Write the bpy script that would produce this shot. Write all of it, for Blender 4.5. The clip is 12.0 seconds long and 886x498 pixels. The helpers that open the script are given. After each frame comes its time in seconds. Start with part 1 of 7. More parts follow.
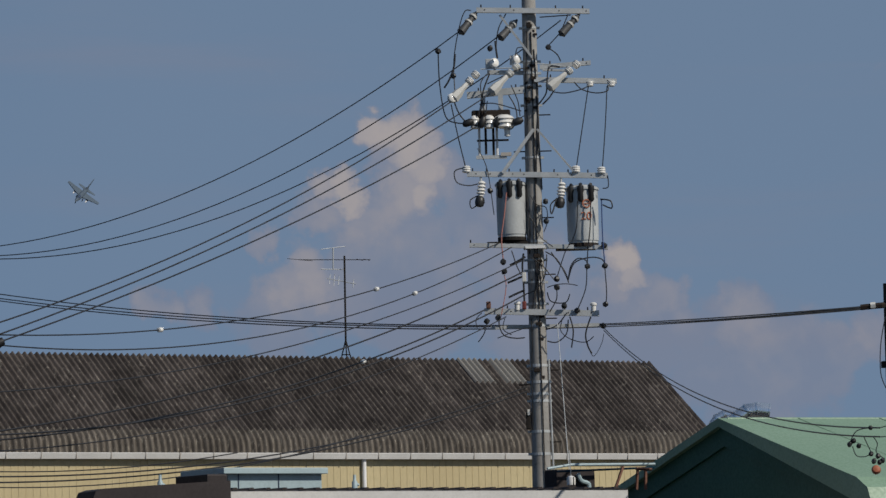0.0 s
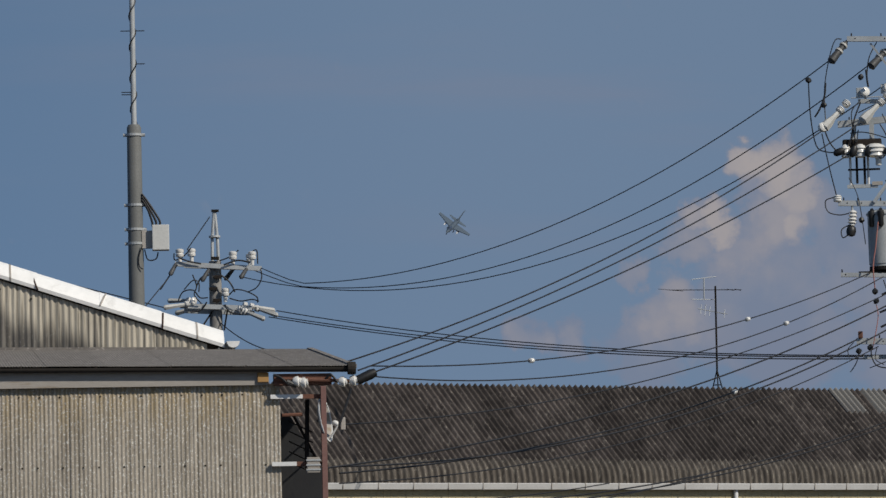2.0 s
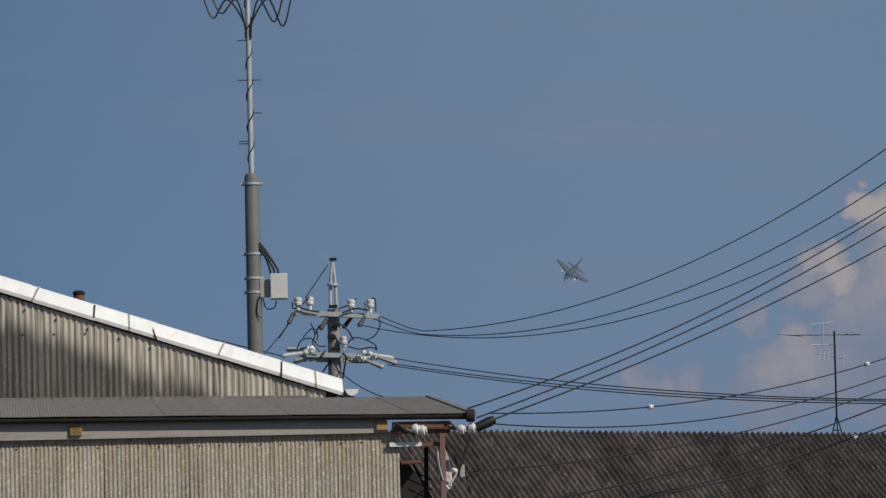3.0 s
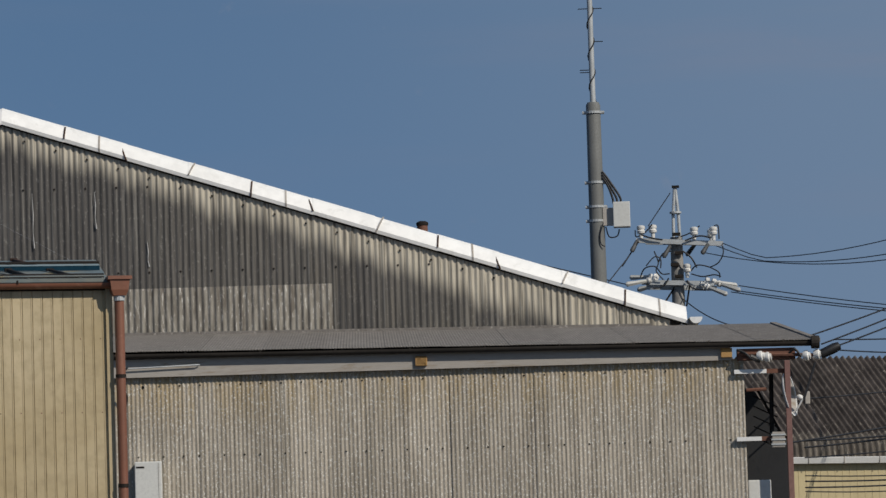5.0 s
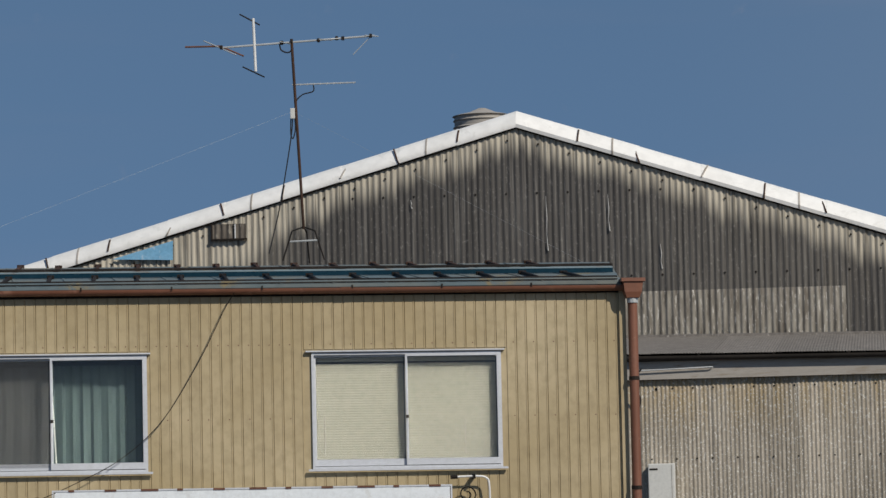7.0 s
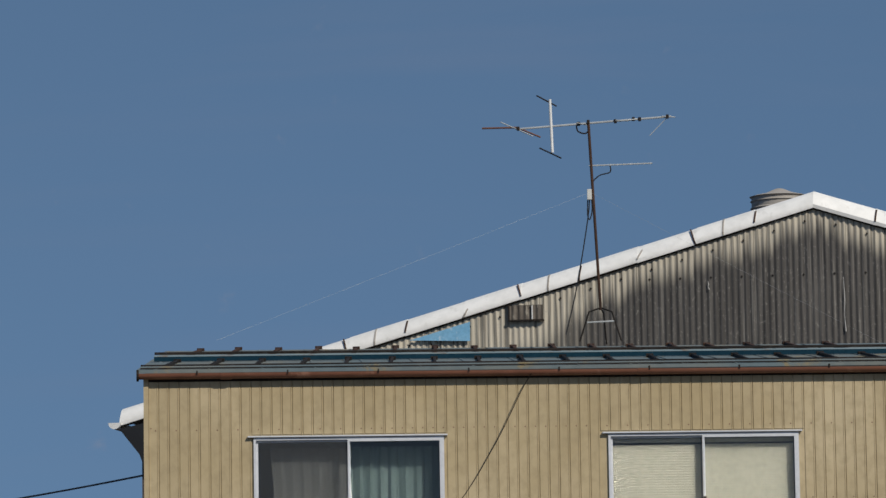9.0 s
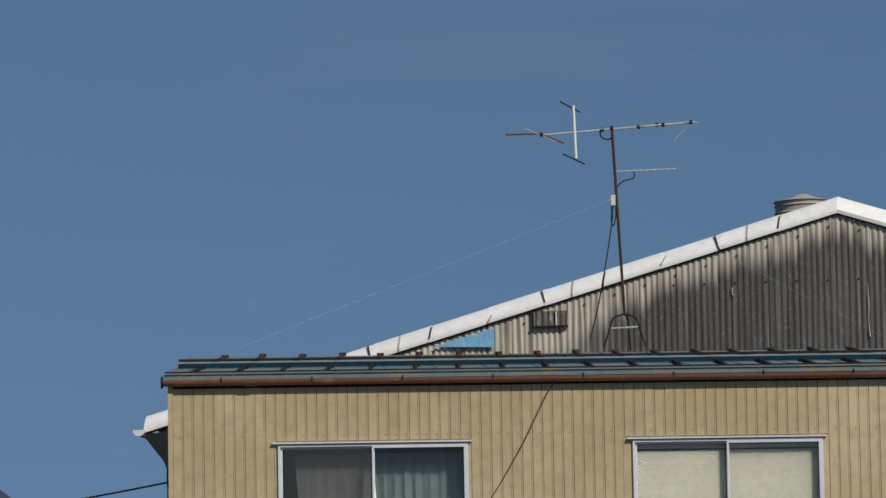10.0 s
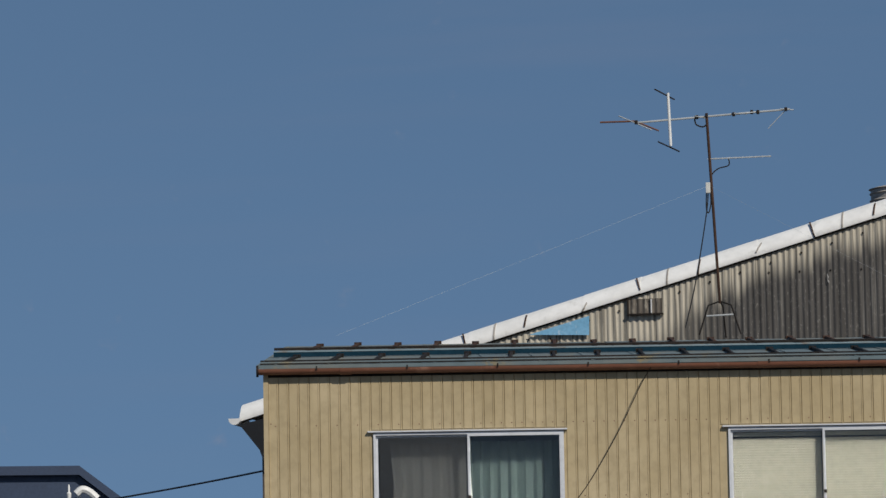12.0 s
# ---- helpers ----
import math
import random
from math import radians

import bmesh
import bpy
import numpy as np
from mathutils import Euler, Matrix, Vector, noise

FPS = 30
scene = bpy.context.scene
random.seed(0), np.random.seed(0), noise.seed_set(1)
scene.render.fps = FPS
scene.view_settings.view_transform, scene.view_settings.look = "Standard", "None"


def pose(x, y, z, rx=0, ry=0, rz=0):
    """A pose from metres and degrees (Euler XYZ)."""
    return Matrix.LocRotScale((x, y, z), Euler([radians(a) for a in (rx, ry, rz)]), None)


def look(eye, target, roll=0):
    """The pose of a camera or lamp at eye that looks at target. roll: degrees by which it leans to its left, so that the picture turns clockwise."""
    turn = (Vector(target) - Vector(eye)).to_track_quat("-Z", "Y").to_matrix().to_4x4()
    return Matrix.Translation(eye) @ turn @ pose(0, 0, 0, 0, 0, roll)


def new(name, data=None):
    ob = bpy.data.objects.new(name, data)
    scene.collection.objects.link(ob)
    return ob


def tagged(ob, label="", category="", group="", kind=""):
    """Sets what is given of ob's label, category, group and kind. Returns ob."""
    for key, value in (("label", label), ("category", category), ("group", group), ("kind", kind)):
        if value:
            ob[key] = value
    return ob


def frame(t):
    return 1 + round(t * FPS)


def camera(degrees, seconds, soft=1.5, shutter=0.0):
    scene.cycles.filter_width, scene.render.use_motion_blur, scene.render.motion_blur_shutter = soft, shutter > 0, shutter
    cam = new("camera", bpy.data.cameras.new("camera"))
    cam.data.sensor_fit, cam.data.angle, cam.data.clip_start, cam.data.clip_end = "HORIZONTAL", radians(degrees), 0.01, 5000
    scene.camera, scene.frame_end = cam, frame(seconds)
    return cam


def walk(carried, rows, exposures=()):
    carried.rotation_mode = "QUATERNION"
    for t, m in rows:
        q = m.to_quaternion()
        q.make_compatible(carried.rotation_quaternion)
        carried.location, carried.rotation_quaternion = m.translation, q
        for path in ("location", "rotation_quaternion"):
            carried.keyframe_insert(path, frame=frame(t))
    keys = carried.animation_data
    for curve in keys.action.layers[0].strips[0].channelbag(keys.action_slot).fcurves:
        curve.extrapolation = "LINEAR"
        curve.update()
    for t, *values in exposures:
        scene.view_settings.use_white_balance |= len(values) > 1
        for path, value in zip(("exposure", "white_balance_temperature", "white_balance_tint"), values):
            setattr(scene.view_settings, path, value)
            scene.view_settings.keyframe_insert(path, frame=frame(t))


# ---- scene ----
EYE = 1.6
cam = camera(11.0, 12.0, soft=1.45)
# seconds, yaw, pitch, roll in degrees: one standpoint, a long lens that pans to the left
PAN = [
    (0, -14.480, 5.080, -1.504),
    (0.5, -14.032, 5.840, -1.601),
    (1, -12.653, 5.839, -1.387),
    (1.5, -11.271, 5.793, -1.801),
    (2, -9.857, 5.573, -1.326),
    (2.5, -9.051, 5.691, -1.433),
    (3, -8.397, 6.197, -1.561),
    (3.5, -6.539, 5.595, -1.623),
    (3.7, -6.185, 5.442, -1.686),
    (5.3, -3.342, 5.408, -1.760),
    (5.5, -2.704, 5.373, -1.747),
    (6, -0.381, 5.816, -1.756),
    (6.5, 0.709, 5.885, -1.528),
    (7, 2.326, 5.623, -1.213),
    (7.2, 3.314, 5.316, -1.400),
    (7.5, 4.497, 5.599, -1.432),
    (7.7, 5.096, 5.610, -1.560),
    (9.3, 6.117, 6.803, -0.793),
    (9.5, 6.166, 6.746, -0.774),
    (10, 6.322, 6.781, -1.003),
    (10.5, 6.341, 7.069, -1.165),
    (11, 6.377, 7.238, -0.807),
    (11.5, 6.076, 6.922, -0.795),
    (12, 7.514, 6.654, -1.019),
]
EXPOSE = [(0.0, 0.0), (12.0, 0.0)]
walk(cam, [(t, pose(0, 0, EYE, 0, 0, yaw) @ pose(0, 0, 0, 90 + pitch) @ pose(0, 0, 0, 0, 0, roll)) for t, yaw, pitch, roll in PAN], EXPOSE)

# ---- light ----
SUN_EL, SUN_SIDE = 38.0, 42.0  # degrees above the horizon; degrees to the right of straight behind the viewer
to_sun = Vector((math.sin(radians(SUN_SIDE)) * math.cos(radians(SUN_EL)), -math.cos(radians(SUN_SIDE)) * math.cos(radians(SUN_EL)), math.sin(radians(SUN_EL))))
sun_data = bpy.data.lights.new("sun", "SUN")
sun_data.energy, sun_data.angle, sun_data.color = 3.4, radians(0.53), (1.0, 0.93, 0.82)
sun = new("sun", sun_data)
sun.matrix_world = look(Vector((30, -40, 40)), Vector((30, -40, 40)) - to_sun)

SKYLIFT, SKYPOWER, SKYTINT = 0.35, 0.1, (0.785, 0.87, 0.865)
CLOUDDARK, CLOUDLIT, HAZE = (2.0, 2.15, 2.85), (3.95, 3.5, 3.35), (1.62, 2.28, 3.3)
world = bpy.data.worlds.new("sky")
scene.world = world
world.use_nodes = True
wt = world.node_tree
wt.nodes.clear()


class Graph:
    """Short hand for wiring shader nodes."""

    def __init__(self, tree):
        self.tree = tree

    def node(self, kind, ins=None):
        n = self.tree.nodes.new(kind)
        for key, value in (ins or {}).items():
            sock = n.inputs[key]
            if isinstance(value, bpy.types.NodeSocket):
                self.tree.links.new(value, sock)
            else:
                sock.default_value = value
        return n

    def vec(self, op, a, b=(0, 0, 0)):
        n = self.node("ShaderNodeVectorMath", {0: a, 1: b})
        n.operation = op
        return n

    def math(self, op, a, b=0.0, c=0.0, clamp=False):
        n = self.node("ShaderNodeMath", {0: a, 1: b, 2: c})
        n.operation, n.use_clamp = op, clamp
        return n.outputs[0]

    def span(self, v, a, b, lo=0.0, hi=1.0, smooth=True):
        n = self.node("ShaderNodeMapRange", {0: v, 1: a, 2: b, 3: lo, 4: hi})
        n.interpolation_type = "SMOOTHSTEP" if smooth else "LINEAR"
        return n.outputs[0]

    def mix(self, f, a, b, blend="MIX"):
        n = self.node("ShaderNodeMix", {0: f, 6: a, 7: b})
        n.data_type, n.blend_type = "RGBA", blend
        return n.outputs[2]

    def noise(self, vec, scale, detail=4.0, rough=0.55, dist=0.0):
        return self.node("ShaderNodeTexNoise", {"Vector": vec, "Scale": scale, "Detail": detail, "Roughness": rough, "Distortion": dist}).outputs[0]

    def scaled(self, vec, s):
        return self.node("ShaderNodeMapping", {"Vector": vec, "Scale": s}).outputs[0]


def rgb(r, g, b):
    return (r, g, b, 1.0)


g = Graph(wt)
coord = g.node("ShaderNodeTexCoord").outputs["Generated"]
sep = g.node("ShaderNodeSeparateXYZ", {0: coord}).outputs
lift = g.vec("NORMALIZE", g.vec("ADD", coord, (0, 0, SKYLIFT)).outputs[0]).outputs[0]
sky = g.node("ShaderNodeTexSky")
sky.sky_type = "NISHITA"
sky.sun_disc = False
wt.links.new(lift, sky.inputs[0])
sky.sun_elevation, sky.sun_rotation = radians(SUN_EL), radians(180 - SUN_SIDE)
sky.air_density, sky.dust_density, sky.ozone_density = 1.0, 0.6, 2.0
blue = g.mix(1.0, sky.outputs[0], (*SKYTINT, 1.0), "MULTIPLY")
ahead = g.math("MAXIMUM", sep[1], 0.02)
sx, sz = g.math("DIVIDE", sep[0], ahead), g.math("DIVIDE", sep[2], ahead)
flat = g.node("ShaderNodeCombineXYZ", {0: sx, 1: sz}).outputs[0]
# cumulus heaps low over the roofs: centre and radius as slopes from the viewer, and how much sun each one catches
HEAPS = [
    (0.2494, 0.1163, 0.0080, 0.90),
    (0.2446, 0.1182, 0.0054, 1.00),
    (0.2543, 0.1112, 0.0062, 0.75),
    (0.2534, 0.1035, 0.0052, 0.75),
    (0.2476, 0.1060, 0.0077, 0.45),
    (0.2345, 0.1041, 0.0049, 0.90),
    (0.2293, 0.1054, 0.0034, 0.60),
    (0.2409, 0.0990, 0.0077, 0.35),
    (0.2292, 0.0990, 0.0058, 0.30),
    (0.2581, 0.1060, 0.0071, 0.25),
    (0.2644, 0.0970, 0.0077, 0.15),
    (0.2186, 0.0908, 0.0039, 0.20),
    (0.2288, 0.0844, 0.0071, 0.35),
    (0.2210, 0.0819, 0.0058, 0.25),
    (0.2391, 0.0818, 0.0077, 0.20),
    (0.2498, 0.0881, 0.0077, 0.15),
    (0.1928, 0.0796, 0.0039, 0.30),
    (0.2010, 0.0785, 0.0046, 0.30),
    (0.2994, 0.0879, 0.0044, 0.90),
    (0.3013, 0.0841, 0.0039, 0.60),
    (0.2979, 0.0815, 0.0058, 0.35),
    (0.3093, 0.0801, 0.0071, 0.30),
    (0.3178, 0.0723, 0.0077, 0.20),
    (0.3294, 0.0761, 0.0077, 0.30),
    (0.3346, 0.0696, 0.0077, 0.20),
    (0.3222, 0.0632, 0.0090, 0.15),
    (0.3468, 0.0656, 0.0103, 0.12),
    (0.3580, 0.0720, 0.0064, 0.20),
    (0.2695, 0.0893, 0.0077, 0.15),
    (0.2731, 0.0765, 0.0077, 0.10),
    (0.2472, 0.0907, 0.0142, 0.10),
    (0.2710, 0.0945, 0.0129, 0.10),
    (0.2811, 0.0790, 0.0155, 0.12),
    (0.3023, 0.0712, 0.0142, 0.14),
    (0.3331, 0.0644, 0.0155, 0.14),
    (0.2209, 0.0769, 0.0103, 0.10),
    (0.2547, 0.0766, 0.0116, 0.12),
]
warp = g.node("ShaderNodeTexNoise", {"Vector": flat, "Scale": 62.0, "Detail": 5.0, "Roughness": 0.6}).outputs["Color"]
bent = g.vec("ADD", flat, g.vec("MULTIPLY", g.vec("SUBTRACT", warp, (0.5, 0.5, 0.5)).outputs[0], (0.022, 0.022, 0.0)).outputs[0]).outputs[0]
heap = glow = None
for hx, hz, hr, sunlit in HEAPS:
    d = g.vec("DISTANCE", bent, (hx, hz, 0)).outputs[1]
    v = g.span(d, hr * 1.6, 0.0, smooth=False)
    w = g.math("MULTIPLY", g.span(d, hr * 1.35, hr * 0.3), sunlit)
    heap = v if heap is None else g.math("SMOOTH_MAX", heap, v, 0.12)
    glow = w if glow is None else g.math("SMOOTH_MAX", glow, w, 0.1)
billow = g.noise(flat, 95.0, 6.0, 0.55, 0.25)
soft = g.noise(flat, 38.0, 3.0, 0.5)
body = g.math("ADD", heap, g.math("MULTIPLY", g.math("SUBTRACT", billow, 0.5), 0.9))
cover = g.span(body, 0.22, 0.5)
lit = g.span(g.math("ADD", glow, g.math("ADD", g.math("MULTIPLY", g.math("SUBTRACT", soft, 0.5), 0.7), g.math("MULTIPLY", g.math("SUBTRACT", billow, 0.5), 0.6))), 0.05, 0.95, smooth=False)
cloud = g.mix(lit, (*CLOUDDARK, 1.0), (*CLOUDLIT, 1.0))
streak = g.span(g.noise(g.scaled(flat, (5.0, 42.0, 1.0)), 1.0, 4.0, 0.55, 0.3), 0.48, 0.75)
rightward = g.span(sx, -0.02, 0.2)
blue = g.mix(g.math("MULTIPLY", rightward, 0.75), blue, (*HAZE, 1.0))
blue = g.mix(g.math("MULTIPLY", g.math("MULTIPLY", streak, g.math("ADD", g.math("MULTIPLY", rightward, 0.7), 0.3)), 0.35), blue, (*CLOUDDARK, 1.0))
veil = g.math("MULTIPLY", cover, g.span(lit, 0.0, 0.5, 0.55, 0.85))
final = g.mix(veil, blue, cloud)
back = g.node("ShaderNodeBackground", {"Color": final, "Strength": SKYPOWER})
g.node("ShaderNodeOutputWorld", {"Surface": back.outputs[0]})

# ---- materials ----
def surface(name, base, other, rough=0.8, metal=0.0, big=1.2, fine=25.0, bump=0.15, bump_fine=60.0, stretch=(1, 1, 1), vary=0.12, coat=None, worn=None, spec=0.5):
    """Base colour that drifts to another at two scales, grain in the relief, and, where worn is given, blotches of that colour."""
    m = bpy.data.materials.new(name)
    m.use_nodes = True
    k = Graph(m.node_tree)
    b = m.node_tree.nodes["Principled BSDF"]
    pos = k.scaled(k.node("ShaderNodeNewGeometry").outputs["Position"], stretch)
    wide = k.span(k.noise(pos, big, 4.0), 0.3, 0.72)
    tight = k.noise(pos, fine, 3.0, 0.6)
    col = k.mix(wide, rgb(*base), rgb(*other))
    col = k.mix(k.math("MULTIPLY", k.span(tight, 0.35, 0.75), 0.45), col, rgb(*[c * 0.72 for c in base]))
    if worn:
        col = k.mix(k.span(k.noise(pos, big * 3.1, 5.0, 0.65, 0.4), 0.56, 0.68), col, rgb(*worn))
    rnd = k.node("ShaderNodeObjectInfo").outputs["Random"]
    col = k.node("ShaderNodeHueSaturation", {"Value": k.span(rnd, 0.0, 1.0, 1.0 - vary, 1.0 + vary, False), "Color": col}).outputs[0]
    k.tree.links.new(col, b.inputs["Base Color"])
    b.inputs["Metallic"].default_value = metal
    b.inputs["Specular IOR Level"].default_value = spec
    k.tree.links.new(k.span(tight, 0.2, 0.8, max(rough - 0.12, 0.05), min(rough + 0.12, 1.0), False), b.inputs["Roughness"])
    bp = k.node("ShaderNodeBump", {"Strength": bump, "Distance": 0.01, "Height": k.noise(pos, bump_fine, 4.0)})
    k.tree.links.new(bp.outputs[0], b.inputs["Normal"])
    return m


SIDING = surface("beige_siding", (0.385, 0.302, 0.168), (0.505, 0.415, 0.262), 0.5, big=0.9, fine=11, stretch=(1.1, 1, 0.8), bump=0.05, vary=0.04)
SIDING_FAR = surface("cream_siding", (0.50, 0.42, 0.24), (0.44, 0.36, 0.2), 0.5, big=0.6, stretch=(1, 1, 0.3), vary=0.05)
BARGE = surface("white_painted_tin", (0.88, 0.87, 0.845), (0.84, 0.83, 0.80), 0.45, big=1.5, fine=5, vary=0.02, worn=(0.74, 0.73, 0.70))
GUTGREY = surface("weathered_white_gutter", (0.56, 0.555, 0.54), (0.48, 0.475, 0.46), 0.6, big=1.5, vary=0.03)
WHITE = surface("white_paint", (0.76, 0.76, 0.75), (0.70, 0.70, 0.69), 0.5, vary=0.03)
ALU = surface("satin_aluminium", (0.60, 0.62, 0.66), (0.53, 0.55, 0.59), 0.4, 0.0, vary=0.02)
GUTTER = surface("brown_gutter", (0.19, 0.076, 0.044), (0.23, 0.098, 0.06), 0.5, fine=8, vary=0.04, worn=(0.30, 0.15, 0.10))
DARKGUT = surface("dark_gutter", (0.032, 0.028, 0.025), (0.05, 0.043, 0.037), 0.8, spec=0.15)
FASCIA = surface("grey_fascia", (0.39, 0.36, 0.325), (0.33, 0.302, 0.27), 0.7, stretch=(0.3, 1, 2), worn=(0.27, 0.225, 0.175))
ROOFBLUE = surface("faded_blue_tin", (0.135, 0.18, 0.20), (0.185, 0.195, 0.18), 0.65, 0.0, big=1.1, fine=9, stretch=(1, 0.3, 1), worn=(0.25, 0.205, 0.12), spec=0.1)
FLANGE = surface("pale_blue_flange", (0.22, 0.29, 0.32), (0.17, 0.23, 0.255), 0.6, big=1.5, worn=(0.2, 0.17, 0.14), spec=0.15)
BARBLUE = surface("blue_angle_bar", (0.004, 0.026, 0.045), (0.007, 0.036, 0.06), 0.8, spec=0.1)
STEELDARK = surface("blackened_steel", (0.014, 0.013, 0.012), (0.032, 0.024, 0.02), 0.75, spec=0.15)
DARKRUST = surface("dark_rusted_steel", (0.04, 0.024, 0.018), (0.085, 0.047, 0.033), 0.85, fine=30, spec=0.15)
RUST = surface("rusted_steel", (0.13, 0.055, 0.035), (0.19, 0.09, 0.06), 0.8, 0.1, fine=30)
REDPOST = surface("red_oxide_paint", (0.17, 0.085, 0.075), (0.22, 0.12, 0.10), 0.7)
SLATEROOF = surface("weathered_dark_slate", (0.054, 0.046, 0.042), (0.115, 0.098, 0.088), 0.9, big=3.6, fine=26, stretch=(1, 0.55, 0.55), bump=0.5, bump_fine=25, vary=0.2, worn=(0.185, 0.162, 0.138), spec=0.12)
SLATEEDGE = surface("mossy_slate_eave", (0.085, 0.074, 0.064), (0.17, 0.15, 0.128), 0.9, big=4.5, fine=26, stretch=(1.6, 1, 0.35), bump=0.5, bump_fine=25, vary=0.1, worn=(0.27, 0.245, 0.205), spec=0.12)
SLATEPALE = surface("pale_new_slate", (0.22, 0.21, 0.19), (0.17, 0.16, 0.15), 0.9, bump=0.2)
LEANTO = surface("grey_corrugated_roofing", (0.165, 0.151, 0.138), (0.225, 0.207, 0.19), 0.9, big=6.0, fine=30, vary=0.07, bump=0.4, bump_fine=22, worn=(0.35, 0.325, 0.30), spec=0.12)
CONCRETE = surface("pole_concrete", (0.29, 0.28, 0.265), (0.22, 0.212, 0.20), 0.85, big=2.5, fine=22, vary=0.03, worn=(0.165, 0.158, 0.148))
CONCRETEDARK = surface("grey_mast_paint", (0.155, 0.16, 0.155), (0.125, 0.128, 0.124), 0.7, big=1.2, vary=0.03)
GALV = surface("galvanised_steel", (0.47, 0.49, 0.50), (0.37, 0.39, 0.40), 0.55, 0.12, big=4, vary=0.05)
TANK = surface("grey_transformer_paint", (0.42, 0.44, 0.445), (0.37, 0.39, 0.395), 0.5, big=2.0, vary=0.04)
PORCELAIN = surface("white_porcelain", (0.78, 0.77, 0.74), (0.70, 0.69, 0.66), 0.2, vary=0.04)
SLEEVE = surface("grey_polymer_cover", (0.48, 0.48, 0.46), (0.42, 0.42, 0.40), 0.55, vary=0.04)
COVER = surface("dark_grey_cover", (0.045, 0.047, 0.05), (0.06, 0.062, 0.065), 0.6, vary=0.1)
RUBBER = surface("black_rubber", (0.010, 0.010, 0.011), (0.018, 0.018, 0.019), 0.5)
WIRE = surface("black_cable_sheath", (0.012, 0.012, 0.014), (0.02, 0.02, 0.023), 0.55)
WIREBROWN = surface("pink_lead_sheath", (0.48, 0.20, 0.16), (0.42, 0.17, 0.14), 0.5)
WIREBLUE = surface("blue_lead_sheath", (0.03, 0.07, 0.22), (0.03, 0.06, 0.18), 0.5)
SIGNWHITE = surface("sign_enamel", (0.80, 0.84, 0.87), (0.76, 0.80, 0.84), 0.35, big=2.0, vary=0.0, worn=(0.68, 0.70, 0.71))
SIGNRED = surface("sign_maroon", (0.14, 0.028, 0.022), (0.18, 0.04, 0.03), 0.5, fine=12, vary=0.0)
ORANGE = surface("orange_paint", (0.42, 0.13, 0.06), (0.36, 0.11, 0.05), 0.6)
WOOD = surface("weathered_timber_end", (0.42, 0.25, 0.09), (0.34, 0.19, 0.07), 0.8, fine=40)
GREENDARK = surface("dark_green_tin", (0.012, 0.075, 0.048), (0.016, 0.09, 0.058), 0.55, vary=0.0)
GREENROOF = surface("pale_green_tin", (0.185, 0.29, 0.195), (0.215, 0.325, 0.225), 0.5, big=0.5, vary=0.0, worn=(0.17, 0.27, 0.18))
CHROME = surface("stainless_steel", (0.88, 0.88, 0.88), (0.80, 0.81, 0.82), 0.24, 0.9, vary=0.0)
PALEBLUE = surface("pale_blue_tin", (0.34, 0.44, 0.47), (0.30, 0.39, 0.42), 0.5, vary=0.03)
NAVY = surface("navy_cladding", (0.024, 0.043, 0.09), (0.032, 0.054, 0.105), 0.6, vary=0.02)
ROOFBLACK = surface("dark_brown_roofing", (0.028, 0.023, 0.024), (0.04, 0.033, 0.033), 0.6, spec=0.2)
BLUETARP = surface("sky_blue_sheet", (0.16, 0.40, 0.62), (0.24, 0.48, 0.68), 0.5, big=2.5, vary=0.0, worn=(0.62, 0.68, 0.72))
JETGREY = surface("blue_grey_airframe", (0.085, 0.115, 0.145), (0.07, 0.095, 0.125), 0.5, big=0.3, fine=2, vary=0.0)
JETWHITE = surface("white_drop_tank", (0.7, 0.7, 0.7), (0.6, 0.6, 0.6), 0.4, vary=0.0)
CURTAIN = surface("green_curtain_cloth", (0.066, 0.098, 0.096), (0.055, 0.083, 0.08), 0.9, big=1.5, vary=0.0)
CURTAINGREY = surface("grey_mesh_curtain", (0.085, 0.088, 0.086), (0.07, 0.073, 0.072), 0.9, vary=0.0)
BLIND = surface("cream_blind", (0.275, 0.262, 0.212), (0.262, 0.25, 0.20), 0.6, vary=0.02)
# the dimness of the rooms is put into this dark plaster colour
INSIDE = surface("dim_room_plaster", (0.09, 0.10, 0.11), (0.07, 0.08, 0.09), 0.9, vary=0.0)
YELLOW = surface("yellow_plastic", (0.25, 0.22, 0.07), (0.22, 0.19, 0.06), 0.5)
EARTH = surface("yard_asphalt", (0.055, 0.055, 0.055), (0.075, 0.07, 0.065), 0.9, big=0.15, fine=6)
BOXWHITE = surface("ivory_plastic", (0.66, 0.66, 0.63), (0.60, 0.60, 0.57), 0.45, vary=0.03)



def screen_mesh():
    """Fine grey netting: half thread, half gap."""
    m = bpy.data.materials.new("insect_netting")
    m.use_nodes = True
    b = m.node_tree.nodes["Principled BSDF"]
    b.inputs["Base Color"].default_value = (0.08, 0.082, 0.08, 1.0)
    b.inputs["Roughness"].default_value = 0.8
    b.inputs["Alpha"].default_value = 0.16
    return m


MESHGREY = screen_mesh()


def glazing():
    m = bpy.data.materials.new("window_glass")
    m.use_nodes = True
    b = m.node_tree.nodes["Principled BSDF"]
    b.inputs["Base Color"].default_value = rgb(0.93, 0.96, 0.96)
    b.inputs["Roughness"].default_value = 0.02
    b.inputs["Transmission Weight"].default_value = 1.0
    b.inputs["IOR"].default_value = 1.45
    return m


GLASS = glazing()


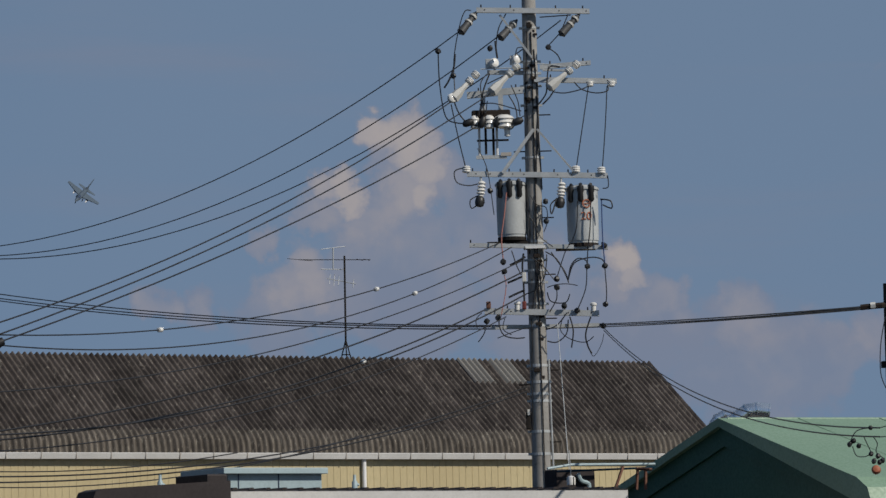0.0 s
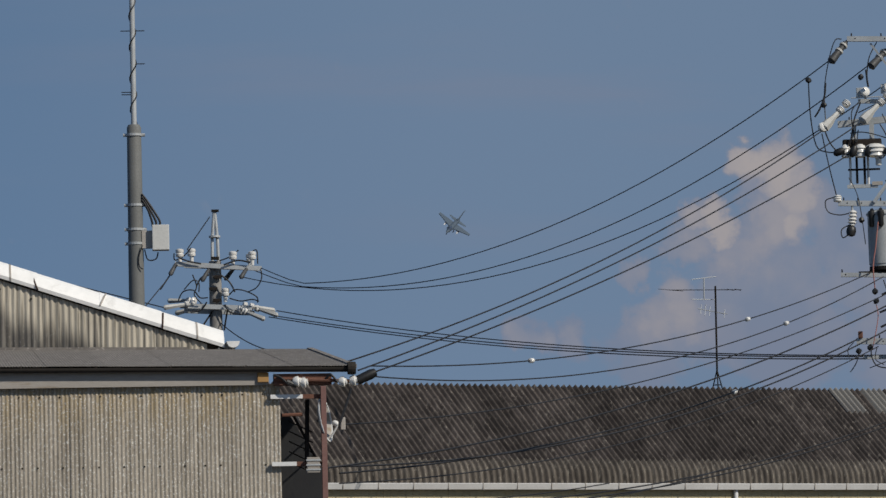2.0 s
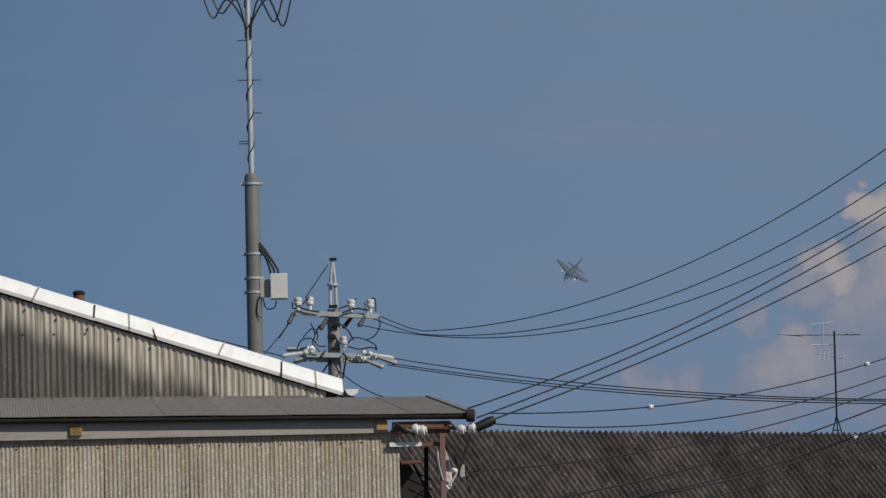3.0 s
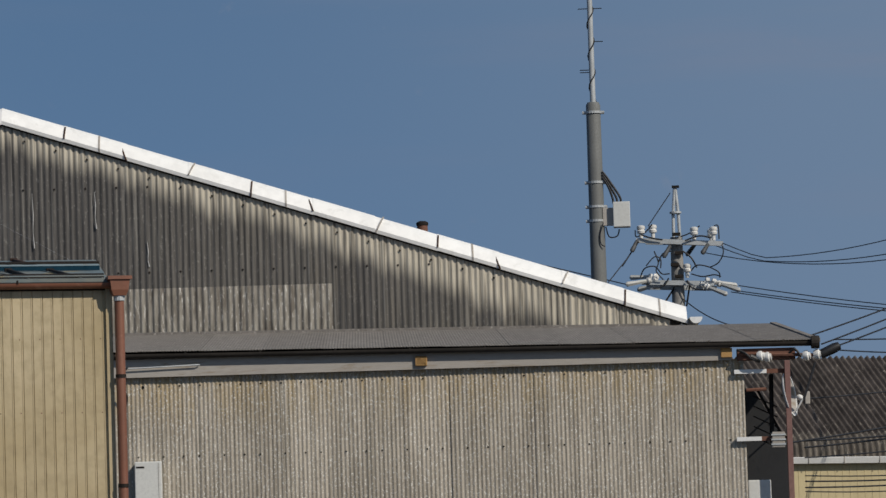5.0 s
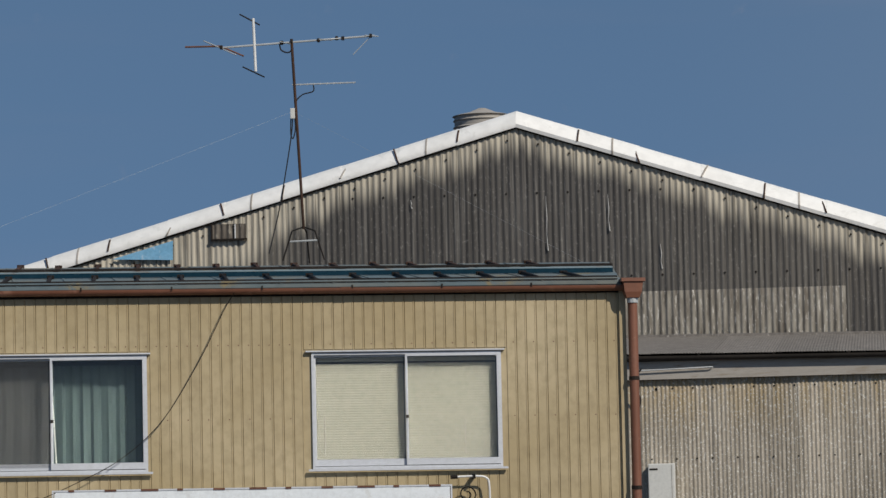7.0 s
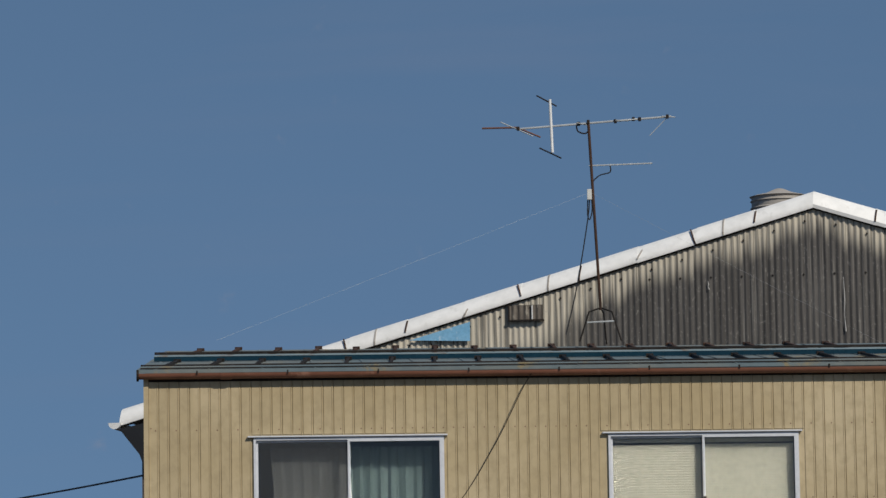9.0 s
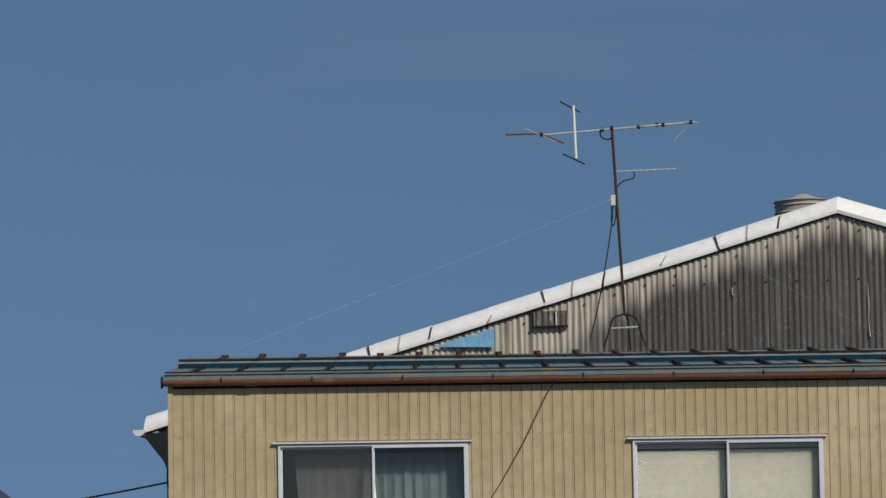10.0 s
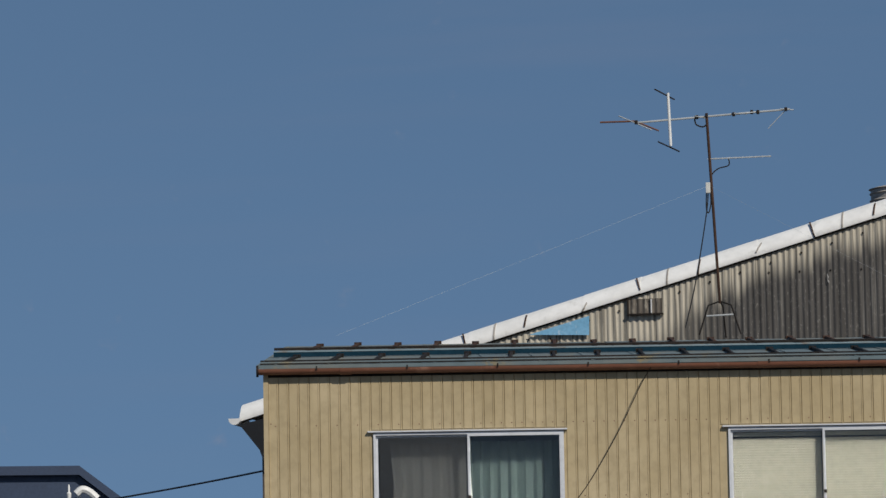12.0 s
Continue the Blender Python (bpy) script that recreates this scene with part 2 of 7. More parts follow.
def stained(name, pale, dark, moss, apex, left, right, annex=False):
    """Old corrugated slate cladding: pale under the verge, soot-dark below it, with drips and moss."""
    m = bpy.data.materials.new(name)
    m.use_nodes = True
    k = Graph(m.node_tree)
    b = m.node_tree.nodes["Principled BSDF"]
    pos = k.node("ShaderNodeTexCoord").outputs["Object"]
    x, y, z = k.node("ShaderNodeSeparateXYZ", {0: pos}).outputs
    drip = k.noise(k.scaled(pos, (9.0, 1.0, 0.7)), 1.0, 4.0, 0.6)
    grain = k.noise(k.scaled(pos, (28.0, 28.0, 14.0)), 1.0, 4.0, 0.7)
    patch = k.noise(pos, 0.7, 4.0, 0.55, 0.3)
    comb = k.noise(k.scaled(pos, (26.0, 1.0, 0.55)), 1.0, 3.0, 0.6)
    speck = k.noise(k.scaled(pos, (55.0, 20.0, 38.0)), 1.0, 2.0, 0.6)
    if annex:
        dirt = k.span(k.math("ADD", k.math("MULTIPLY", drip, 0.7), k.math("MULTIPLY", patch, 0.5)), 0.5, 0.8)
        col = k.mix(k.math("MULTIPLY", dirt, 0.75), rgb(*pale), rgb(*dark))
        rust = k.math("MULTIPLY", k.span(z, 4.7, 5.65), k.span(drip, 0.35, 0.62))
        col = k.mix(k.math("MULTIPLY", rust, 0.75), col, rgb(*moss))
        col = k.mix(k.math("MULTIPLY", k.span(comb, 0.46, 0.68), 0.7), col, rgb(0.20, 0.178, 0.142))
        col = k.mix(k.span(speck, 0.56, 0.68), col, rgb(0.60, 0.59, 0.55))
        col = k.mix(k.math("MULTIPLY", k.span(grain, 0.48, 0.34), 0.6), col, rgb(*dark))
    else:
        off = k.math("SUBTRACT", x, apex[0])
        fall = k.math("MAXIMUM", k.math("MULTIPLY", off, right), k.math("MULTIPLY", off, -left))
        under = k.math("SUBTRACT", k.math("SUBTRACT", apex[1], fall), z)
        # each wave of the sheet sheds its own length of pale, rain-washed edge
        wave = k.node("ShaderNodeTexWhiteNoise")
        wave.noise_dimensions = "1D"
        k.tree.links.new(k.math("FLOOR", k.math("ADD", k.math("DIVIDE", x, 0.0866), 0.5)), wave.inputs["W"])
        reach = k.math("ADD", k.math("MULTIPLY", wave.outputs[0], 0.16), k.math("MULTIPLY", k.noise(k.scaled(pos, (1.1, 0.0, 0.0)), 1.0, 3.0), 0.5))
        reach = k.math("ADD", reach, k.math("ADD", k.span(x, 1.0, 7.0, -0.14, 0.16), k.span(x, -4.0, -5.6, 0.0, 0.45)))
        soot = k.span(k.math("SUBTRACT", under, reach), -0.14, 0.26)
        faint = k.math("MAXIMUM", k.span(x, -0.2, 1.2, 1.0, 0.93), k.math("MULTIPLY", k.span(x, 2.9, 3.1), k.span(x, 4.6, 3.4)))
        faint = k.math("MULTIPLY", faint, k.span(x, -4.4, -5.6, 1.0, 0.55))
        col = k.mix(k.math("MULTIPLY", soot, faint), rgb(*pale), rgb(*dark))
        moist = k.math("MULTIPLY", k.span(x, 0.0, 4.0), k.span(k.noise(k.scaled(pos, (3.0, 1.0, 0.6)), 1.0, 3.0), 0.45, 0.7))
        col = k.mix(k.math("MULTIPLY", moist, 0.35), col, rgb(*moss))
        col = k.mix(k.math("MULTIPLY", k.span(comb, 0.48, 0.62), 0.65), col, rgb(0.042, 0.039, 0.036))
        col = k.mix(k.math("MULTIPLY", k.span(comb, 0.45, 0.30), 0.55), col, rgb(0.235, 0.225, 0.205))
        col = k.mix(k.math("MULTIPLY", k.span(grain, 0.57, 0.70), 0.45), col, rgb(0.30, 0.29, 0.265))
        col = k.mix(k.math("MULTIPLY", k.span(speck, 0.70, 0.76), 0.4), col, rgb(0.5, 0.49, 0.45))
    rnd = k.node("ShaderNodeObjectInfo").outputs["Random"]
    col = k.node("ShaderNodeHueSaturation", {"Value": k.span(rnd, 0.0, 1.0, 0.92, 1.08, False), "Color": col}).outputs[0]
    k.tree.links.new(col, b.inputs["Base Color"])
    b.inputs["Roughness"].default_value = 0.9
    bp = k.node("ShaderNodeBump", {"Strength": 0.25, "Distance": 0.01, "Height": grain})
    k.tree.links.new(bp.outputs[0], b.inputs["Normal"])
    return m


# ---- mesh tools ----
def thing(name, m, label, category, group="", kind=""):
    ob = new(name)
    ob.matrix_world = m
    return tagged(ob, label, category, group, kind)


def part(name, bm, mat, parent=None, label="", smooth=False):
    me = bpy.data.meshes.new(name)
    if len(bm.faces):
        bmesh.ops.recalc_face_normals(bm, faces=bm.faces[:])
    if smooth:
        for e in bm.edges:
            if len(e.link_faces) == 2 and e.calc_face_angle(0.0) > 0.75:
                e.smooth = False
    bm.to_mesh(me)
    bm.free()
    if smooth:
        me.polygons.foreach_set("use_smooth", [True] * len(me.polygons))
    me.materials.append(mat)
    ob = new(name, me)
    if parent is not None:
        ob.parent = parent
    if label:
        ob["label"] = label
    return ob


def raw(name, verts, faces, mat, parent=None, smooth=False, label=""):
    me = bpy.data.meshes.new(name)
    me.from_pydata(verts, [], faces)
    me.materials.append(mat)
    if smooth:
        me.polygons.foreach_set("use_smooth", [True] * len(me.polygons))
    ob = new(name, me)
    if parent is not None:
        ob.parent = parent
    if label:
        ob["label"] = label
    return ob


def again(ob, m, parent=None):
    """One more piece on the same mesh."""
    c = new(ob.name, ob.data)
    c.parent = parent if parent is not None else ob.parent
    c.matrix_basis = m
    return c


def box(x0, x1, y0, y1, z0, z1, bm=None, bevel=0.0):
    own = bm is None or bevel > 0
    b = bmesh.new() if own else bm
    bmesh.ops.create_cube(b, size=1.0, matrix=Matrix.LocRotScale(((x0 + x1) / 2, (y0 + y1) / 2, (z0 + z1) / 2), None, (abs(x1 - x0), abs(y1 - y0), abs(z1 - z0))))
    if bevel > 0:
        bmesh.ops.bevel(b, geom=b.edges[:], offset=bevel, segments=2, affect="EDGES", profile=0.6)
        if bm is not None:
            return join(bm, b)
    return b


def join(bm, other):
    me = bpy.data.meshes.new("join")
    other.to_mesh(me)
    other.free()
    bm.from_mesh(me)
    bpy.data.meshes.remove(me)
    return bm


def rings(bm, loops, closed=True, cap=True):
    vs = [[bm.verts.new(p) for p in loop] for loop in loops]
    n = len(vs[0])
    for a, b in zip(vs, vs[1:]):
        for i in range(n if closed else n - 1):
            bm.faces.new((a[i], a[(i + 1) % n], b[(i + 1) % n], b[i]))
    if cap and closed:
        bm.faces.new(vs[0][::-1])
        bm.faces.new(vs[-1])
    return bm


def tube(pts, r, seg=7, bm=None):
    """A round bar along points; r is one radius or one for each point."""
    bm = bm or bmesh.new()
    pts = [Vector(p) for p in pts]
    rs = r if isinstance(r, (list, tuple)) else [r] * len(pts)
    loops = []
    side = None
    for i, p in enumerate(pts):
        d = (pts[min(i + 1, len(pts) - 1)] - pts[max(i - 1, 0)]).normalized()
        if side is None:
            side = d.orthogonal().normalized()
        side = (side - d * side.dot(d)).normalized()
        up = d.cross(side)
        loops.append([p + (side * math.cos(a) + up * math.sin(a)) * rs[i] for a in (2 * math.pi * j / seg for j in range(seg))])
    return rings(bm, loops)


def lathe(profile, m=None, seg=20, bm=None, cap=True):
    """A turned shape: (radius, height) pairs round z, placed by m."""
    bm = bm or bmesh.new()
    m = m or Matrix()
    loops = [[m @ Vector((r * math.cos(a), r * math.sin(a), z)) for a in (2 * math.pi * j / seg for j in range(seg))] for r, z in profile]
    return rings(bm, loops, True, cap)


def prism(poly, y0, y1, bm=None):
    """A flat shape in x, z given depth along y."""
    bm = bm or bmesh.new()
    return rings(bm, [[(x, y0, z) for x, z in poly], [(x, y1, z) for x, z in poly]])


def aim(p, q):
    """The pose at p whose z axis points at q."""
    p, q = Vector(p), Vector(q)
    return Matrix.Translation(p) @ (q - p).to_track_quat("Z", "Y").to_matrix().to_4x4()


def hang(p, q, sag, lift=0.0, n=24):
    """A sagging span; lift: how far its far end is drawn up to the clamp over the last tenth."""
    p, q = Vector(p), Vector(q)
    return [p.lerp(q, i / n) + Vector((0, 0, lift * max(0.0, i / n * 12 - 11) - 4 * sag * (i / n) * (1 - i / n))) for i in range(n + 1)]


def smooth_path(pts, n=6):
    """A loose bend through the points."""
    pts = [Vector(p) for p in pts]
    out = []
    for i in range(len(pts) - 1):
        a, b, c, d = pts[max(i - 1, 0)], pts[i], pts[i + 1], pts[min(i + 2, len(pts) - 1)]
        for j in range(n):
            t = j / n
            out.append(0.5 * ((2 * b) + (c - a) * t + (2 * a - 5 * b + 4 * c - d) * t * t + (3 * b - a - 3 * c + d) * t ** 3))
    return out + [pts[-1]]


def corrugated(name, x0, x1, path, pitch, amp, mat, parent, per=6, thick=0.008, top=None, label=""):
    """A corrugated sheet from x0 to x1; path: (y, z, ny, nz) along its length, waves stand along the normal. top(x): a height that cuts it off."""
    n = max(2, int(round((x1 - x0) / pitch * per)))
    verts, faces = [], []
    rows = len(path)
    for side in (0, 1):
        for i in range(n + 1):
            x = x0 + (x1 - x0) * i / n
            w = amp * math.cos(2 * math.pi * x / pitch)
            for y, z, ny, nz in path:
                zz = z if top is None else min(z, top(x))
                h = w - side * thick
                verts.append((x, y + ny * h, zz + nz * h))
    half = (n + 1) * rows
    for i in range(n):
        for j in range(rows - 1):
            a, b = i * rows + j, (i + 1) * rows + j
            faces.append((a, b, b + 1, a + 1))
            faces.append((half + a, half + a + 1, half + b + 1, half + b))
        for j in (0, rows - 1):
            a, b = i * rows + j, (i + 1) * rows + j
            quad = (a, half + a, half + b, b) if j == 0 else (a, b, half + b, half + a)
            verts.extend(verts[k] for k in quad)
            faces.append(tuple(range(len(verts) - 4, len(verts))))
    return raw(name, verts, faces, mat, parent, True, label)

# ---- ground ----
ground = part("ground", box(-2500, 2500, -2500, 2500, -0.6, 0.0), EARTH)
tagged(ground, "flat grey asphalt yard and road surface", "ground", kind="structure")

# ---- two-storey workshop house ----
HL, HR, EAVE = -6.79, -0.06, 5.165
house = thing("workshop_house", pose(0, 40, 0, 0, 0, 8.5), "two-storey workshop house clad in beige ribbed metal siding", "house")
OPEN = [(-5.86, -4.22), (-2.80, -1.15)]
SILL, HEAD = 3.620, 4.625
wall_front = new("front_wall")
wall_front.parent = house
edges = [HL, OPEN[0][0], OPEN[0][1], OPEN[1][0], OPEN[1][1], HR]
for i in range(5):
    spans = [(0.0, EAVE + 0.04)] if i % 2 == 0 else [(0.0, SILL), (HEAD, EAVE + 0.04)]
    for z0, z1 in spans:
        part("wall_panel", box(edges[i], edges[i + 1], 0.0, 0.14, z0, z1), SIDING, wall_front)
RISE, DEPTH = 0.120, 6.5
swing = Matrix(((0, 1, 0, 0), (1, 0, 0, 0), (0, 0, 1, 0), (0, 0, 0, 1)))
for x0, x1 in ((HL, HL + 0.14), (HR - 0.14, HR)):
    part("side_wall", prism([(0.14, 0), (DEPTH, 0), (DEPTH, EAVE + DEPTH * RISE), (0.14, EAVE + 0.14 * RISE)], x0, x1), SIDING, house).matrix_basis = swing
part("back_wall", box(HL + 0.14, HR - 0.14, DEPTH - 0.14, DEPTH, 0, EAVE + DEPTH * RISE - 0.03), SIDING, house)
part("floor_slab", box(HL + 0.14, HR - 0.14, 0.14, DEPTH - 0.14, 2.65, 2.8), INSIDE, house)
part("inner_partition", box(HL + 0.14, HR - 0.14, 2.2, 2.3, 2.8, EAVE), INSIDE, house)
deck_edge = [(y, HL - 0.07 + 0.02 * y, HR - 0.02 + 0.13 * y) for y in (-0.06, DEPTH + 0.1)]
part("roof_deck", rings(bmesh.new(), [[(a, y, 5.192 + (y + 0.06) * RISE), (b, y, 5.192 + (y + 0.06) * RISE), (b, y, 5.222 + (y + 0.06) * RISE), (a, y, 5.222 + (y + 0.06) * RISE)] for y, a, b in deck_edge]), ROOFBLUE, house, "faded blue-grey sheet metal roof")
part("eave_trim", box(HL - 0.07, HR - 0.02, -0.052, -0.04, 5.178, 5.191), ROOFBLUE, house)
# near-black strip on the wall top, painting in the shade below the gutter
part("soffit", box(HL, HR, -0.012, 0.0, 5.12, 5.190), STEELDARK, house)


def roofz(y):
    return 5.224 + (y + 0.06) * RISE


# snow guards: dark battens running up the slope, angle bars lying across them
rng = random.Random(4)
TILT = math.degrees(math.atan(RISE))


def batten(y0, y1, w, h):
    b = box(-w / 2, w / 2, y0, y1, 0.0, h, bevel=0.006)
    box(-w / 2 - 0.012, w / 2 + 0.012, y0 - 0.05, y0 + 0.10, 0.0, h * 0.8, b)
    box(-w / 2 - 0.018, w / 2 + 0.018, y1 - 0.12, y1, 0.0, h * 1.15, b)
    return b


low_batten = part("batten", batten(0.0, 2.15, 0.028, 0.028), STEELDARK, house, "dark steel batten of the snow guard")
high_batten = part("batten", batten(0.0, 3.0, 0.034, 0.027), DARKRUST, house, "rusty batten higher on the roof")
for i in range(18):
    for ob, x, y in ((low_batten, HL + 0.16 + 0.392 * i, 0.16), (high_batten, HL + 0.30 + 0.392 * i, 3.45)):
        if x > HR - 0.12 + 0.1 * y:
            continue
        m = pose(x, y, roofz(y), 0, 0, -2.3 + rng.uniform(-0.25, 0.25)) @ pose(0, 0, 0, TILT + rng.uniform(-0.12, 0.12))
        if i:
            again(ob, m)
        else:
            ob.matrix_basis = m
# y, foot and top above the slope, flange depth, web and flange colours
# the near-black bar at y 0.10 draws the shadow line above the gutter
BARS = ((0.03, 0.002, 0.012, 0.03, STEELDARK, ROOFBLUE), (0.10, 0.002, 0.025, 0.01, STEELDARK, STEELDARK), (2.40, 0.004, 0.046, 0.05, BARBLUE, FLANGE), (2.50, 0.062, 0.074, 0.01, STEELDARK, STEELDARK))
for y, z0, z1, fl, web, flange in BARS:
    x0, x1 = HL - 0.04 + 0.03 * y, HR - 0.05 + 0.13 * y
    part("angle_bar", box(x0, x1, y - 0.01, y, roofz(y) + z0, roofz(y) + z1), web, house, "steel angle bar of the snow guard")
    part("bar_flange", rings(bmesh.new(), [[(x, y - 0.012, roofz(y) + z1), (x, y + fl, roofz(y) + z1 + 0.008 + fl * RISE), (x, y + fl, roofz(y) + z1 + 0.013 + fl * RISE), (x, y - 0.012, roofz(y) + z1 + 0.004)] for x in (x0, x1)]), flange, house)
seam = part("roof_seam", box(-0.010, 0.010, -0.06, DEPTH, 0, 0.004), ROOFBLUE, house)
seam.matrix_basis = pose(HL + 0.1, 0, roofz(0.0), TILT)
for i in range(1, 15):
    again(seam, pose(HL + 0.1 + 0.455 * i, 0, roofz(0.0), TILT))


def half_round(x0, x1, y, z0, z1, r, n=9):
    """An open half-round gutter with a rolled lip."""
    b = bmesh.new()
    arc = [(y + r * math.cos(math.pi + math.pi * i / n), r * math.sin(math.pi + math.pi * i / n)) for i in range(n + 1)]
    inner = [(y + (r - 0.006) * math.cos(math.pi + math.pi * i / n), (r - 0.006) * math.sin(math.pi + math.pi * i / n)) for i in range(n, -1, -1)]
    return rings(b, [[(x, yy, z + zz) for yy, zz in arc + inner] for x, z in ((x0, z0), (x1, z1))])


gut = part("gutter", half_round(HL - 0.06, HR - 0.0, -0.066, 5.186, 5.178, 0.048), GUTTER, house, "brown half-round plastic gutter", True)
part("gutter_end", lathe([(0.001, 0), (0.05, 0), (0.05, 0.02), (0.001, 0.02)], pose(HL - 0.07, -0.066, 5.172, 0, 90, 0), 14), STEELDARK, gut)
clip = part("gutter_clip", box(-0.006, 0.006, -0.028, 0.02, -0.02, 0.012), STEELDARK, gut)
clip.matrix_basis = pose(HL + 0.45, -0.094, 5.193)
for i in range(1, 8):
    again(clip, pose(HL + 0.45 + 0.78 * i, -0.094, 5.193))
for i in (1, 3):
    sleeve = part("gutter_sleeve", half_round(-0.05, 0.05, -0.066, 0, 0, 0.053), GUTTER, gut, "", True)
    sleeve.matrix_basis = pose(HL + 1.8 * i - 1.1, 0, 5.184)
hop = bmesh.new()
rings(hop, [[(-w, -0.095 - d, z), (w, -0.095 - d, z), (w, -0.095 + d, z), (-w, -0.095 + d, z)] for w, d, z in ((0.055, 0.05, 5.10), (0.075, 0.065, 5.15), (0.085, 0.07, 5.235), (0.105, 0.085, 5.24), (0.105, 0.085, 5.27))])
down = part("downpipe", tube([(0.005, -0.09, 5.08), (0.005, -0.085, 4.9), (0.005, -0.08, 0.0)], 0.042, 12), GUTTER, house, "brown plastic downpipe", True)
hopper = part("hopper", hop, GUTTER, down)
hopper.location = (0.005, 0, -0.037)
part("pipe_collar", lathe([(0.046, 0), (0.049, 0), (0.049, 0.05), (0.046, 0.05)], pose(0.005, -0.09, 5.02), 12), GALV, down)
for z in (4.35, 3.4):
    part("pipe_strap", lathe([(0.043, 0), (0.047, 0), (0.047, 0.03), (0.043, 0.03)], pose(0.005, -0.085, z), 12), STEELDARK, down)
part("corner_flashing", box(HR - 0.045, HR + 0.012, -0.03, -0.002, 0, EAVE), SIDING, house)
part("corner_flashing", box(HL - 0.012, HL + 0.03, -0.022, -0.002, 0, EAVE), SIDING, house)


def frame_bars(x0, x1, z0, z1, y0, y1, t, tb=None):
    tb = tb or t
    b = bmesh.new()
    box(x0, x0 + t, y0, y1, z0, z1, b)
    box(x1 - t, x1, y0, y1, z0, z1, b)
    box(x0 + t, x1 - t, y0, y1, z0, z0 + tb, b)
    box(x0 + t, x1 - t, y0, y1, z1 - t, z1, b)
    return b


def sliding_window(x0, x1):
    outer = part("window", frame_bars(x0, x1, SILL, HEAD, -0.022, 0.10, 0.020), ALU, house, "silver aluminium sliding window")
    mid = (x0 + x1) / 2
    for a, b, y in ((x0 + 0.020, mid + 0.012, 0.006), (mid - 0.012, x1 - 0.020, -0.026)):
        part("sash", frame_bars(a, b, SILL + 0.026, HEAD - 0.018, y, y + 0.03, 0.019, 0.056), ALU, outer)
        pane = part("pane", box(a + 0.019, b - 0.019, y + 0.012, y + 0.017, SILL + 0.078, HEAD - 0.037), GLASS, outer)
        pane.visible_shadow = False
    part("head_flashing", box(x0 - 0.05, x1 + 0.03, -0.042, -0.002, HEAD + 0.006, HEAD + 0.018), ALU, outer)
    part("sill", box(x0 - 0.04, x1 + 0.04, -0.06, -0.032, SILL - 0.02, SILL - 0.002), ALU, outer)
    part("latch", box(mid - 0.012, mid + 0.014, -0.034, -0.026, 4.05, 4.078), STEELDARK, outer)
    return outer


win_left = sliding_window(*OPEN[0])
part("insect_screen", box(OPEN[0][0] + 0.05, (OPEN[0][0] + OPEN[0][1]) / 2 - 0.012, -0.004, -0.002, SILL + 0.05, HEAD - 0.04), MESHGREY, win_left, "fine grey insect screen")
win_right = sliding_window(*OPEN[1])


def drape(x0, x1, z0, z1, y, folds, amp, bulge=0.0):
    b = bmesh.new()
    n = folds * 8
    cols = []
    for i in range(n + 1):
        t = i / n
        x = x0 + (x1 - x0) * t
        d = amp * (math.sin(2 * math.pi * folds * t + 1.3 * math.sin(5 * t)) + 0.35 * math.sin(2 * math.pi * folds * 2.3 * t))
        cols.append([b.verts.new((x + bulge * (1 - t) * (0.2 - abs(k / 5 - 0.55)), y + d * (0.6 + 0.4 * (1 - k / 5)), z0 + (z1 - z0) * k / 5)) for k in range(6)])
    for p, q in zip(cols, cols[1:]):
        for k in range(5):
            b.faces.new((p[k], q[k], q[k + 1], p[k + 1]))
    return b


m_house = pose(0, 40, 0, 0, 0, 8.5)
curtain = part("curtain", drape(-5.02, -4.10, SILL + 0.04, HEAD - 0.07, 0.2, 9, 0.017), CURTAIN, None, "", True)
curtain.matrix_world = m_house
tagged(curtain, "sage green pleated curtain drawn behind the window", "curtain")
curtain2 = part("curtain", drape(-5.70, -5.06, SILL + 0.04, HEAD - 0.08, 0.17, 6, 0.006, 0.08), CURTAINGREY, None, "", True)
curtain2.matrix_world = m_house
tagged(curtain2, "grey curtain hanging behind an insect screen", "curtain")
edge = part("curtain_edge", tube([(-5.0, 0.165, SILL + 0.06), (-5.015, 0.165, 4.0), (-5.04, 0.165, HEAD - 0.12)], 0.006, 6), BOXWHITE, curtain)
bottle = part("bottle", lathe([(0.001, 0), (0.05, 0), (0.054, 0.02), (0.054, 0.2), (0.048, 0.21), (0.048, 0.225), (0.001, 0.225)], pose(-5.64, 0.16, SILL + 0.02), 16), YELLOW, None, "", True)
bottle.matrix_world = m_house
tagged(bottle, "squat yellow plastic tub on the window sill", "tub")
small = part("bottle", lathe([(0.001, 0), (0.024, 0), (0.026, 0.02), (0.026, 0.09), (0.012, 0.115), (0.012, 0.14), (0.001, 0.14)], pose(-5.775, 0.155, SILL + 0.02), 14), BOXWHITE, None, "", True)
small.matrix_world = m_house
tagged(small, "small white bottle with a reddish cap on the window sill", "bottle")
part("cap", lathe([(0.001, 0.135), (0.014, 0.135), (0.014, 0.165), (0.001, 0.165)], pose(-5.775, 0.155, SILL + 0.02), 12), SIGNRED, small)
ledge = part("inner_sill", box(OPEN[0][0], OPEN[0][1], 0.101, 0.24, SILL - 0.02, SILL + 0.018), WHITE, house)

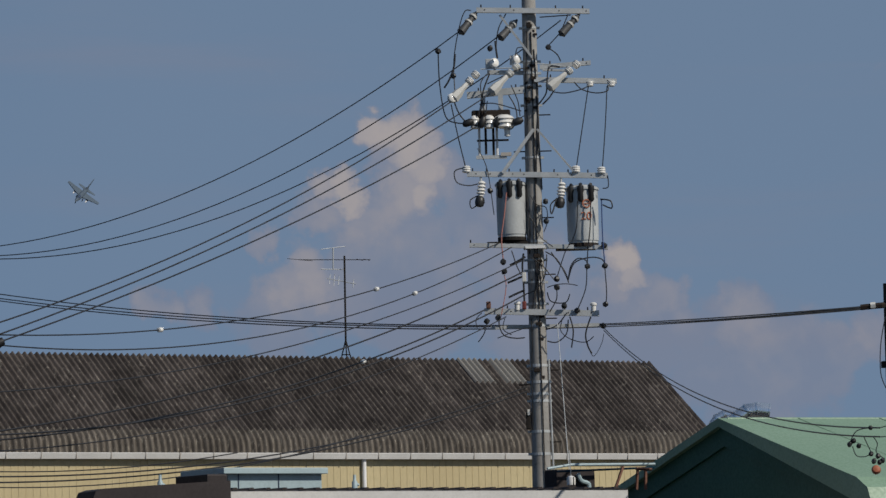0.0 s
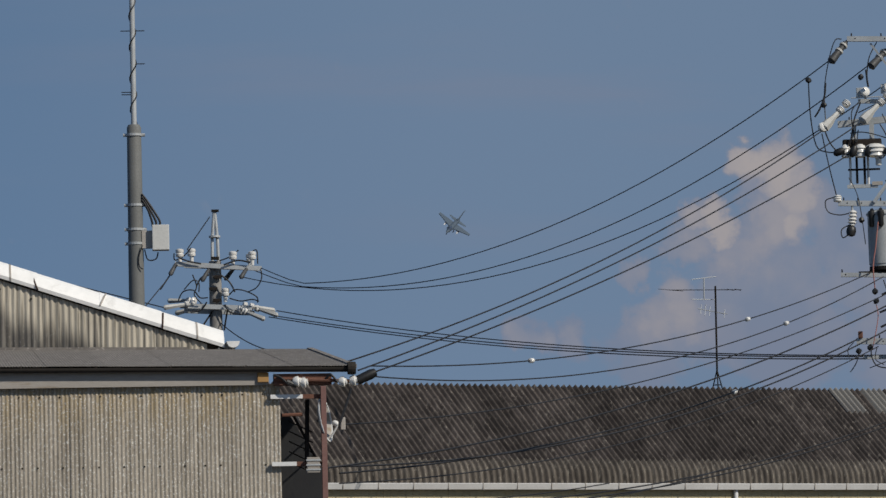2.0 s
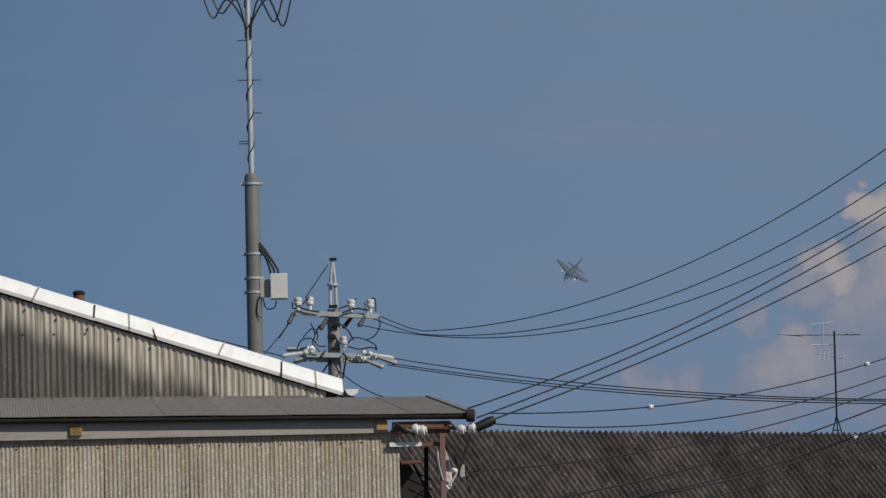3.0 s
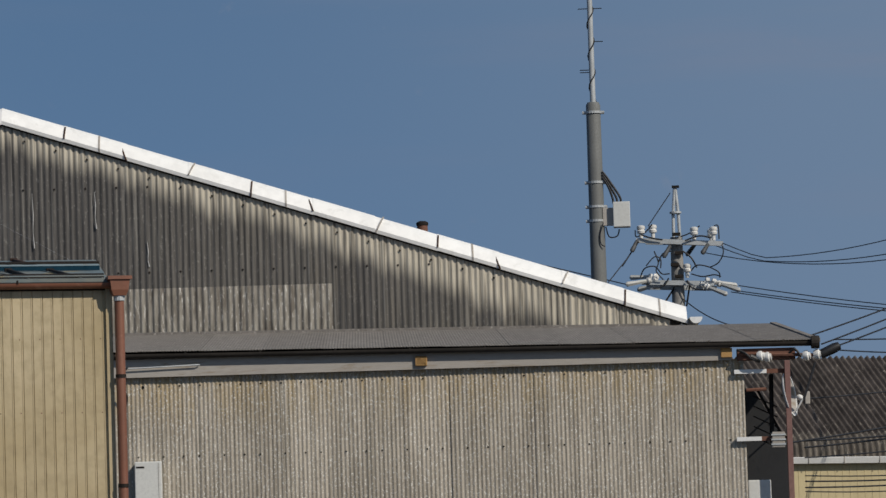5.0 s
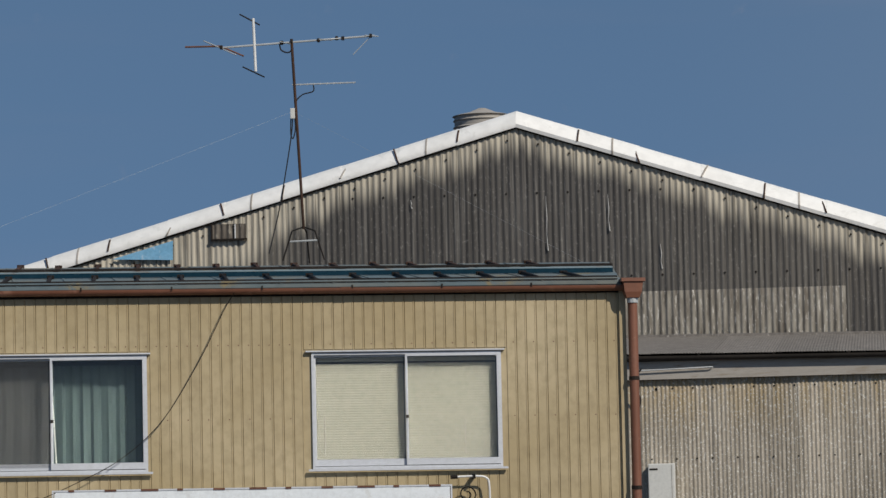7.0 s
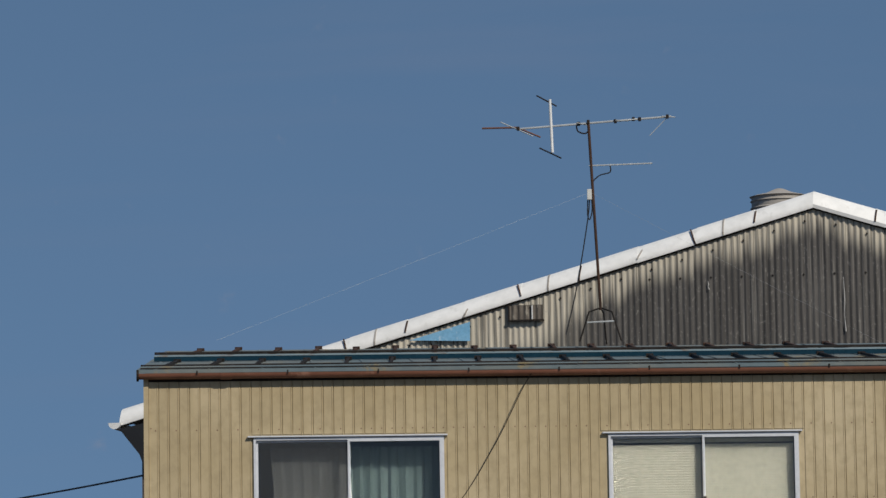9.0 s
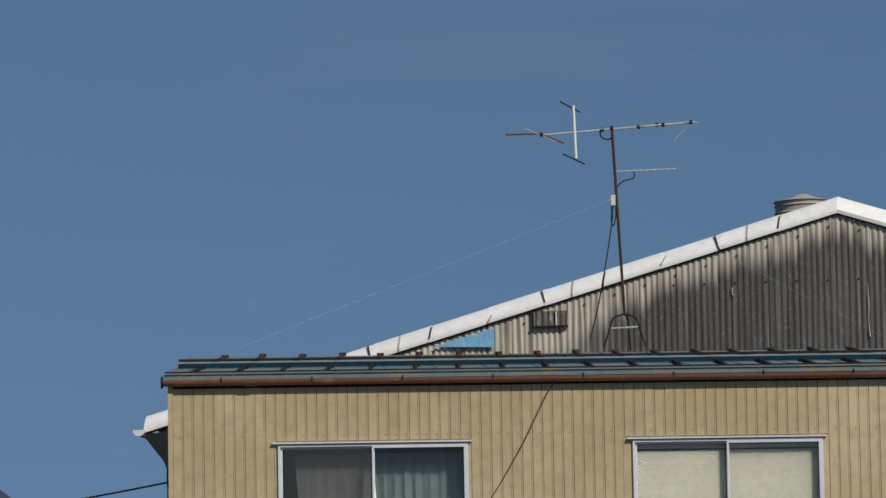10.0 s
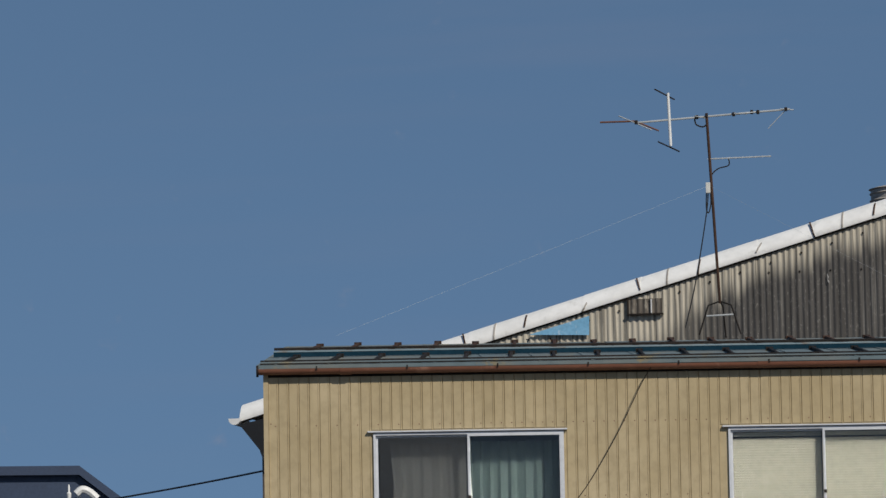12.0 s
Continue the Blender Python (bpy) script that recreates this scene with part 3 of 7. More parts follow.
for k, (bx0, bx1) in enumerate(((-2.785, -1.995), (-1.985, -1.19))):
    blind = thing("window_blind", m_house, "closed cream horizontal slat blind behind the glass", "blind", "blinds of the house window")
    part("head_rail", box(bx0, bx1, 0.062, 0.09, HEAD - 0.075, HEAD - 0.04), BLIND, blind)
    slat = part("slat", rings(bmesh.new(), [[(x, 0.0668, -0.0118), (x, 0.0662, -0.001), (x, 0.0672, 0.0118), (x, 0.0692, 0.0118), (x, 0.0682, -0.001), (x, 0.0688, -0.0118)] for x in (bx0, bx1)]), BLIND, blind)
    n_slats = 38
    slat.matrix_basis = pose(0, 0, SILL + 0.09)
    for i in range(1, n_slats):
        again(slat, pose(0, 0, SILL + 0.09 + (HEAD - 0.08 - SILL - 0.09) * i / n_slats))
    part("cord", tube([(bx0 + 0.10 + 0.42 * k, 0.0635, SILL + 0.12), (bx0 + 0.10 + 0.42 * k, 0.0635, SILL + 0.45)], 0.0025, 5), FASCIA, blind)

# ---- painted sign with scrolled brackets ----
sign = thing("signboard", m_house, "white painted signboard with thick maroon lettering", "sign")
SX0, SX1, SZ1, SZ0 = -5.03, -1.63, 3.455, 2.55
part("board", box(SX0, SX1, -0.12, -0.07, SZ0, SZ1, bevel=0.004), SIGNWHITE, sign)
part("board_frame", frame_bars(SX0 - 0.02, SX1 + 0.02, SZ0 - 0.02, SZ1 + 0.012, -0.125, -0.065, 0.014), ALU, sign)
for i in range(11):
    part("rust_spot", box(SX0 + 0.12 + 0.31 * i, SX0 + 0.17 + 0.31 * i + 0.05 * (i % 3), -0.127, -0.12, SZ1 - 0.004, SZ1 + 0.013), RUST, sign)
part("board_bracing", box(SX0 + 0.1, SX1 - 0.1, -0.065, -0.018, 3.2, 3.25), STEELDARK, sign)


def stroke(pts, r=0.052):
    """One brush-round stroke lying on the board."""
    b = tube([(x, 0, z) for x, z in pts], r, 10)
    for v in b.verts:
        v.co.y = -0.124 + (v.co.y) * 0.08
    return b


# round-ended upright bars in place of a family name's letters
for x in (-4.89, -4.59, -4.32, -4.09):
    part("letter_bar", stroke([(x, 2.72), (x, 3.34), (x, 3.375), (x, 3.385)], [0.052, 0.052, 0.036, 0.012]), SIGNRED, sign)


def lettering_mesh(body, size, mat, extrude=0.006, offset=0.0):
    """Raised characters in the built-in font."""
    font = bpy.data.curves.new("lettering", "FONT")
    font.body, font.size, font.extrude, font.offset = body, size, extrude, offset
    holder = bpy.data.objects.new("holder", font)
    scene.collection.objects.link(holder)
    bpy.context.view_layer.update()
    me = bpy.data.meshes.new_from_object(holder.evaluated_get(bpy.context.evaluated_depsgraph_get()))
    bpy.data.objects.remove(holder)
    me.name = "lettering"
    me.materials.clear()
    me.materials.append(mat)
    return me


text_mesh = lettering_mesh("\u88fd\u4f5c\u6240", 0.68, SIGNRED, 0.006, 0.014)
lettering = new("lettering", text_mesh)
lettering.parent = sign
lettering.matrix_basis = pose(-3.66, -0.128, 2.77, 90, 0, 0)


def scroll(x, z, flip):
    """A wrought-iron scroll bracket at the sign's end."""
    pts = []
    for i in range(26):
        a = i / 25 * 2.6 * math.pi
        r = 0.075 * (1 - i / 34)
        pts.append((x + flip * (0.02 + r * math.cos(a)), -0.09, z + r * math.sin(a)))
    b = tube(pts, 0.0065, 6)
    tube(smooth_path([(x + flip * 0.10, -0.09, z), (x + flip * 0.02, -0.09, z - 0.22), (x - flip * 0.06, -0.09, z - 0.34), (x - flip * 0.02, -0.09, z - 0.52)]), 0.0065, 6, b)
    tube(smooth_path([(x - flip * 0.06, -0.09, z - 0.34), (x + flip * 0.08, -0.09, z - 0.26), (x + flip * 0.13, -0.09, z - 0.36), (x + flip * 0.05, -0.09, z - 0.40)]), 0.008, 6, b)
    tube([(x, -0.09, z - 0.1), (x, 0.01, z - 0.1)], 0.008, 6, b)
    return b


part("scroll_bracket", scroll(-1.50, 3.38, 1), STEELDARK, sign, "dark wrought-iron scroll", True)
part("scroll_bracket", scroll(-5.15, 3.34, -1), STEELDARK, sign, "dark wrought-iron scroll", True)
lamp_arm = thing("sign_pipe", m_house, "white bent conduit pipe beside the signboard", "pipe")
part("pipe", tube(smooth_path([(-1.6, -0.1, 3.53), (-1.4, -0.1, 3.535), (-1.31, -0.1, 3.52), (-1.285, -0.1, 3.45), (-1.28, -0.08, 3.2), (-1.28, -0.06, 2.4)]), 0.009, 8), WHITE, lamp_arm, "", True)
part("clamp", box(-1.425, -1.405, -0.12, -0.0, 3.515, 3.555), STEELDARK, lamp_arm)
part("elbow", tube([(-1.62, -0.10, 3.53), (-1.56, -0.10, 3.532)], 0.018, 10), STEELDARK, lamp_arm)
rail = thing("iron_rail", m_house, "thin dark iron rail fixed to the house wall", "rail")
part("bar", tube([(-6.75, -0.09, 3.50), (-5.52, -0.09, 3.535)], 0.014, 7), STEELDARK, rail)
for x in (-6.72, -6.15, -5.7):
    part("stay", tube([(x, -0.02, 3.47), (x, -0.09, 3.515), (x, -0.09, 3.56)], 0.008, 6), STEELDARK, rail)

# ---- loose cable down the house front ----
drop = part("house_cable", tube(smooth_path([(-3.46, -0.10, 5.15), (-3.55, -0.06, 5.0), (-3.78, -0.05, 4.55), (-4.10, -0.06, 4.05), (-4.47, -0.07, 3.72), (-4.90, -0.10, 3.50), (-5.13, -0.14, 3.40)]), 0.0036, 6), STEELDARK, None, "", True)
drop.matrix_world = m_house
tagged(drop, "thin black cable slung loosely across the beige wall", "cable")

# ---- corrugated factory shed behind the house ----
ax, az = (-1.545, 0, 9.815)[::2]
rx, rz = (7.931, 0, 6.745)[::2]
lx, lz = (-11.500, 0, 7.024)[::2]
RS, LS = (az - rz) / (rx - ax), (az - lz) / (ax - lx)
shed = thing("factory_shed", pose(0, 64, 0, 0, 0, -3), "large gabled factory shed clad in stained grey corrugated slate", "shed")
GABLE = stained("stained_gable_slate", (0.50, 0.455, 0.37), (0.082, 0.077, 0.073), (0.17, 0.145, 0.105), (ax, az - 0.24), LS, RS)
PATCHED = surface("pale_patched_slate", (0.30, 0.28, 0.245), (0.115, 0.10, 0.083), 0.9, big=1.0, fine=5, stretch=(13, 1, 2.2), bump=0.3, vary=0.12, worn=(0.55, 0.53, 0.49), spec=0.2)


def rake(x):
    return az - (x - ax) * RS if x > ax else az - (ax - x) * LS


PITCH = 0.0866
BASE = 6.35
gable = part("gable_wall", prism([(lx + 0.3, 0), (rx - 0.2, 0), (rx - 0.2, rake(rx - 0.2) - 0.2), (ax, az - 0.2), (lx + 0.3, rake(lx + 0.3) - 0.2)], 0.06, 0.2), SLATEROOF, shed)
width = PITCH * 8
n0, n1 = int((lx + 0.4) / width) - 1, int((rx - 0.3) / width) + 1
patch0, patch1, patchz = 0.17, 2.99, 7.24
for i in range(n0, n1 + 1):
    a, b = max(i * width, lx + 0.35), min((i + 1) * width, rx - 0.25)
    if b - a < 0.02:
        continue
    zs = [BASE, 10.2]
    for j in range(1):
        top = min(zs[j + 1], max(rake(a), rake(b)) - 0.1)
        if top - zs[j] > 0.05:
            yy = 0.014 - 0.012 * j
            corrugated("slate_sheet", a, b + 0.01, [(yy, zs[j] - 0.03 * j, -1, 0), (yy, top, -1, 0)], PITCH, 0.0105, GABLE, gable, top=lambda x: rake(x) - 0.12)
for i in range(4):
    a = patch0 - 0.5 + (patch1 - patch0 + 0.5) * i / 4
    b = patch0 - 0.5 + (patch1 - patch0 + 0.5) * (i + 1) / 4
    corrugated("slate_sheet", a, b + 0.01, [(-0.012, BASE, -1, 0), (-0.012, patchz, -1, 0)], 0.0866, 0.014, PATCHED, gable)
screw = part("fixing_bolt", lathe([(0.001, 0), (0.02, 0), (0.018, 0.006), (0.006, 0.009), (0.001, 0.009)], pose(0, 0, 0, 90), 8), STEELDARK, gable)
screw.matrix_basis = pose(-7.0, 0.018, 7.85)
for i in range(34):
    for z in (8.67, 7.47):
        x = -6.9 + 0.433 * i
        if rake(x) - 0.4 > z and x < rx - 0.5:
            again(screw, Matrix.Translation((x, 0.004, z)) @ Matrix.Scale(0.8, 4))
for i in range(36):
    x = lx + 1.6 + 0.433 * i
    if x < rx - 0.6:
        again(screw, Matrix.Translation((x, 0.004, rake(x) - 0.36)) @ Matrix.Scale(0.8, 4))
# verge cover in lengths with straps at the joints

VERGE = ((-0.045, -0.215), (-0.056, -0.165), (-0.02, -0.10), (0.03, -0.04), (0.085, 0.012), (0.165, 0.04), (0.165, 0.02), (0.085, -0.012), (0.035, -0.06), (-0.01, -0.115), (-0.04, -0.165), (-0.033, -0.215))


def verge(x0, x1, slope, sign_):
    n = int(round(abs(x1 - x0) / 0.862))
    for i in range(n):
        a, b = x0 + (x1 - x0) * i / n, x0 + (x1 - x0) * (i + 1) / n
        za, zb = rake(a), rake(b)
        lift_ = 0.006 * (i % 2)
        bm = bmesh.new()
        sec = lambda x, z: [(x, y, z + dz + lift_) for y, dz in VERGE]
        rings(bm, [sec(a, za), sec(b, zb)])
        part("verge_board", bm, BARGE, shed, "", True)
        if i:
            lean = 0.03 - 0.025 * (i % 3)
            s = rings(bmesh.new(), [[(a + lean * k - 0.011, y, za + dz), (a + lean * k + 0.011, y, za + dz), (a + lean * k + 0.011, y - 0.014, za + dz + 0.006), (a + lean * k - 0.011, y - 0.014, za + dz + 0.006)] for k, (y, dz) in enumerate(VERGE[1 if i % 2 else 0:5])])
            part("verge_strap", s, DARKRUST if (i * 7) % 3 else FASCIA, shed)
        if i % 3 == 1:
            c = a + 0.55 * (b - a)
            part("lap_joint", rings(bmesh.new(), [[(x, y - 0.006, rake(x) + dz + lift_ + 0.004) for y, dz in VERGE] for x in (c, c + 0.025)]), FASCIA, shed)


verge(ax, rx, RS, 1)
verge(ax, lx, LS, -1)
# dark trim tube that also draws the thin shadow line under the verge
part("verge_trim", tube([(lx, -0.014, lz - 0.222), (ax, -0.014, az - 0.222), (rx, -0.014, rz - 0.222)], 0.014, 6), STEELDARK, shed)
part("roof_slope", prism([(ax, az - 0.06), (rx, rz - 0.06), (rx, rz - 0.12), (ax, az - 0.12)], 0.1, 30), SLATEROOF, shed)
part("roof_slope", prism([(ax, az - 0.06), (lx, lz - 0.06), (lx, lz - 0.12), (ax, az - 0.12)], 0.1, 30), SLATEROOF, shed)
end_gutter = half_round(0, 30, 0, 0, 0, 0.09)
eg = part("gutter", end_gutter, WHITE, shed, "white eaves gutter end", True)
eg.matrix_basis = pose(rx + 0.12, -0.1, rz - 0.13, 0, 0, 90)
cap_arc = [(0.09 * math.cos(math.pi + math.pi * i / 10), 0.09 * math.sin(math.pi + math.pi * i / 10)) for i in range(11)]
for gx, gz in ((rx + 0.12, rz - 0.13), (lx - 0.06, lz - 0.17)):
    part("gutter_cap", prism([(gx + u, gz + w) for u, w in cap_arc], -0.112, -0.1), WHITE, shed)
eg2 = again(eg, pose(lx - 0.06, -0.1, lz - 0.17, 0, 0, 90), shed)
sheet = rings(bmesh.new(), [[(lx + 0.0, -0.05, lz - 0.26), (lx + 0.9, -0.05, lz - 0.05), (lx + 0.9, 0.02, lz - 0.05), (lx + 0.0, 0.02, lz - 0.26)], [(lx + 0.28, -0.03, lz - 0.62), (lx + 0.9, -0.03, lz - 0.62), (lx + 0.9, 0.03, lz - 0.62), (lx + 0.28, 0.03, lz - 0.62)], [(lx + 0.42, 0.0, lz - 1.0), (lx + 0.9, 0.0, lz - 1.0), (lx + 0.9, 0.03, lz - 1.0), (lx + 0.42, 0.03, lz - 1.0)]])
part("eave_soffit", sheet, RUBBER, shed, "dark ragged sheeting under the eave")
blue = prism([(-7.295, 0, 7.909)[::2], (-6.430, 0, 7.876)[::2], (-6.426, 0, 8.149)[::2]], -0.045, -0.03)
part("blue_panel", blue, BLUETARP, shed, "pale blue patch sheet below the verge")
hx0, hz0 = -5.862, 8.132
hx1, hz1 = -5.392, 8.295
part("vent_shelf", box(hx0 - 0.02, hx1 + 0.02, -0.06, 0.0, hz0, hz0 + 0.022), STEELDARK, shed)
part("vent_jamb", box(hx0 - 0.02, hx0, -0.03, 0.0, hz0 + 0.022, hz1 + 0.08), STEELDARK, shed)
part("vent_stay", box(hx1 - 0.155, hx1 - 0.14, -0.03, -0.012, hz0 + 0.022, hz1 + 0.06), WHITE, shed)
corrugated("vent_cover", hx0, hx1, [(-0.008, hz0 + 0.022, -1, 0), (-0.008, hz1 + 0.07, -1, 0)], PITCH, 0.012, SLATEEDGE, shed, label="mossy patch sheet over a vent")
for sx0, sz0, sz1 in ((-1.15, 7.85, 8.62), (-0.28, 8.1, 8.62), (0.44, 7.55, 7.9), (-3.05, 8.5, 8.62)):
    part("lime_streak", tube([(sx0, -0.012, sz1), (sx0 + 0.012, -0.012, sz1 * 0.6 + sz0 * 0.4), (sx0 + 0.004, -0.012, sz1 * 0.3 + sz0 * 0.7), (sx0 + 0.02, -0.012, sz0)], [0.002, 0.007, 0.003, 0.008], 6), GUTGREY, gable, "white lime run below a bolt")

# ridge ventilator and a small stack behind the verge
vent = thing("roof_ventilator", pose(0, 0, 0), "round grey metal roof ventilator with a conical cap", "ventilator")
vent.matrix_world = pose(0, 64, 0, 0, 0, -3) @ Matrix.Translation((-2.10, 1.0, 9.715))
part("drum", lathe([(0.40, -0.25), (0.40, 0.0), (0.42, 0.02), (0.40, 0.04), (0.40, 0.10), (0.42, 0.12), (0.40, 0.14), (0.40, 0.18)], seg=28), FASCIA, vent, "", True)
part("cap", lathe([(0.001, 0.165), (0.41, 0.17), (0.43, 0.185), (0.36, 0.205), (0.2, 0.24), (0.06, 0.30), (0.001, 0.31)], seg=28), FASCIA, vent, "", True)
stack = thing("vent_stack", pose(0, 64, 0, 0, 0, -3) @ Matrix.Translation((4.29, 0.6, 7.945)), "short dark rusty vent stack on the shed roof", "vent")
part("pipe", lathe([(0.075, -0.3), (0.075, 0.14)], seg=16), RUST, stack, "", True)
part("hood", lathe([(0.001, 0.13), (0.085, 0.13), (0.085, 0.17), (0.05, 0.19), (0.001, 0.19)], seg=16), STEELDARK, stack, "", True)

# ---- low annex in front of the shed ----
AL, AR, AT = -0.6, 7.87, 5.60
annex = thing("shed_annex", pose(0, 58, 0, 0, 0, -3), "low lean-to annex with pale lichen-specked corrugated walls", "annex")
ANNEXSLATE = stained("lichened_annex_slate", (0.425, 0.38, 0.315), (0.225, 0.197, 0.16), (0.40, 0.30, 0.155), (0, 0), 0, 0, True)
awall = part("wall", box(AL, AR - 0.02, 0.05, 0.2, 0, AT), SLATEROOF, annex)
AP = 0.0535
n = 16
for i in range(n):
    a, b = AL + (AR - AL) * i / n, AL + (AR - AL) * (i + 1) / n
    corrugated("slate_sheet", a, b + 0.012, [(0.02 - 0.006 * (i % 2), 0.2, -1, 0), (0.02 - 0.006 * (i % 2), AT, -1, 0)], AP, 0.0065, ANNEXSLATE, awall)
again(screw, pose(0.3, 0.012, 5.47), awall)
for i in range(31):
    for z, off in ((5.475, 0.0), (4.585, 0.03), (3.74, 0.06)):
        x = 0.25 + 0.2555 * i + off * (1 if i % 3 else -1)
        if x < AR - 0.06 and not (z == 5.475 and i == 0):
            again(screw, Matrix.Translation((x, 0.012, z)) @ Matrix.Scale(0.62, 4), awall)
part("side_wall", box(AR - 0.14, AR - 0.02, 0.2, 6.0, 0, AT), SLATEROOF, annex)
part("fascia", box(AL, AR - 0.15, -0.06, 0.0, AT - 0.012, AT + 0.215), FASCIA, annex, "long grey timber fascia board")
agut = part("gutter", half_round(AL, 8.80, -0.125, 5.882, 5.79, 0.055), DARKGUT, annex, "dark weathered half-round gutter", True)
part("gutter_end", lathe([(0.001, 0), (0.08, 0), (0.085, 0.05), (0.08, 0.1), (0.001, 0.1)], pose(8.73, -0.185, 5.775, 0, 90, 0), 14), DARKGUT, agut)
strap = part("gutter_bracket", box(-0.010, 0.010, 0.02, 0.12, -0.05, 0.008), STEELDARK, agut)
strap.matrix_basis = pose(0.85, -0.185, 5.89)
for i in range(1, 9):
    again(strap, pose(0.85 + 0.785 * i * 1.2, -0.185, 5.895 - 0.0108 * 0.942 * i))
RL, RZ0, RZ1 = 6.0, 5.91, 6.60
TIP = pose(0, 0, 0, 0, 0.66, 0)
sl = (RZ1 - RZ0) / (RL + 0.2)
nrm = (-sl / math.hypot(1, sl), 1 / math.hypot(1, sl))
aroof = part("roof", rings(bmesh.new(), [[(x, -0.15, RZ0 - 0.03), (x, RL, RZ1 - 0.03), (x, RL, RZ1 - 0.08), (x, -0.15, RZ0 - 0.08)] for x in (AL, 8.72)]), DARKGUT, annex)
aroof.matrix_basis = TIP
n = 12
for i in range(n):
    a, b = AL + (8.76 - AL) * i / n, AL + (8.76 - AL) * (i + 1) / n
    o = corrugated("roof_sheet", a, b + 0.01, [(-0.17, RZ0 + 0.003 * (i % 2), nrm[0], nrm[1]), (RL, RZ1 + 0.003 * (i % 2), nrm[0], nrm[1])], 0.0375, 0.0035, LEANTO, annex, per=4, thick=0.006)
    o.matrix_basis = TIP
part("roof_verge", rings(bmesh.new(), [[(8.70, y, z - 0.03), (8.78, y, z - 0.03), (8.78, y, z + 0.02), (8.70, y, z + 0.02)] for y, z in ((-0.17, RZ0), (RL, RZ1))]), LEANTO, annex).matrix_basis = TIP
part("flashing", box(AL, rx - 0.9, 5.86, 5.93, RZ1 - 0.05, RZ1 + 0.02), LEANTO, annex).matrix_basis = TIP
for p in ((3.816, 0, 5.686), (7.665, 0, 5.676), (3.806, 0, 5.687)):
    part("purlin_end", box(p[0] - 0.07, p[0] + 0.07, -0.10, 0.1, p[2] - 0.055, p[2] + 0.065, bevel=0.006), WOOD, annex, "sawn end of a timber purlin")

meter = thing("meter_box", pose(0, 58, 0, 0, 0, -3), "ivory plastic cabinet mounted on the annex wall", "cabinet")
part("body", box(0.18, 0.515, -0.22, -0.01, 3.72, 4.52, bevel=0.012), BOXWHITE, meter)
part("door_line", box(0.475, 0.48, -0.224, -0.219, 3.76, 4.50), FASCIA, meter)
part("nameplate", box(0.20, 0.30, -0.225, -0.219, 4.44, 4.46), STEELDARK, meter)
part("foot", box(0.30, 0.42, -0.20, -0.05, 3.66, 3.72), STEELDARK, meter)
lead = part("annex_cable", tube(smooth_path([(0.12, -0.06, 5.72), (0.02, -0.1, 5.62), (0.03, -0.12, 5.45), (0.10, -0.1, 5.35), (0.06, -0.06, 5.1), (0.05, -0.05, 4.4)]), 0.014, 6), WIRE, None, "", True)
lead.matrix_world = pose(0, 58, 0, 0, 0, -3)
tagged(lead, "black cable looping down between house and annex", "cable")
conduit = part("conduit", tube([(0.12, -0.1, 5.70), (1.0, -0.1, 5.725), (1.02, -0.08, 5.725)], 0.009, 7), GALV, None, "", True)
conduit.matrix_world = pose(0, 58, 0, 0, 0, -3)
tagged(conduit, "grey conduit running under the annex gutter", "conduit")

# ---- slate-roofed warehouse beyond ----
ware = thing("warehouse", pose(24, 95, 0, 0, 0, 18), "long warehouse with a dark corrugated slate roof and cream walls", "warehouse")
WL, WR = -16.0, 7.7
ridge_z, EZ = 8.17, 6.40
slope_n = Vector((0, -(ridge_z - EZ), 2.35)).normalized()
prof = [(2.6, ridge_z, slope_n.y, slope_n.z), (0.30, 6.46, slope_n.y, slope_n.z), (0.16, 6.34, -0.8, 0.6), (0.08, 6.22, -0.96, 0.25), (0.05, 6.08, -1, 0.05), (0.04, 5.96, -1, 0.0)]
main_run = [(2.6 - 2.38 * i / 2, ridge_z - (ridge_z - 6.40) * i / 2, slope_n.y, slope_n.z) for i in range(3)]
roof_w = part("roof", prism([(0.1, 6.2), (2.6, ridge_z - 0.06), (5.1, 6.2)], WL, WR - 0.05), SLATEROOF, ware)
roof_w.matrix_basis = Matrix(((0, 1, 0, 0), (1, 0, 0, 0), (0, 0, 1, 0), (0, 0, 0, 1)))
WP = 0.143
n = 28
rng = random.Random(9)
roofing = new("roofing")
roofing.parent = ware
for i in range(n):
    a, b = WL + (WR - WL) * i / n, WL + (WR - WL) * (i + 1) / n
    corrugated("slate_sheet", a, b + 0.02, main_run, WP, 0.042, SLATEROOF, roofing, per=8, thick=0.012)
    corrugated("eave_sheet", a, b + 0.02, [(y - 0.012, z, ny, nz) for y, z, ny, nz in prof[1:]], WP, 0.040, SLATEEDGE, roofing, per=8, thick=0.012)
for i in range(n):
    a, b = WL + (WR - WL) * i / n, WL + (WR - WL) * (i + 1) / n
    corrugated("ridge_cap", a, b + 0.02, [(2.42, ridge_z - 0.145, slope_n.y, slope_n.z), (2.54, ridge_z - 0.05, -0.3, 0.95), (2.66, ridge_z - 0.05, 0.3, 0.95), (2.78, ridge_z - 0.145, -slope_n.y, slope_n.z)], WP, 0.048, SLATEROOF, roofing, per=8, thick=0.012)
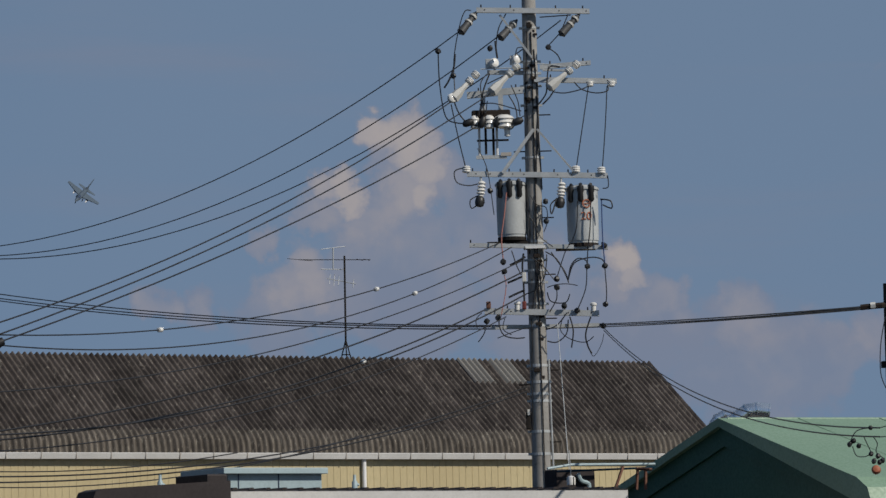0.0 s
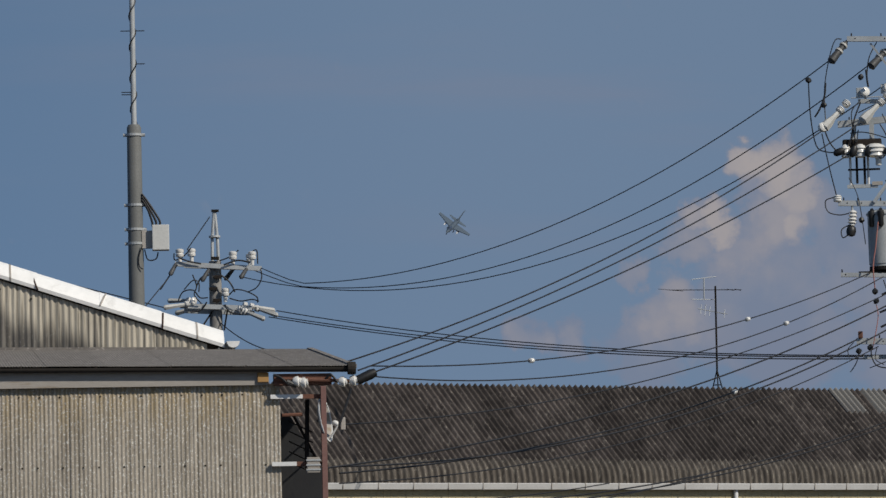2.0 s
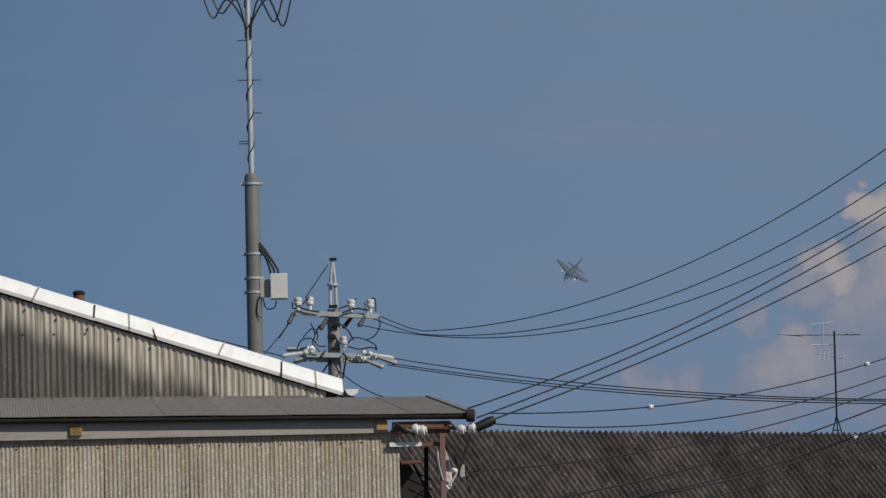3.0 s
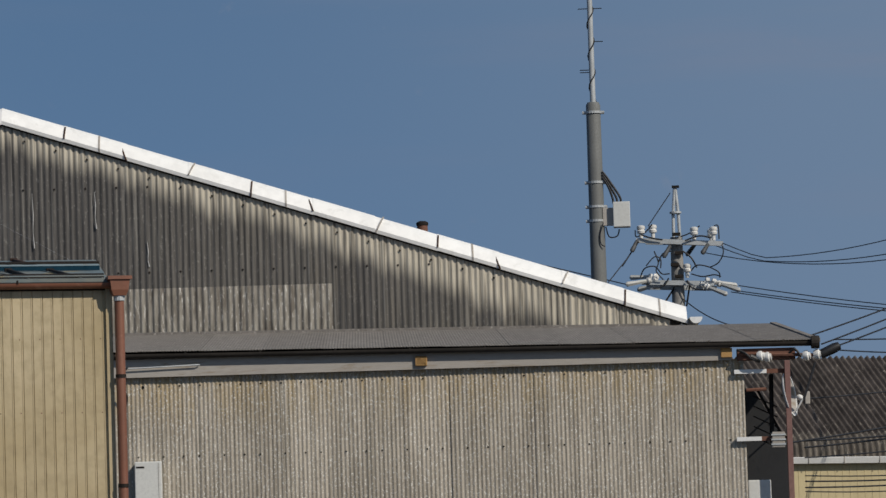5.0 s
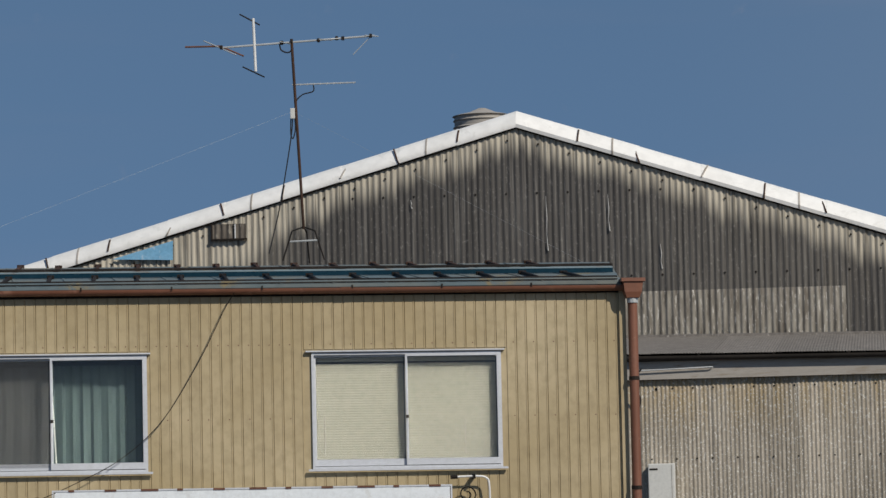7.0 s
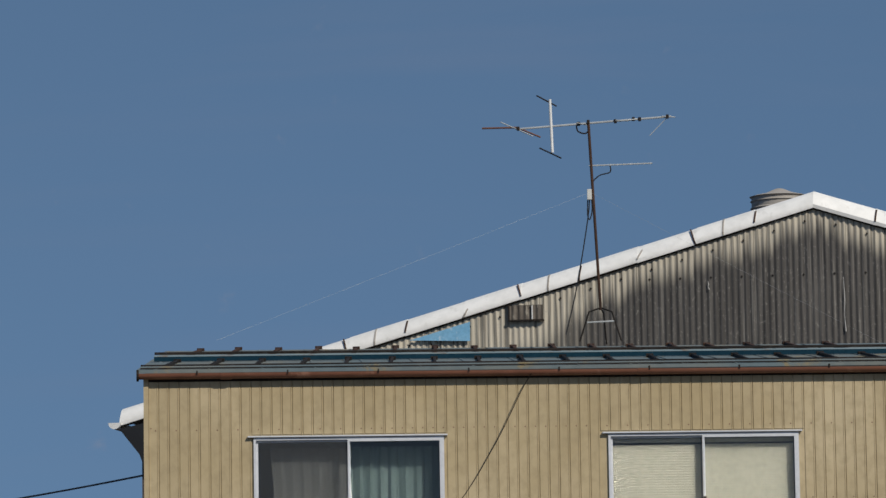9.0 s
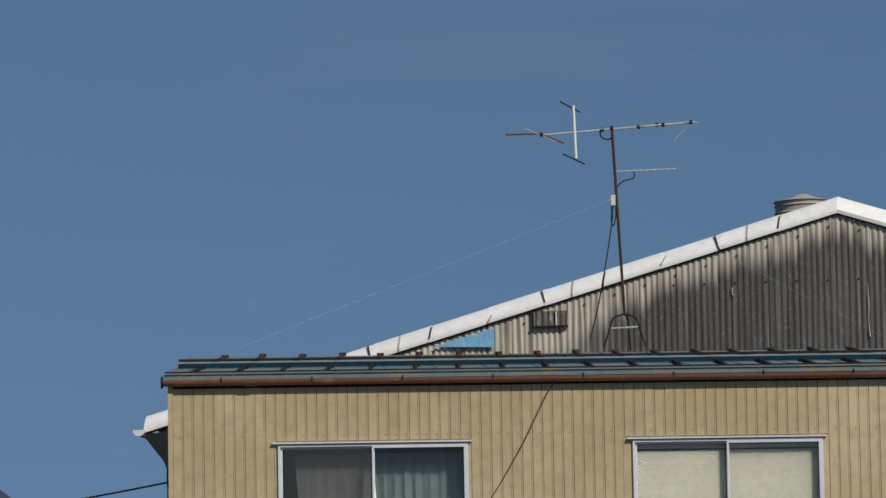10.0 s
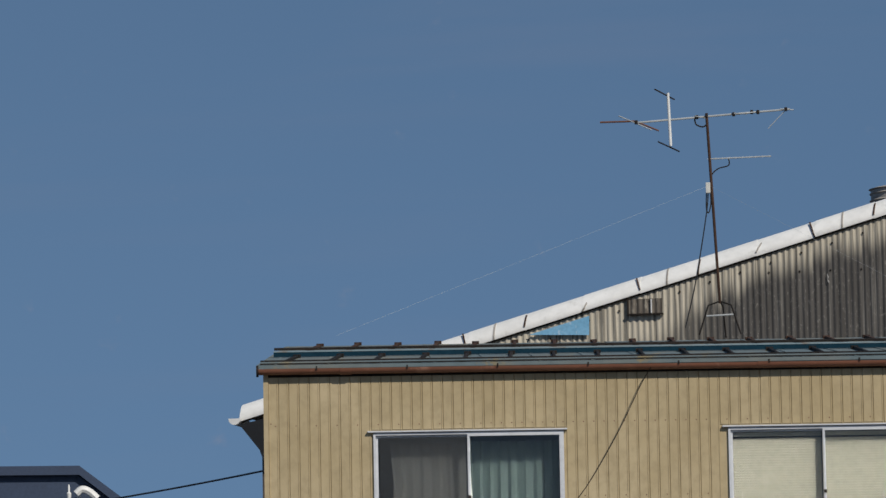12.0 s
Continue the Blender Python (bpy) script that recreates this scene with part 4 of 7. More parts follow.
for a, b, t0, t1 in (((2.535, 2.3, 7.967)[0], (3.100, 2.3, 7.974)[0], 0.0, 0.33), ((3.368, 2.3, 7.977)[0], (3.952, 2.3, 7.984)[0], 0.0, 0.33)):
    corrugated("pale_sheet", a, b, [(2.6 - 2.3 * t + slope_n.y * 0.012, ridge_z - (ridge_z - 6.46) * t + slope_n.z * 0.012, slope_n.y, slope_n.z) for t in (t0, t1)], WP, 0.044, SLATEPALE, roofing, per=8)
part("eave_backing", box(WL, WR - 0.3, 0.14, 0.24, 5.88, 6.25), SLATEROOF, ware)
part("wall", box(WL, WR - 0.3, 0.08, 5.0, 0, 5.88), SIDING_FAR, ware)
rib = part("wall_rib", box(-0.006, 0.006, 0.073, 0.08, 3.5, 5.87), SIDING_FAR, ware)
rib.matrix_basis = pose(WL + 0.1, 0, 0)
for i in range(1, 140):
    if WL + 0.1 + 0.165 * i < WR - 0.35:
        again(rib, pose(WL + 0.1 + 0.165 * i, 0, 0))
wg = bmesh.new()
rings(wg, [[(x, -0.09, 5.825), (x, -0.11, 5.94), (x, -0.095, 5.955), (x, 0.06, 5.955), (x, 0.06, 5.825)] for x in (WL, WR - 0.2)])
wgut = part("gutter", wg, GUTGREY, ware, "white box gutter")
joint = part("gutter_joint", box(-0.008, 0.008, -0.118, -0.10, 5.815, 5.962), FASCIA, wgut)
for i in range(30):
    again(joint, pose(WL + 0.4 + 0.8 * i, 0, 0))
joint.matrix_basis = pose(WL + 0.1, 0, 0)
px = (-1.495, 0, 5.373)[0]
part("downpipe", tube([(px, 0.02, 5.82), (px, 0.02, 3.0)], 0.05, 10), WHITE, ware, "white downpipe", True)

# ---- aerial on the warehouse ridge ----
def yagi(owner, boom0, boom1, rods, r_boom, r_rod, mat):
    """A boom with crosswise rods: each rod is (share of the boom, half length, direction)."""
    b0, b1 = Vector(boom0), Vector(boom1)
    part("boom", tube([b0, b1], r_boom, 6), mat, owner)
    for s, h, d in rods:
        c = b0.lerp(b1, s)
        part("rod", tube([c - Vector(d) * h, c + Vector(d) * h], r_rod, 5), mat, owner)


aerial = thing("television_aerial", pose(23.8, 98.0, 0, 0, 0, -13.5), "weathered television aerial on a thin mast on the ridge", "aerial", "television aerials")
T0 = (-0.729, 0, 8.203)
T1 = (-0.713, 0, 10.470)
part("mast", tube([(T0[0], 0, T0[2] + 0.3), (T1[0], 0, T1[2])], 0.022, 7), STEELDARK, aerial)
for dx, dy in ((-0.14, 0.0), (0.14, 0.1), (0.02, -0.2)):
    part("leg", tube([(T0[0], 0, T0[2] + 0.42), (T0[0] + dx, dy, T0[2] - 0.12)], 0.014, 6), STEELDARK, aerial)
part("leg_ring", lathe([(0.07, 0), (0.085, 0), (0.085, 0.015), (0.07, 0.015)], pose(T0[0], 0, T0[2] + 0.08), 12), STEELDARK, aerial)
yagi(aerial, (-1.721, 0, 10.407), (-0.143, 0, 10.369), [(0.02, 0.45, (0.6, 0.8, 0)), (0.35, 0.3, (0.3, 0.9, 0.05)), (0.75, 0.3, (0.3, 0.9, 0.05)), (0.85, 0.25, (0.3, 0.9, 0)), (0.95, 0.22, (0.3, 0.9, 0))], 0.008, 0.006, STEELDARK)
yagi(aerial, (-0.957, 0, 10.651), (-0.968, 0, 10.177), [(0.0, 0.3, (0.9, 0.4, 0.12)), (1.0, 0.3, (0.9, 0.4, 0.0))], 0.016, 0.009, GALV)
yagi(aerial, (-1.109, 0, 9.980), (-0.467, 0, 9.840), [(0.1, 0.12, (0.1, 0.3, 0.9)), (0.25, 0.14, (0.1, 0.3, 0.9)), (0.4, 0.12, (0.1, 0.3, 0.9)), (0.9, 0.1, (0.1, 0.3, 0.9))], 0.010, 0.008, GALV)

# ---- aerial on the house roof ----
FAR = Matrix.Translation((0, 0, EYE)) @ Matrix.Scale(1.072, 4) @ Matrix.Translation((0, 0, -EYE))
aerial2 = thing("television_aerial", FAR @ pose(-3.1, 42.9, 0, 0, 0, 4), "rusty-masted television aerial standing on the house roof", "aerial", "television aerials")
K0, K1 = (0.052, 0, 6.049), (-0.031, 0, 7.853)
mast2 = part("mast", tube([(K0[0], 0, K0[2]), (K1[0], 0, K1[2])], 0.0135, 8), DARKRUST, aerial2, "rusty steel tube mast")
roof_foot = 5.75
for dx, dy in ((-0.20, -0.05), (0.19, -0.05), (0.05, 0.25)):
    part("leg", tube([(K0[0], 0, K0[2] + 0.02), (K0[0] + dx * 0.55, dy * 0.5, K0[2] - 0.02), (K0[0] + dx, dy, roof_foot)], 0.008, 6), STEELDARK, aerial2)
part("leg_brace", tube([(K0[0] - 0.13, -0.03, K0[2] - 0.12), (K0[0] + 0.13, -0.03, K0[2] - 0.11)], 0.008, 6), GALV, aerial2)
yagi(aerial2, (-0.705, 0, 7.779), (0.754, 0, 7.871), [(0.0, 0.24, (0.62, 0.78, -0.18)), (0.42, 0.10, (0.5, 0.8, 0.0)), (0.68, 0.1, (0.6, 0.7, 0.05)), (0.79, 0.12, (0.9, 0.4, 0.1)), (0.98, 0.08, (0.8, 0.5, 0.0))], 0.0095, 0.0055, GALV)
part("reflector_rod", tube([(-1.035, 0, 7.793), (-0.694, 0, 7.795)], 0.009, 6), RUST, aerial2)
part("reflector_rod", tube([(-0.694, 0, 7.790), (-0.483, 0, 7.698)], 0.008, 6), RUST, aerial2)
part("reflector_post", tube([(-0.389, 0, 8.056), (-0.374, 0, 7.550)], 0.0135, 8), WHITE, aerial2, "pale upright reflector post")
part("reflector_rod", tube([(-0.516, 0, 8.097), (-0.326, 0, 7.990)], 0.007, 6), STEELDARK, aerial2)
part("reflector_rod", tube([(-0.496, 0, 7.596), (-0.290, 0, 7.494)], 0.007, 6), STEELDARK, aerial2)
part("whip", tube([(0.722, 0, 7.871), (0.546, 0, 7.693)], 0.004, 5), GALV, aerial2)
for p in ((-0.122, 0, 7.818), (-0.031, 0, 7.832), (0.225, 0, 7.836), (0.396, 0, 7.853), (0.454, 0, 7.851), (-0.694, 0, 7.784), (0.716, 0, 7.871)):
    part("clamp", box(p[0] - 0.014, p[0] + 0.014, -0.02, 0.02, p[2] - 0.018, p[2] + 0.018, bevel=0.005), STEELDARK, aerial2)
part("feeder_loop", tube(smooth_path([(-0.144, 0, 7.813), (-0.129, 0, 7.748), (-0.061, 0, 7.725), (-0.017, 0, 7.767)]), 0.007, 6), STEELDARK, aerial2)
yagi(aerial2, (-0.031, 0, 7.417), (0.566, 0, 7.429), [(0.13 + 0.105 * i, 0.04, (0.05, 0.9, 0.3)) for i in range(9)], 0.0065, 0.004, GALV)
part("feeder_loop", tube(smooth_path([(0.166, 0, 7.423), (0.165, 0, 7.353), (0.068, 0, 7.324), (0.002, 0, 7.261), (-0.005, 0, 7.181)]), 0.006, 6), STEELDARK, aerial2)
pb = (-0.033, 0, 7.138)
part("splitter_box", box(pb[0] - 0.022, pb[0] + 0.022, -0.06, -0.02, pb[2] - 0.05, pb[2] + 0.05, bevel=0.006), BOXWHITE, aerial2)
part("feeder_cable", tube(smooth_path([(-0.033, 0, 7.101), (-0.048, 0, 6.940), (-0.111, 0, 6.567), (-0.184, 0, 6.194), (-0.278, 0, 5.823)]), 0.006, 6), WIRE, aerial2)
part("feeder_loop", tube(smooth_path([(-0.049, 0, 7.101), (-0.053, 0, 6.951), (-0.033, 0, 6.908), (-0.010, 0, 6.993), (-0.012, 0, 7.100)]), 0.006, 6), WIRE, aerial2)
guy = part("guy_wire", tube([FAR @ Vector((-3.145, 42.785, 7.140)), FAR @ Vector((-6.50, 41.64, 5.73))], 0.0008, 4), GALV)
tagged(guy, "fine steel guy wire running down from the aerial", "wire")
guy2 = part("guy_wire", tube([FAR @ Vector((-3.092, 42.788, 7.139)), FAR @ Vector((-0.40, 41.30, 5.51))], 0.0008, 4), GALV)
tagged(guy2, "fine steel guy wire running down from the aerial", "wire")

# ---- utility pole with transformers ----
MP = pose(21.02, 75.11, 0, 0, 0, -15.63)
pole = thing("utility_pole", MP, "tall concrete utility pole with steel crossarms and many insulators", "utility pole", "utility poles")


def shaft_r(z):
    return 0.185 - 0.0052 * z


part("shaft", lathe([(shaft_r(0), -0.3), (shaft_r(4), 4.0), (shaft_r(9), 9.0), (shaft_r(12.9), 12.9), (shaft_r(12.9) - 0.012, 12.945)], seg=28), CONCRETE, pole, "", True)


def hoop(z, owner=pole, h=0.05, lug=True):
    r = shaft_r(z) + 0.008
    b = lathe([(r - 0.01, -h / 2), (r, -h / 2), (r, h / 2), (r - 0.01, h / 2)], pose(0, 0, z), 20)
    if lug:
        box(r - 0.01, r + 0.05, -0.02, 0.02, z - 0.02, z + 0.02, b)
        box(-r - 0.05, -r + 0.01, -0.02, 0.02, z - 0.02, z + 0.02, b)
    return part("pole_band", b, GALV, owner)


for z in (12.28, 11.70, 11.50, 11.28, 10.95, 10.05, 9.74, 8.62, 8.50, 8.30, 8.12, 7.92, 7.55, 7.40, 7.18, 6.50, 6.22, 6.02, 5.90, 5.38, 5.0):
    hoop(z, h=0.035 if z > 7.5 else 0.045)


def arm(x0, x1, z, y=-0.20, h=0.085, d=0.075, bolts=(), mat=None, dz=0.0):
    """A channel-section crossarm with bolts standing on it."""
    b = bmesh.new()
    rings(b, [[(x, y, zz + h / 2), (x, y, zz - h / 2), (x, y + d, zz - h / 2), (x, y + d, zz - h / 2 + 0.012), (x, y + 0.012, zz - h / 2 + 0.012), (x, y + 0.012, zz + h / 2 - 0.012), (x, y + d, zz + h / 2 - 0.012), (x, y + d, zz + h / 2)] for x, zz in ((x0, z + dz), (x1, z - dz))])
    o = part("crossarm", b, mat or GALV, pole)
    for s in bolts:
        x = x0 + (x1 - x0) * s
        part("bolt", tube([(x, y + 0.04, z + dz * (1 - 2 * s) + h / 2 - 0.01), (x, y + 0.04, z + dz * (1 - 2 * s) + h / 2 + 0.055)], 0.012, 6), STEELDARK, o)
        part("bolt_hole", tube([(x + 0.06, y - 0.004, z + dz * (1 - 2 * s)), (x + 0.06, y + 0.002, z + dz * (1 - 2 * s))], 0.012, 6), STEELDARK, o)
    return o


def strut(p, q, w=0.028, t=0.010, name="brace", mat=None):
    p, q = Vector(p), Vector(q)
    return part(name, tube([p, q], w, 4), mat or GALV, pole)


a1 = (-0.891, -0.2, 12.593)
b1 = (1.035, -0.2, 12.518)
arm(a1[0], b1[0], (a1[2] + b1[2]) / 2, dz=(a1[2] - b1[2]) / 2, bolts=(0.04, 0.3, 0.7, 0.94))
strut((-0.498, -0.14, 12.503), (0.041, -0.14, 11.749), 0.026)
strut((0.717, -0.05, 12.480), (0.185, 0.1, 12.478), 0.012, name="stay", mat=STEELDARK)


def tension_insulator(p, q, r=0.068):
    """A strain insulator in a dark cover with paler bands."""
    p, q = Vector(p), Vector(q)
    L = (q - p).length
    o = part("strain_insulator", lathe([(0.02, -0.05), (0.03, 0.0), (r * 0.7, 0.01), (r * 0.72, L * 0.2), (r * 0.85, L * 0.45), (r * 1.1, L * 0.98), (r * 0.6, L), (0.015, L + 0.04)], aim(p, q), 14), COVER, pole, "dark covered strain insulator", True)
    for s in (0.12, 0.42):
        part("insulator_band", lathe([(r * 0.8, 0), (r * 1.07, 0), (r * 1.07, 0.035), (r * 0.8, 0.035)], aim(p.lerp(q, s), q), 14), SLEEVE, o)
    return o


tension_insulator((-0.912, -0.16, 12.531), (-1.168, -0.35, 12.192))
tension_insulator((-0.232, 0, 12.398), (-0.499, -0.2, 12.096))
tension_insulator((0.831, -0.16, 12.442), (0.542, -0.3, 12.121))

# second tier: short arms carrying covered strain insulators
for p, q, h in (((0.059, -0.18, 11.374), (1.462, -0.18, 11.306), 0.085), ((0.162, 0.05, 11.614), (1.032, 0.05, 11.667), 0.075), ((-1.094, -0.1, 11.145), (-0.109, -0.1, 11.214), 0.11), ((-0.738, 0.05, 11.552), (-0.082, 0.05, 11.524), 0.07), ((0.209, 0.02, 11.561), (0.691, 0.02, 11.537), 0.03)):
    arm(p[0], q[0], (p[2] + q[2]) / 2, y=p[1], h=h, dz=(p[2] - q[2]) / 2, bolts=(0.2, 0.85))


def porcelain_disc(p, q, r=0.075, t=0.05, owner=pole):
    return part("insulator", lathe([(0.02, -t), (r * 0.5, -t), (r * 0.9, -t * 0.85), (r * 1.0, -t * 0.55), (r * 0.84, -t * 0.3), (r * 1.02, 0.0), (r * 0.84, t * 0.3), (r * 0.98, t * 0.6), (r * 0.7, t * 0.9), (r * 0.4, t), (0.02, t)], aim(p, q), 16), PORCELAIN, owner, "white porcelain insulator", True)


def covered_dead_end(p, q):
    """Two porcelain discs, then a long tapered grey cover."""
    p, q = Vector(p), Vector(q)
    porcelain_disc(p, q)
    porcelain_disc(p.lerp(q, 0.26), q)
    m = aim(p.lerp(q, 0.36), q)
    L = (q - p).length * 0.66
    part("clamp_cover", lathe([(0.035, 0), (0.045, 0.01), (0.05, L * 0.3), (0.085, L * 0.6), (0.092, L * 0.9), (0.06, L * 0.97), (0.02, L)], m, 6), SLEEVE, pole, "grey plastic clamp cover", True)


covered_dead_end((-0.939, -0.2, 11.478), (-1.340, -0.45, 11.032))
covered_dead_end((-0.243, -0.2, 11.594), (-0.685, -0.45, 11.130))
covered_dead_end((0.778, -0.2, 11.604), (0.295, -0.4, 11.185))
for p in ((-0.617, -0.1, 11.685), (-1.339, -0.45, 11.061), (-0.230, -0.05, 11.749)):
    porcelain_disc(p, Vector(p) + Vector((0.3, -0.5, 0.1)), 0.08, 0.055)
for p in ((-0.704, -0.05, 11.684), (-0.288, -0.02, 11.735)):
    part("bracket_plate", box(p[0] - 0.06, p[0] + 0.05, p[1] - 0.02, p[1] + 0.04, p[2] - 0.08, p[2] + 0.08, bevel=0.008), GALV, pole)
for p in ((1.009, -0.18, 11.270), (1.374, -0.18, 11.260)):
    porcelain_disc(p, Vector(p) - Vector((0, 0, 1)), 0.06, 0.05)
# clamps and bolts crowded on the shaft
grip = part("pole_clamp", box(-0.05, 0.05, -0.17, -0.12, -0.03, 0.03, bevel=0.008), STEELDARK, pole)
grip.matrix_basis = pose(0.0, 0, 12.30)
for x, z, k in ((-0.03, 12.2, 0.6), (0.06, 12.22, 0.6), (0.03, 11.62, 0.8), (-0.06, 11.58, 0.7), (0.05, 11.4, 1.0), (-0.03, 11.25, 0.8), (-0.07, 11.05, 0.9), (0.06, 10.9, 0.7), (0.02, 8.36, 1.1), (0.07, 8.28, 0.8), (-0.05, 7.95, 0.7), (0.03, 7.2, 1.0), (0.06, 6.95, 0.8), (-0.03, 6.42, 1.1), (0.06, 6.3, 0.8), (0.0, 5.95, 0.8)):
    again(grip, Matrix.Translation((x, -0.01, z)) @ Matrix.Scale(k, 4))
rng = random.Random(21)
for z, k in [(rng.uniform(7.1, 8.5), rng.uniform(0.5, 0.95)) for i in range(9)] + [(rng.uniform(10.8, 12.35), rng.uniform(0.45, 0.8)) for i in range(10)]:
    again(grip, Matrix.Translation((rng.uniform(-0.1, 0.1), -0.01, z)) @ Matrix.Rotation(rng.uniform(-0.4, 0.4), 4, "Y") @ Matrix.Scale(k, 4))
# cables strapped down the shaft
for top, run in ((12.2, 1.6), (11.9, 2.4), (11.4, 1.3), (11.1, 1.5), (9.6, 1.2), (9.4, 1.9), (8.5, 1.2), (8.4, 1.0), (8.3, 0.9), (7.3, 1.9)):
    turn = rng.uniform(-1.2, 1.2)
    pts = []
    for i in range(6):
        z = top - run * i / 5
        turn += rng.uniform(-0.22, 0.22)
        pts.append(((shaft_r(z) + 0.014) * math.sin(turn), -(shaft_r(z) + 0.014) * math.cos(turn), z))
    part("shaft_cable", tube(smooth_path(pts, 4), rng.uniform(0.007, 0.012), 6), WIRE, pole, "", True)
# third tier
a3, b3 = (-1.127, -0.2, 9.789), (1.262, -0.2, 9.693)
arm(a3[0], b3[0], (a3[2] + b3[2]) / 2, dz=(a3[2] - b3[2]) / 2, h=0.09, bolts=(0.04, 0.14, 0.3, 0.38, 0.62, 0.72, 0.86, 0.95))
strut((-0.522, -0.22, 9.780), (0.027, -0.2, 10.520), 0.036)
strut((0.697, -0.22, 9.765), (0.084, -0.2, 10.519), 0.022)
for p in ((-1.135, -0.18, 9.869), (0.728, -0.18, 9.817), (1.159, -0.18, 9.785)):
    porcelain_disc(p, Vector(p) + Vector((0, 0, 1)), 0.075, 0.06)


def cutout(p):
    """A fused cut-out: porcelain body on a hook, black bell below."""
    x, y, z = p
    o = part("fuse_cutout", lathe([(0.02, 0.16), (0.04, 0.15), (0.072, 0.12), (0.045, 0.095), (0.078, 0.06), (0.048, 0.035), (0.08, 0.0), (0.05, -0.025), (0.078, -0.055), (0.045, -0.08), (0.055, -0.1), (0.02, -0.11)], pose(x, y, z, 0, 8, 0), 14), PORCELAIN, pole, "white porcelain fuse cut-out", True)
    part("bell", lathe([(0.03, -0.10), (0.07, -0.13), (0.085, -0.2), (0.07, -0.27), (0.03, -0.29)], pose(x, y, z, 0, 8, 0), 12), RUBBER, o, "", True)
    part("hook", tube([(x, y + 0.03, z + 0.14), (x, y + 0.03, z + 0.26)], 0.02, 6), GALV, o)
    return o


cutout((-0.894, -0.2, 9.502))
cutout((0.468, -0.2, 9.445))
# fourth and fifth tiers
a4, b4 = (-1.120, -0.2, 8.573), (1.227, -0.2, 8.470)
arm(a4[0], b4[0], (a4[2] + b4[2]) / 2, dz=(a4[2] - b4[2]) / 2, h=0.07, d=0.09, bolts=(0.01, 0.96))
part("transformer_seat", box(a4[0] + 0.3, a4[0] + 1.0, -0.17, 0.22, a4[2] - 0.01, a4[2] + 0.045), STEELDARK, pole)
part("transformer_seat", box(b4[0] - 0.88, b4[0] - 0.2, -0.17, 0.22, b4[2] - 0.01, b4[2] + 0.045), STEELDARK, pole)
part("arm_plate", box(-0.17, 0.17, -0.23, -0.2, a4[2] - 0.09, a4[2] - 0.045), WHITE, pole)
a5, b5 = (-0.891, -0.2, 7.441), (1.051, -0.2, 7.350)
arm(a5[0], b5[0], (a5[2] + b5[2]) / 2, dz=(a5[2] - b5[2]) / 2, h=0.10, bolts=(0.05, 0.2, 0.7, 0.9))
arm(a5[0] + 0.1, b5[0], b5[2] - 0.17, y=0.14, h=0.06, bolts=())
for p in ((0.959, -0.18, 7.459), (-0.333, -0.18, 7.514)):
    part("insulator", lathe([(0.02, -0.08), (0.045, -0.07), (0.045, 0.02), (0.06, 0.03), (0.06, 0.06), (0.03, 0.08), (0.01, 0.08)], pose(*p), 12), PORCELAIN, pole, "white porcelain spool", True)
part("red_clamp", box(-0.25, -0.18, -0.24, -0.18, b5[2] + 0.10, b5[2] + 0.24, bevel=0.02), SIGNRED, pole, "red plastic clamp cover")
part("red_clamp", box(a5[0] + 0.03, a5[0] + 0.11, -0.24, -0.16, a5[2] + 0.04, a5[2] + 0.16, bevel=0.02), RUST, pole)
part("white_tag", box(-0.24, -0.17, -0.22, -0.17, 7.92, 8.08, bevel=0.012), BOXWHITE, pole)
part("switch_box", box(-0.24, -0.16, -0.1, 0.02, 5.42, 5.72, bevel=0.02), STEELDARK, pole)
part("number_plate", box(-0.21, -0.17, -0.12, -0.04, 5.66, 5.76), BOXWHITE, pole)
for i, (z, s) in enumerate(((10.78, 1), (10.16, 1), (10.16, -1), (9.02, 1), (7.30, 1), (8.05, 1), (6.42, 1), (6.18, -1), (5.2, 1))):
    r = shaft_r(z)
    part("step_bolt", tube([(s * (r - 0.02), -0.02, z), (s * (r + 0.19), -0.02, z)], 0.011, 6), STEELDARK, pole)
part("ground_wire", tube([(shaft_r(12) * 0.2, -shaft_r(12) - 0.01, 12.2), (0.03, -shaft_r(9) - 0.012, 9.0), (0.06, -shaft_r(4) - 0.012, 4.0), (0.07, -shaft_r(0) - 0.012, 0.0)], 0.009, 6), STEELDARK, pole)
part("conduit", tube([(shaft_r(6.3) + 0.02, -0.05, 6.6), (shaft_r(3) + 0.06, -0.05, 3.0), (shaft_r(0) + 0.06, -0.05, 0)], 0.016, 6), GALV, pole)


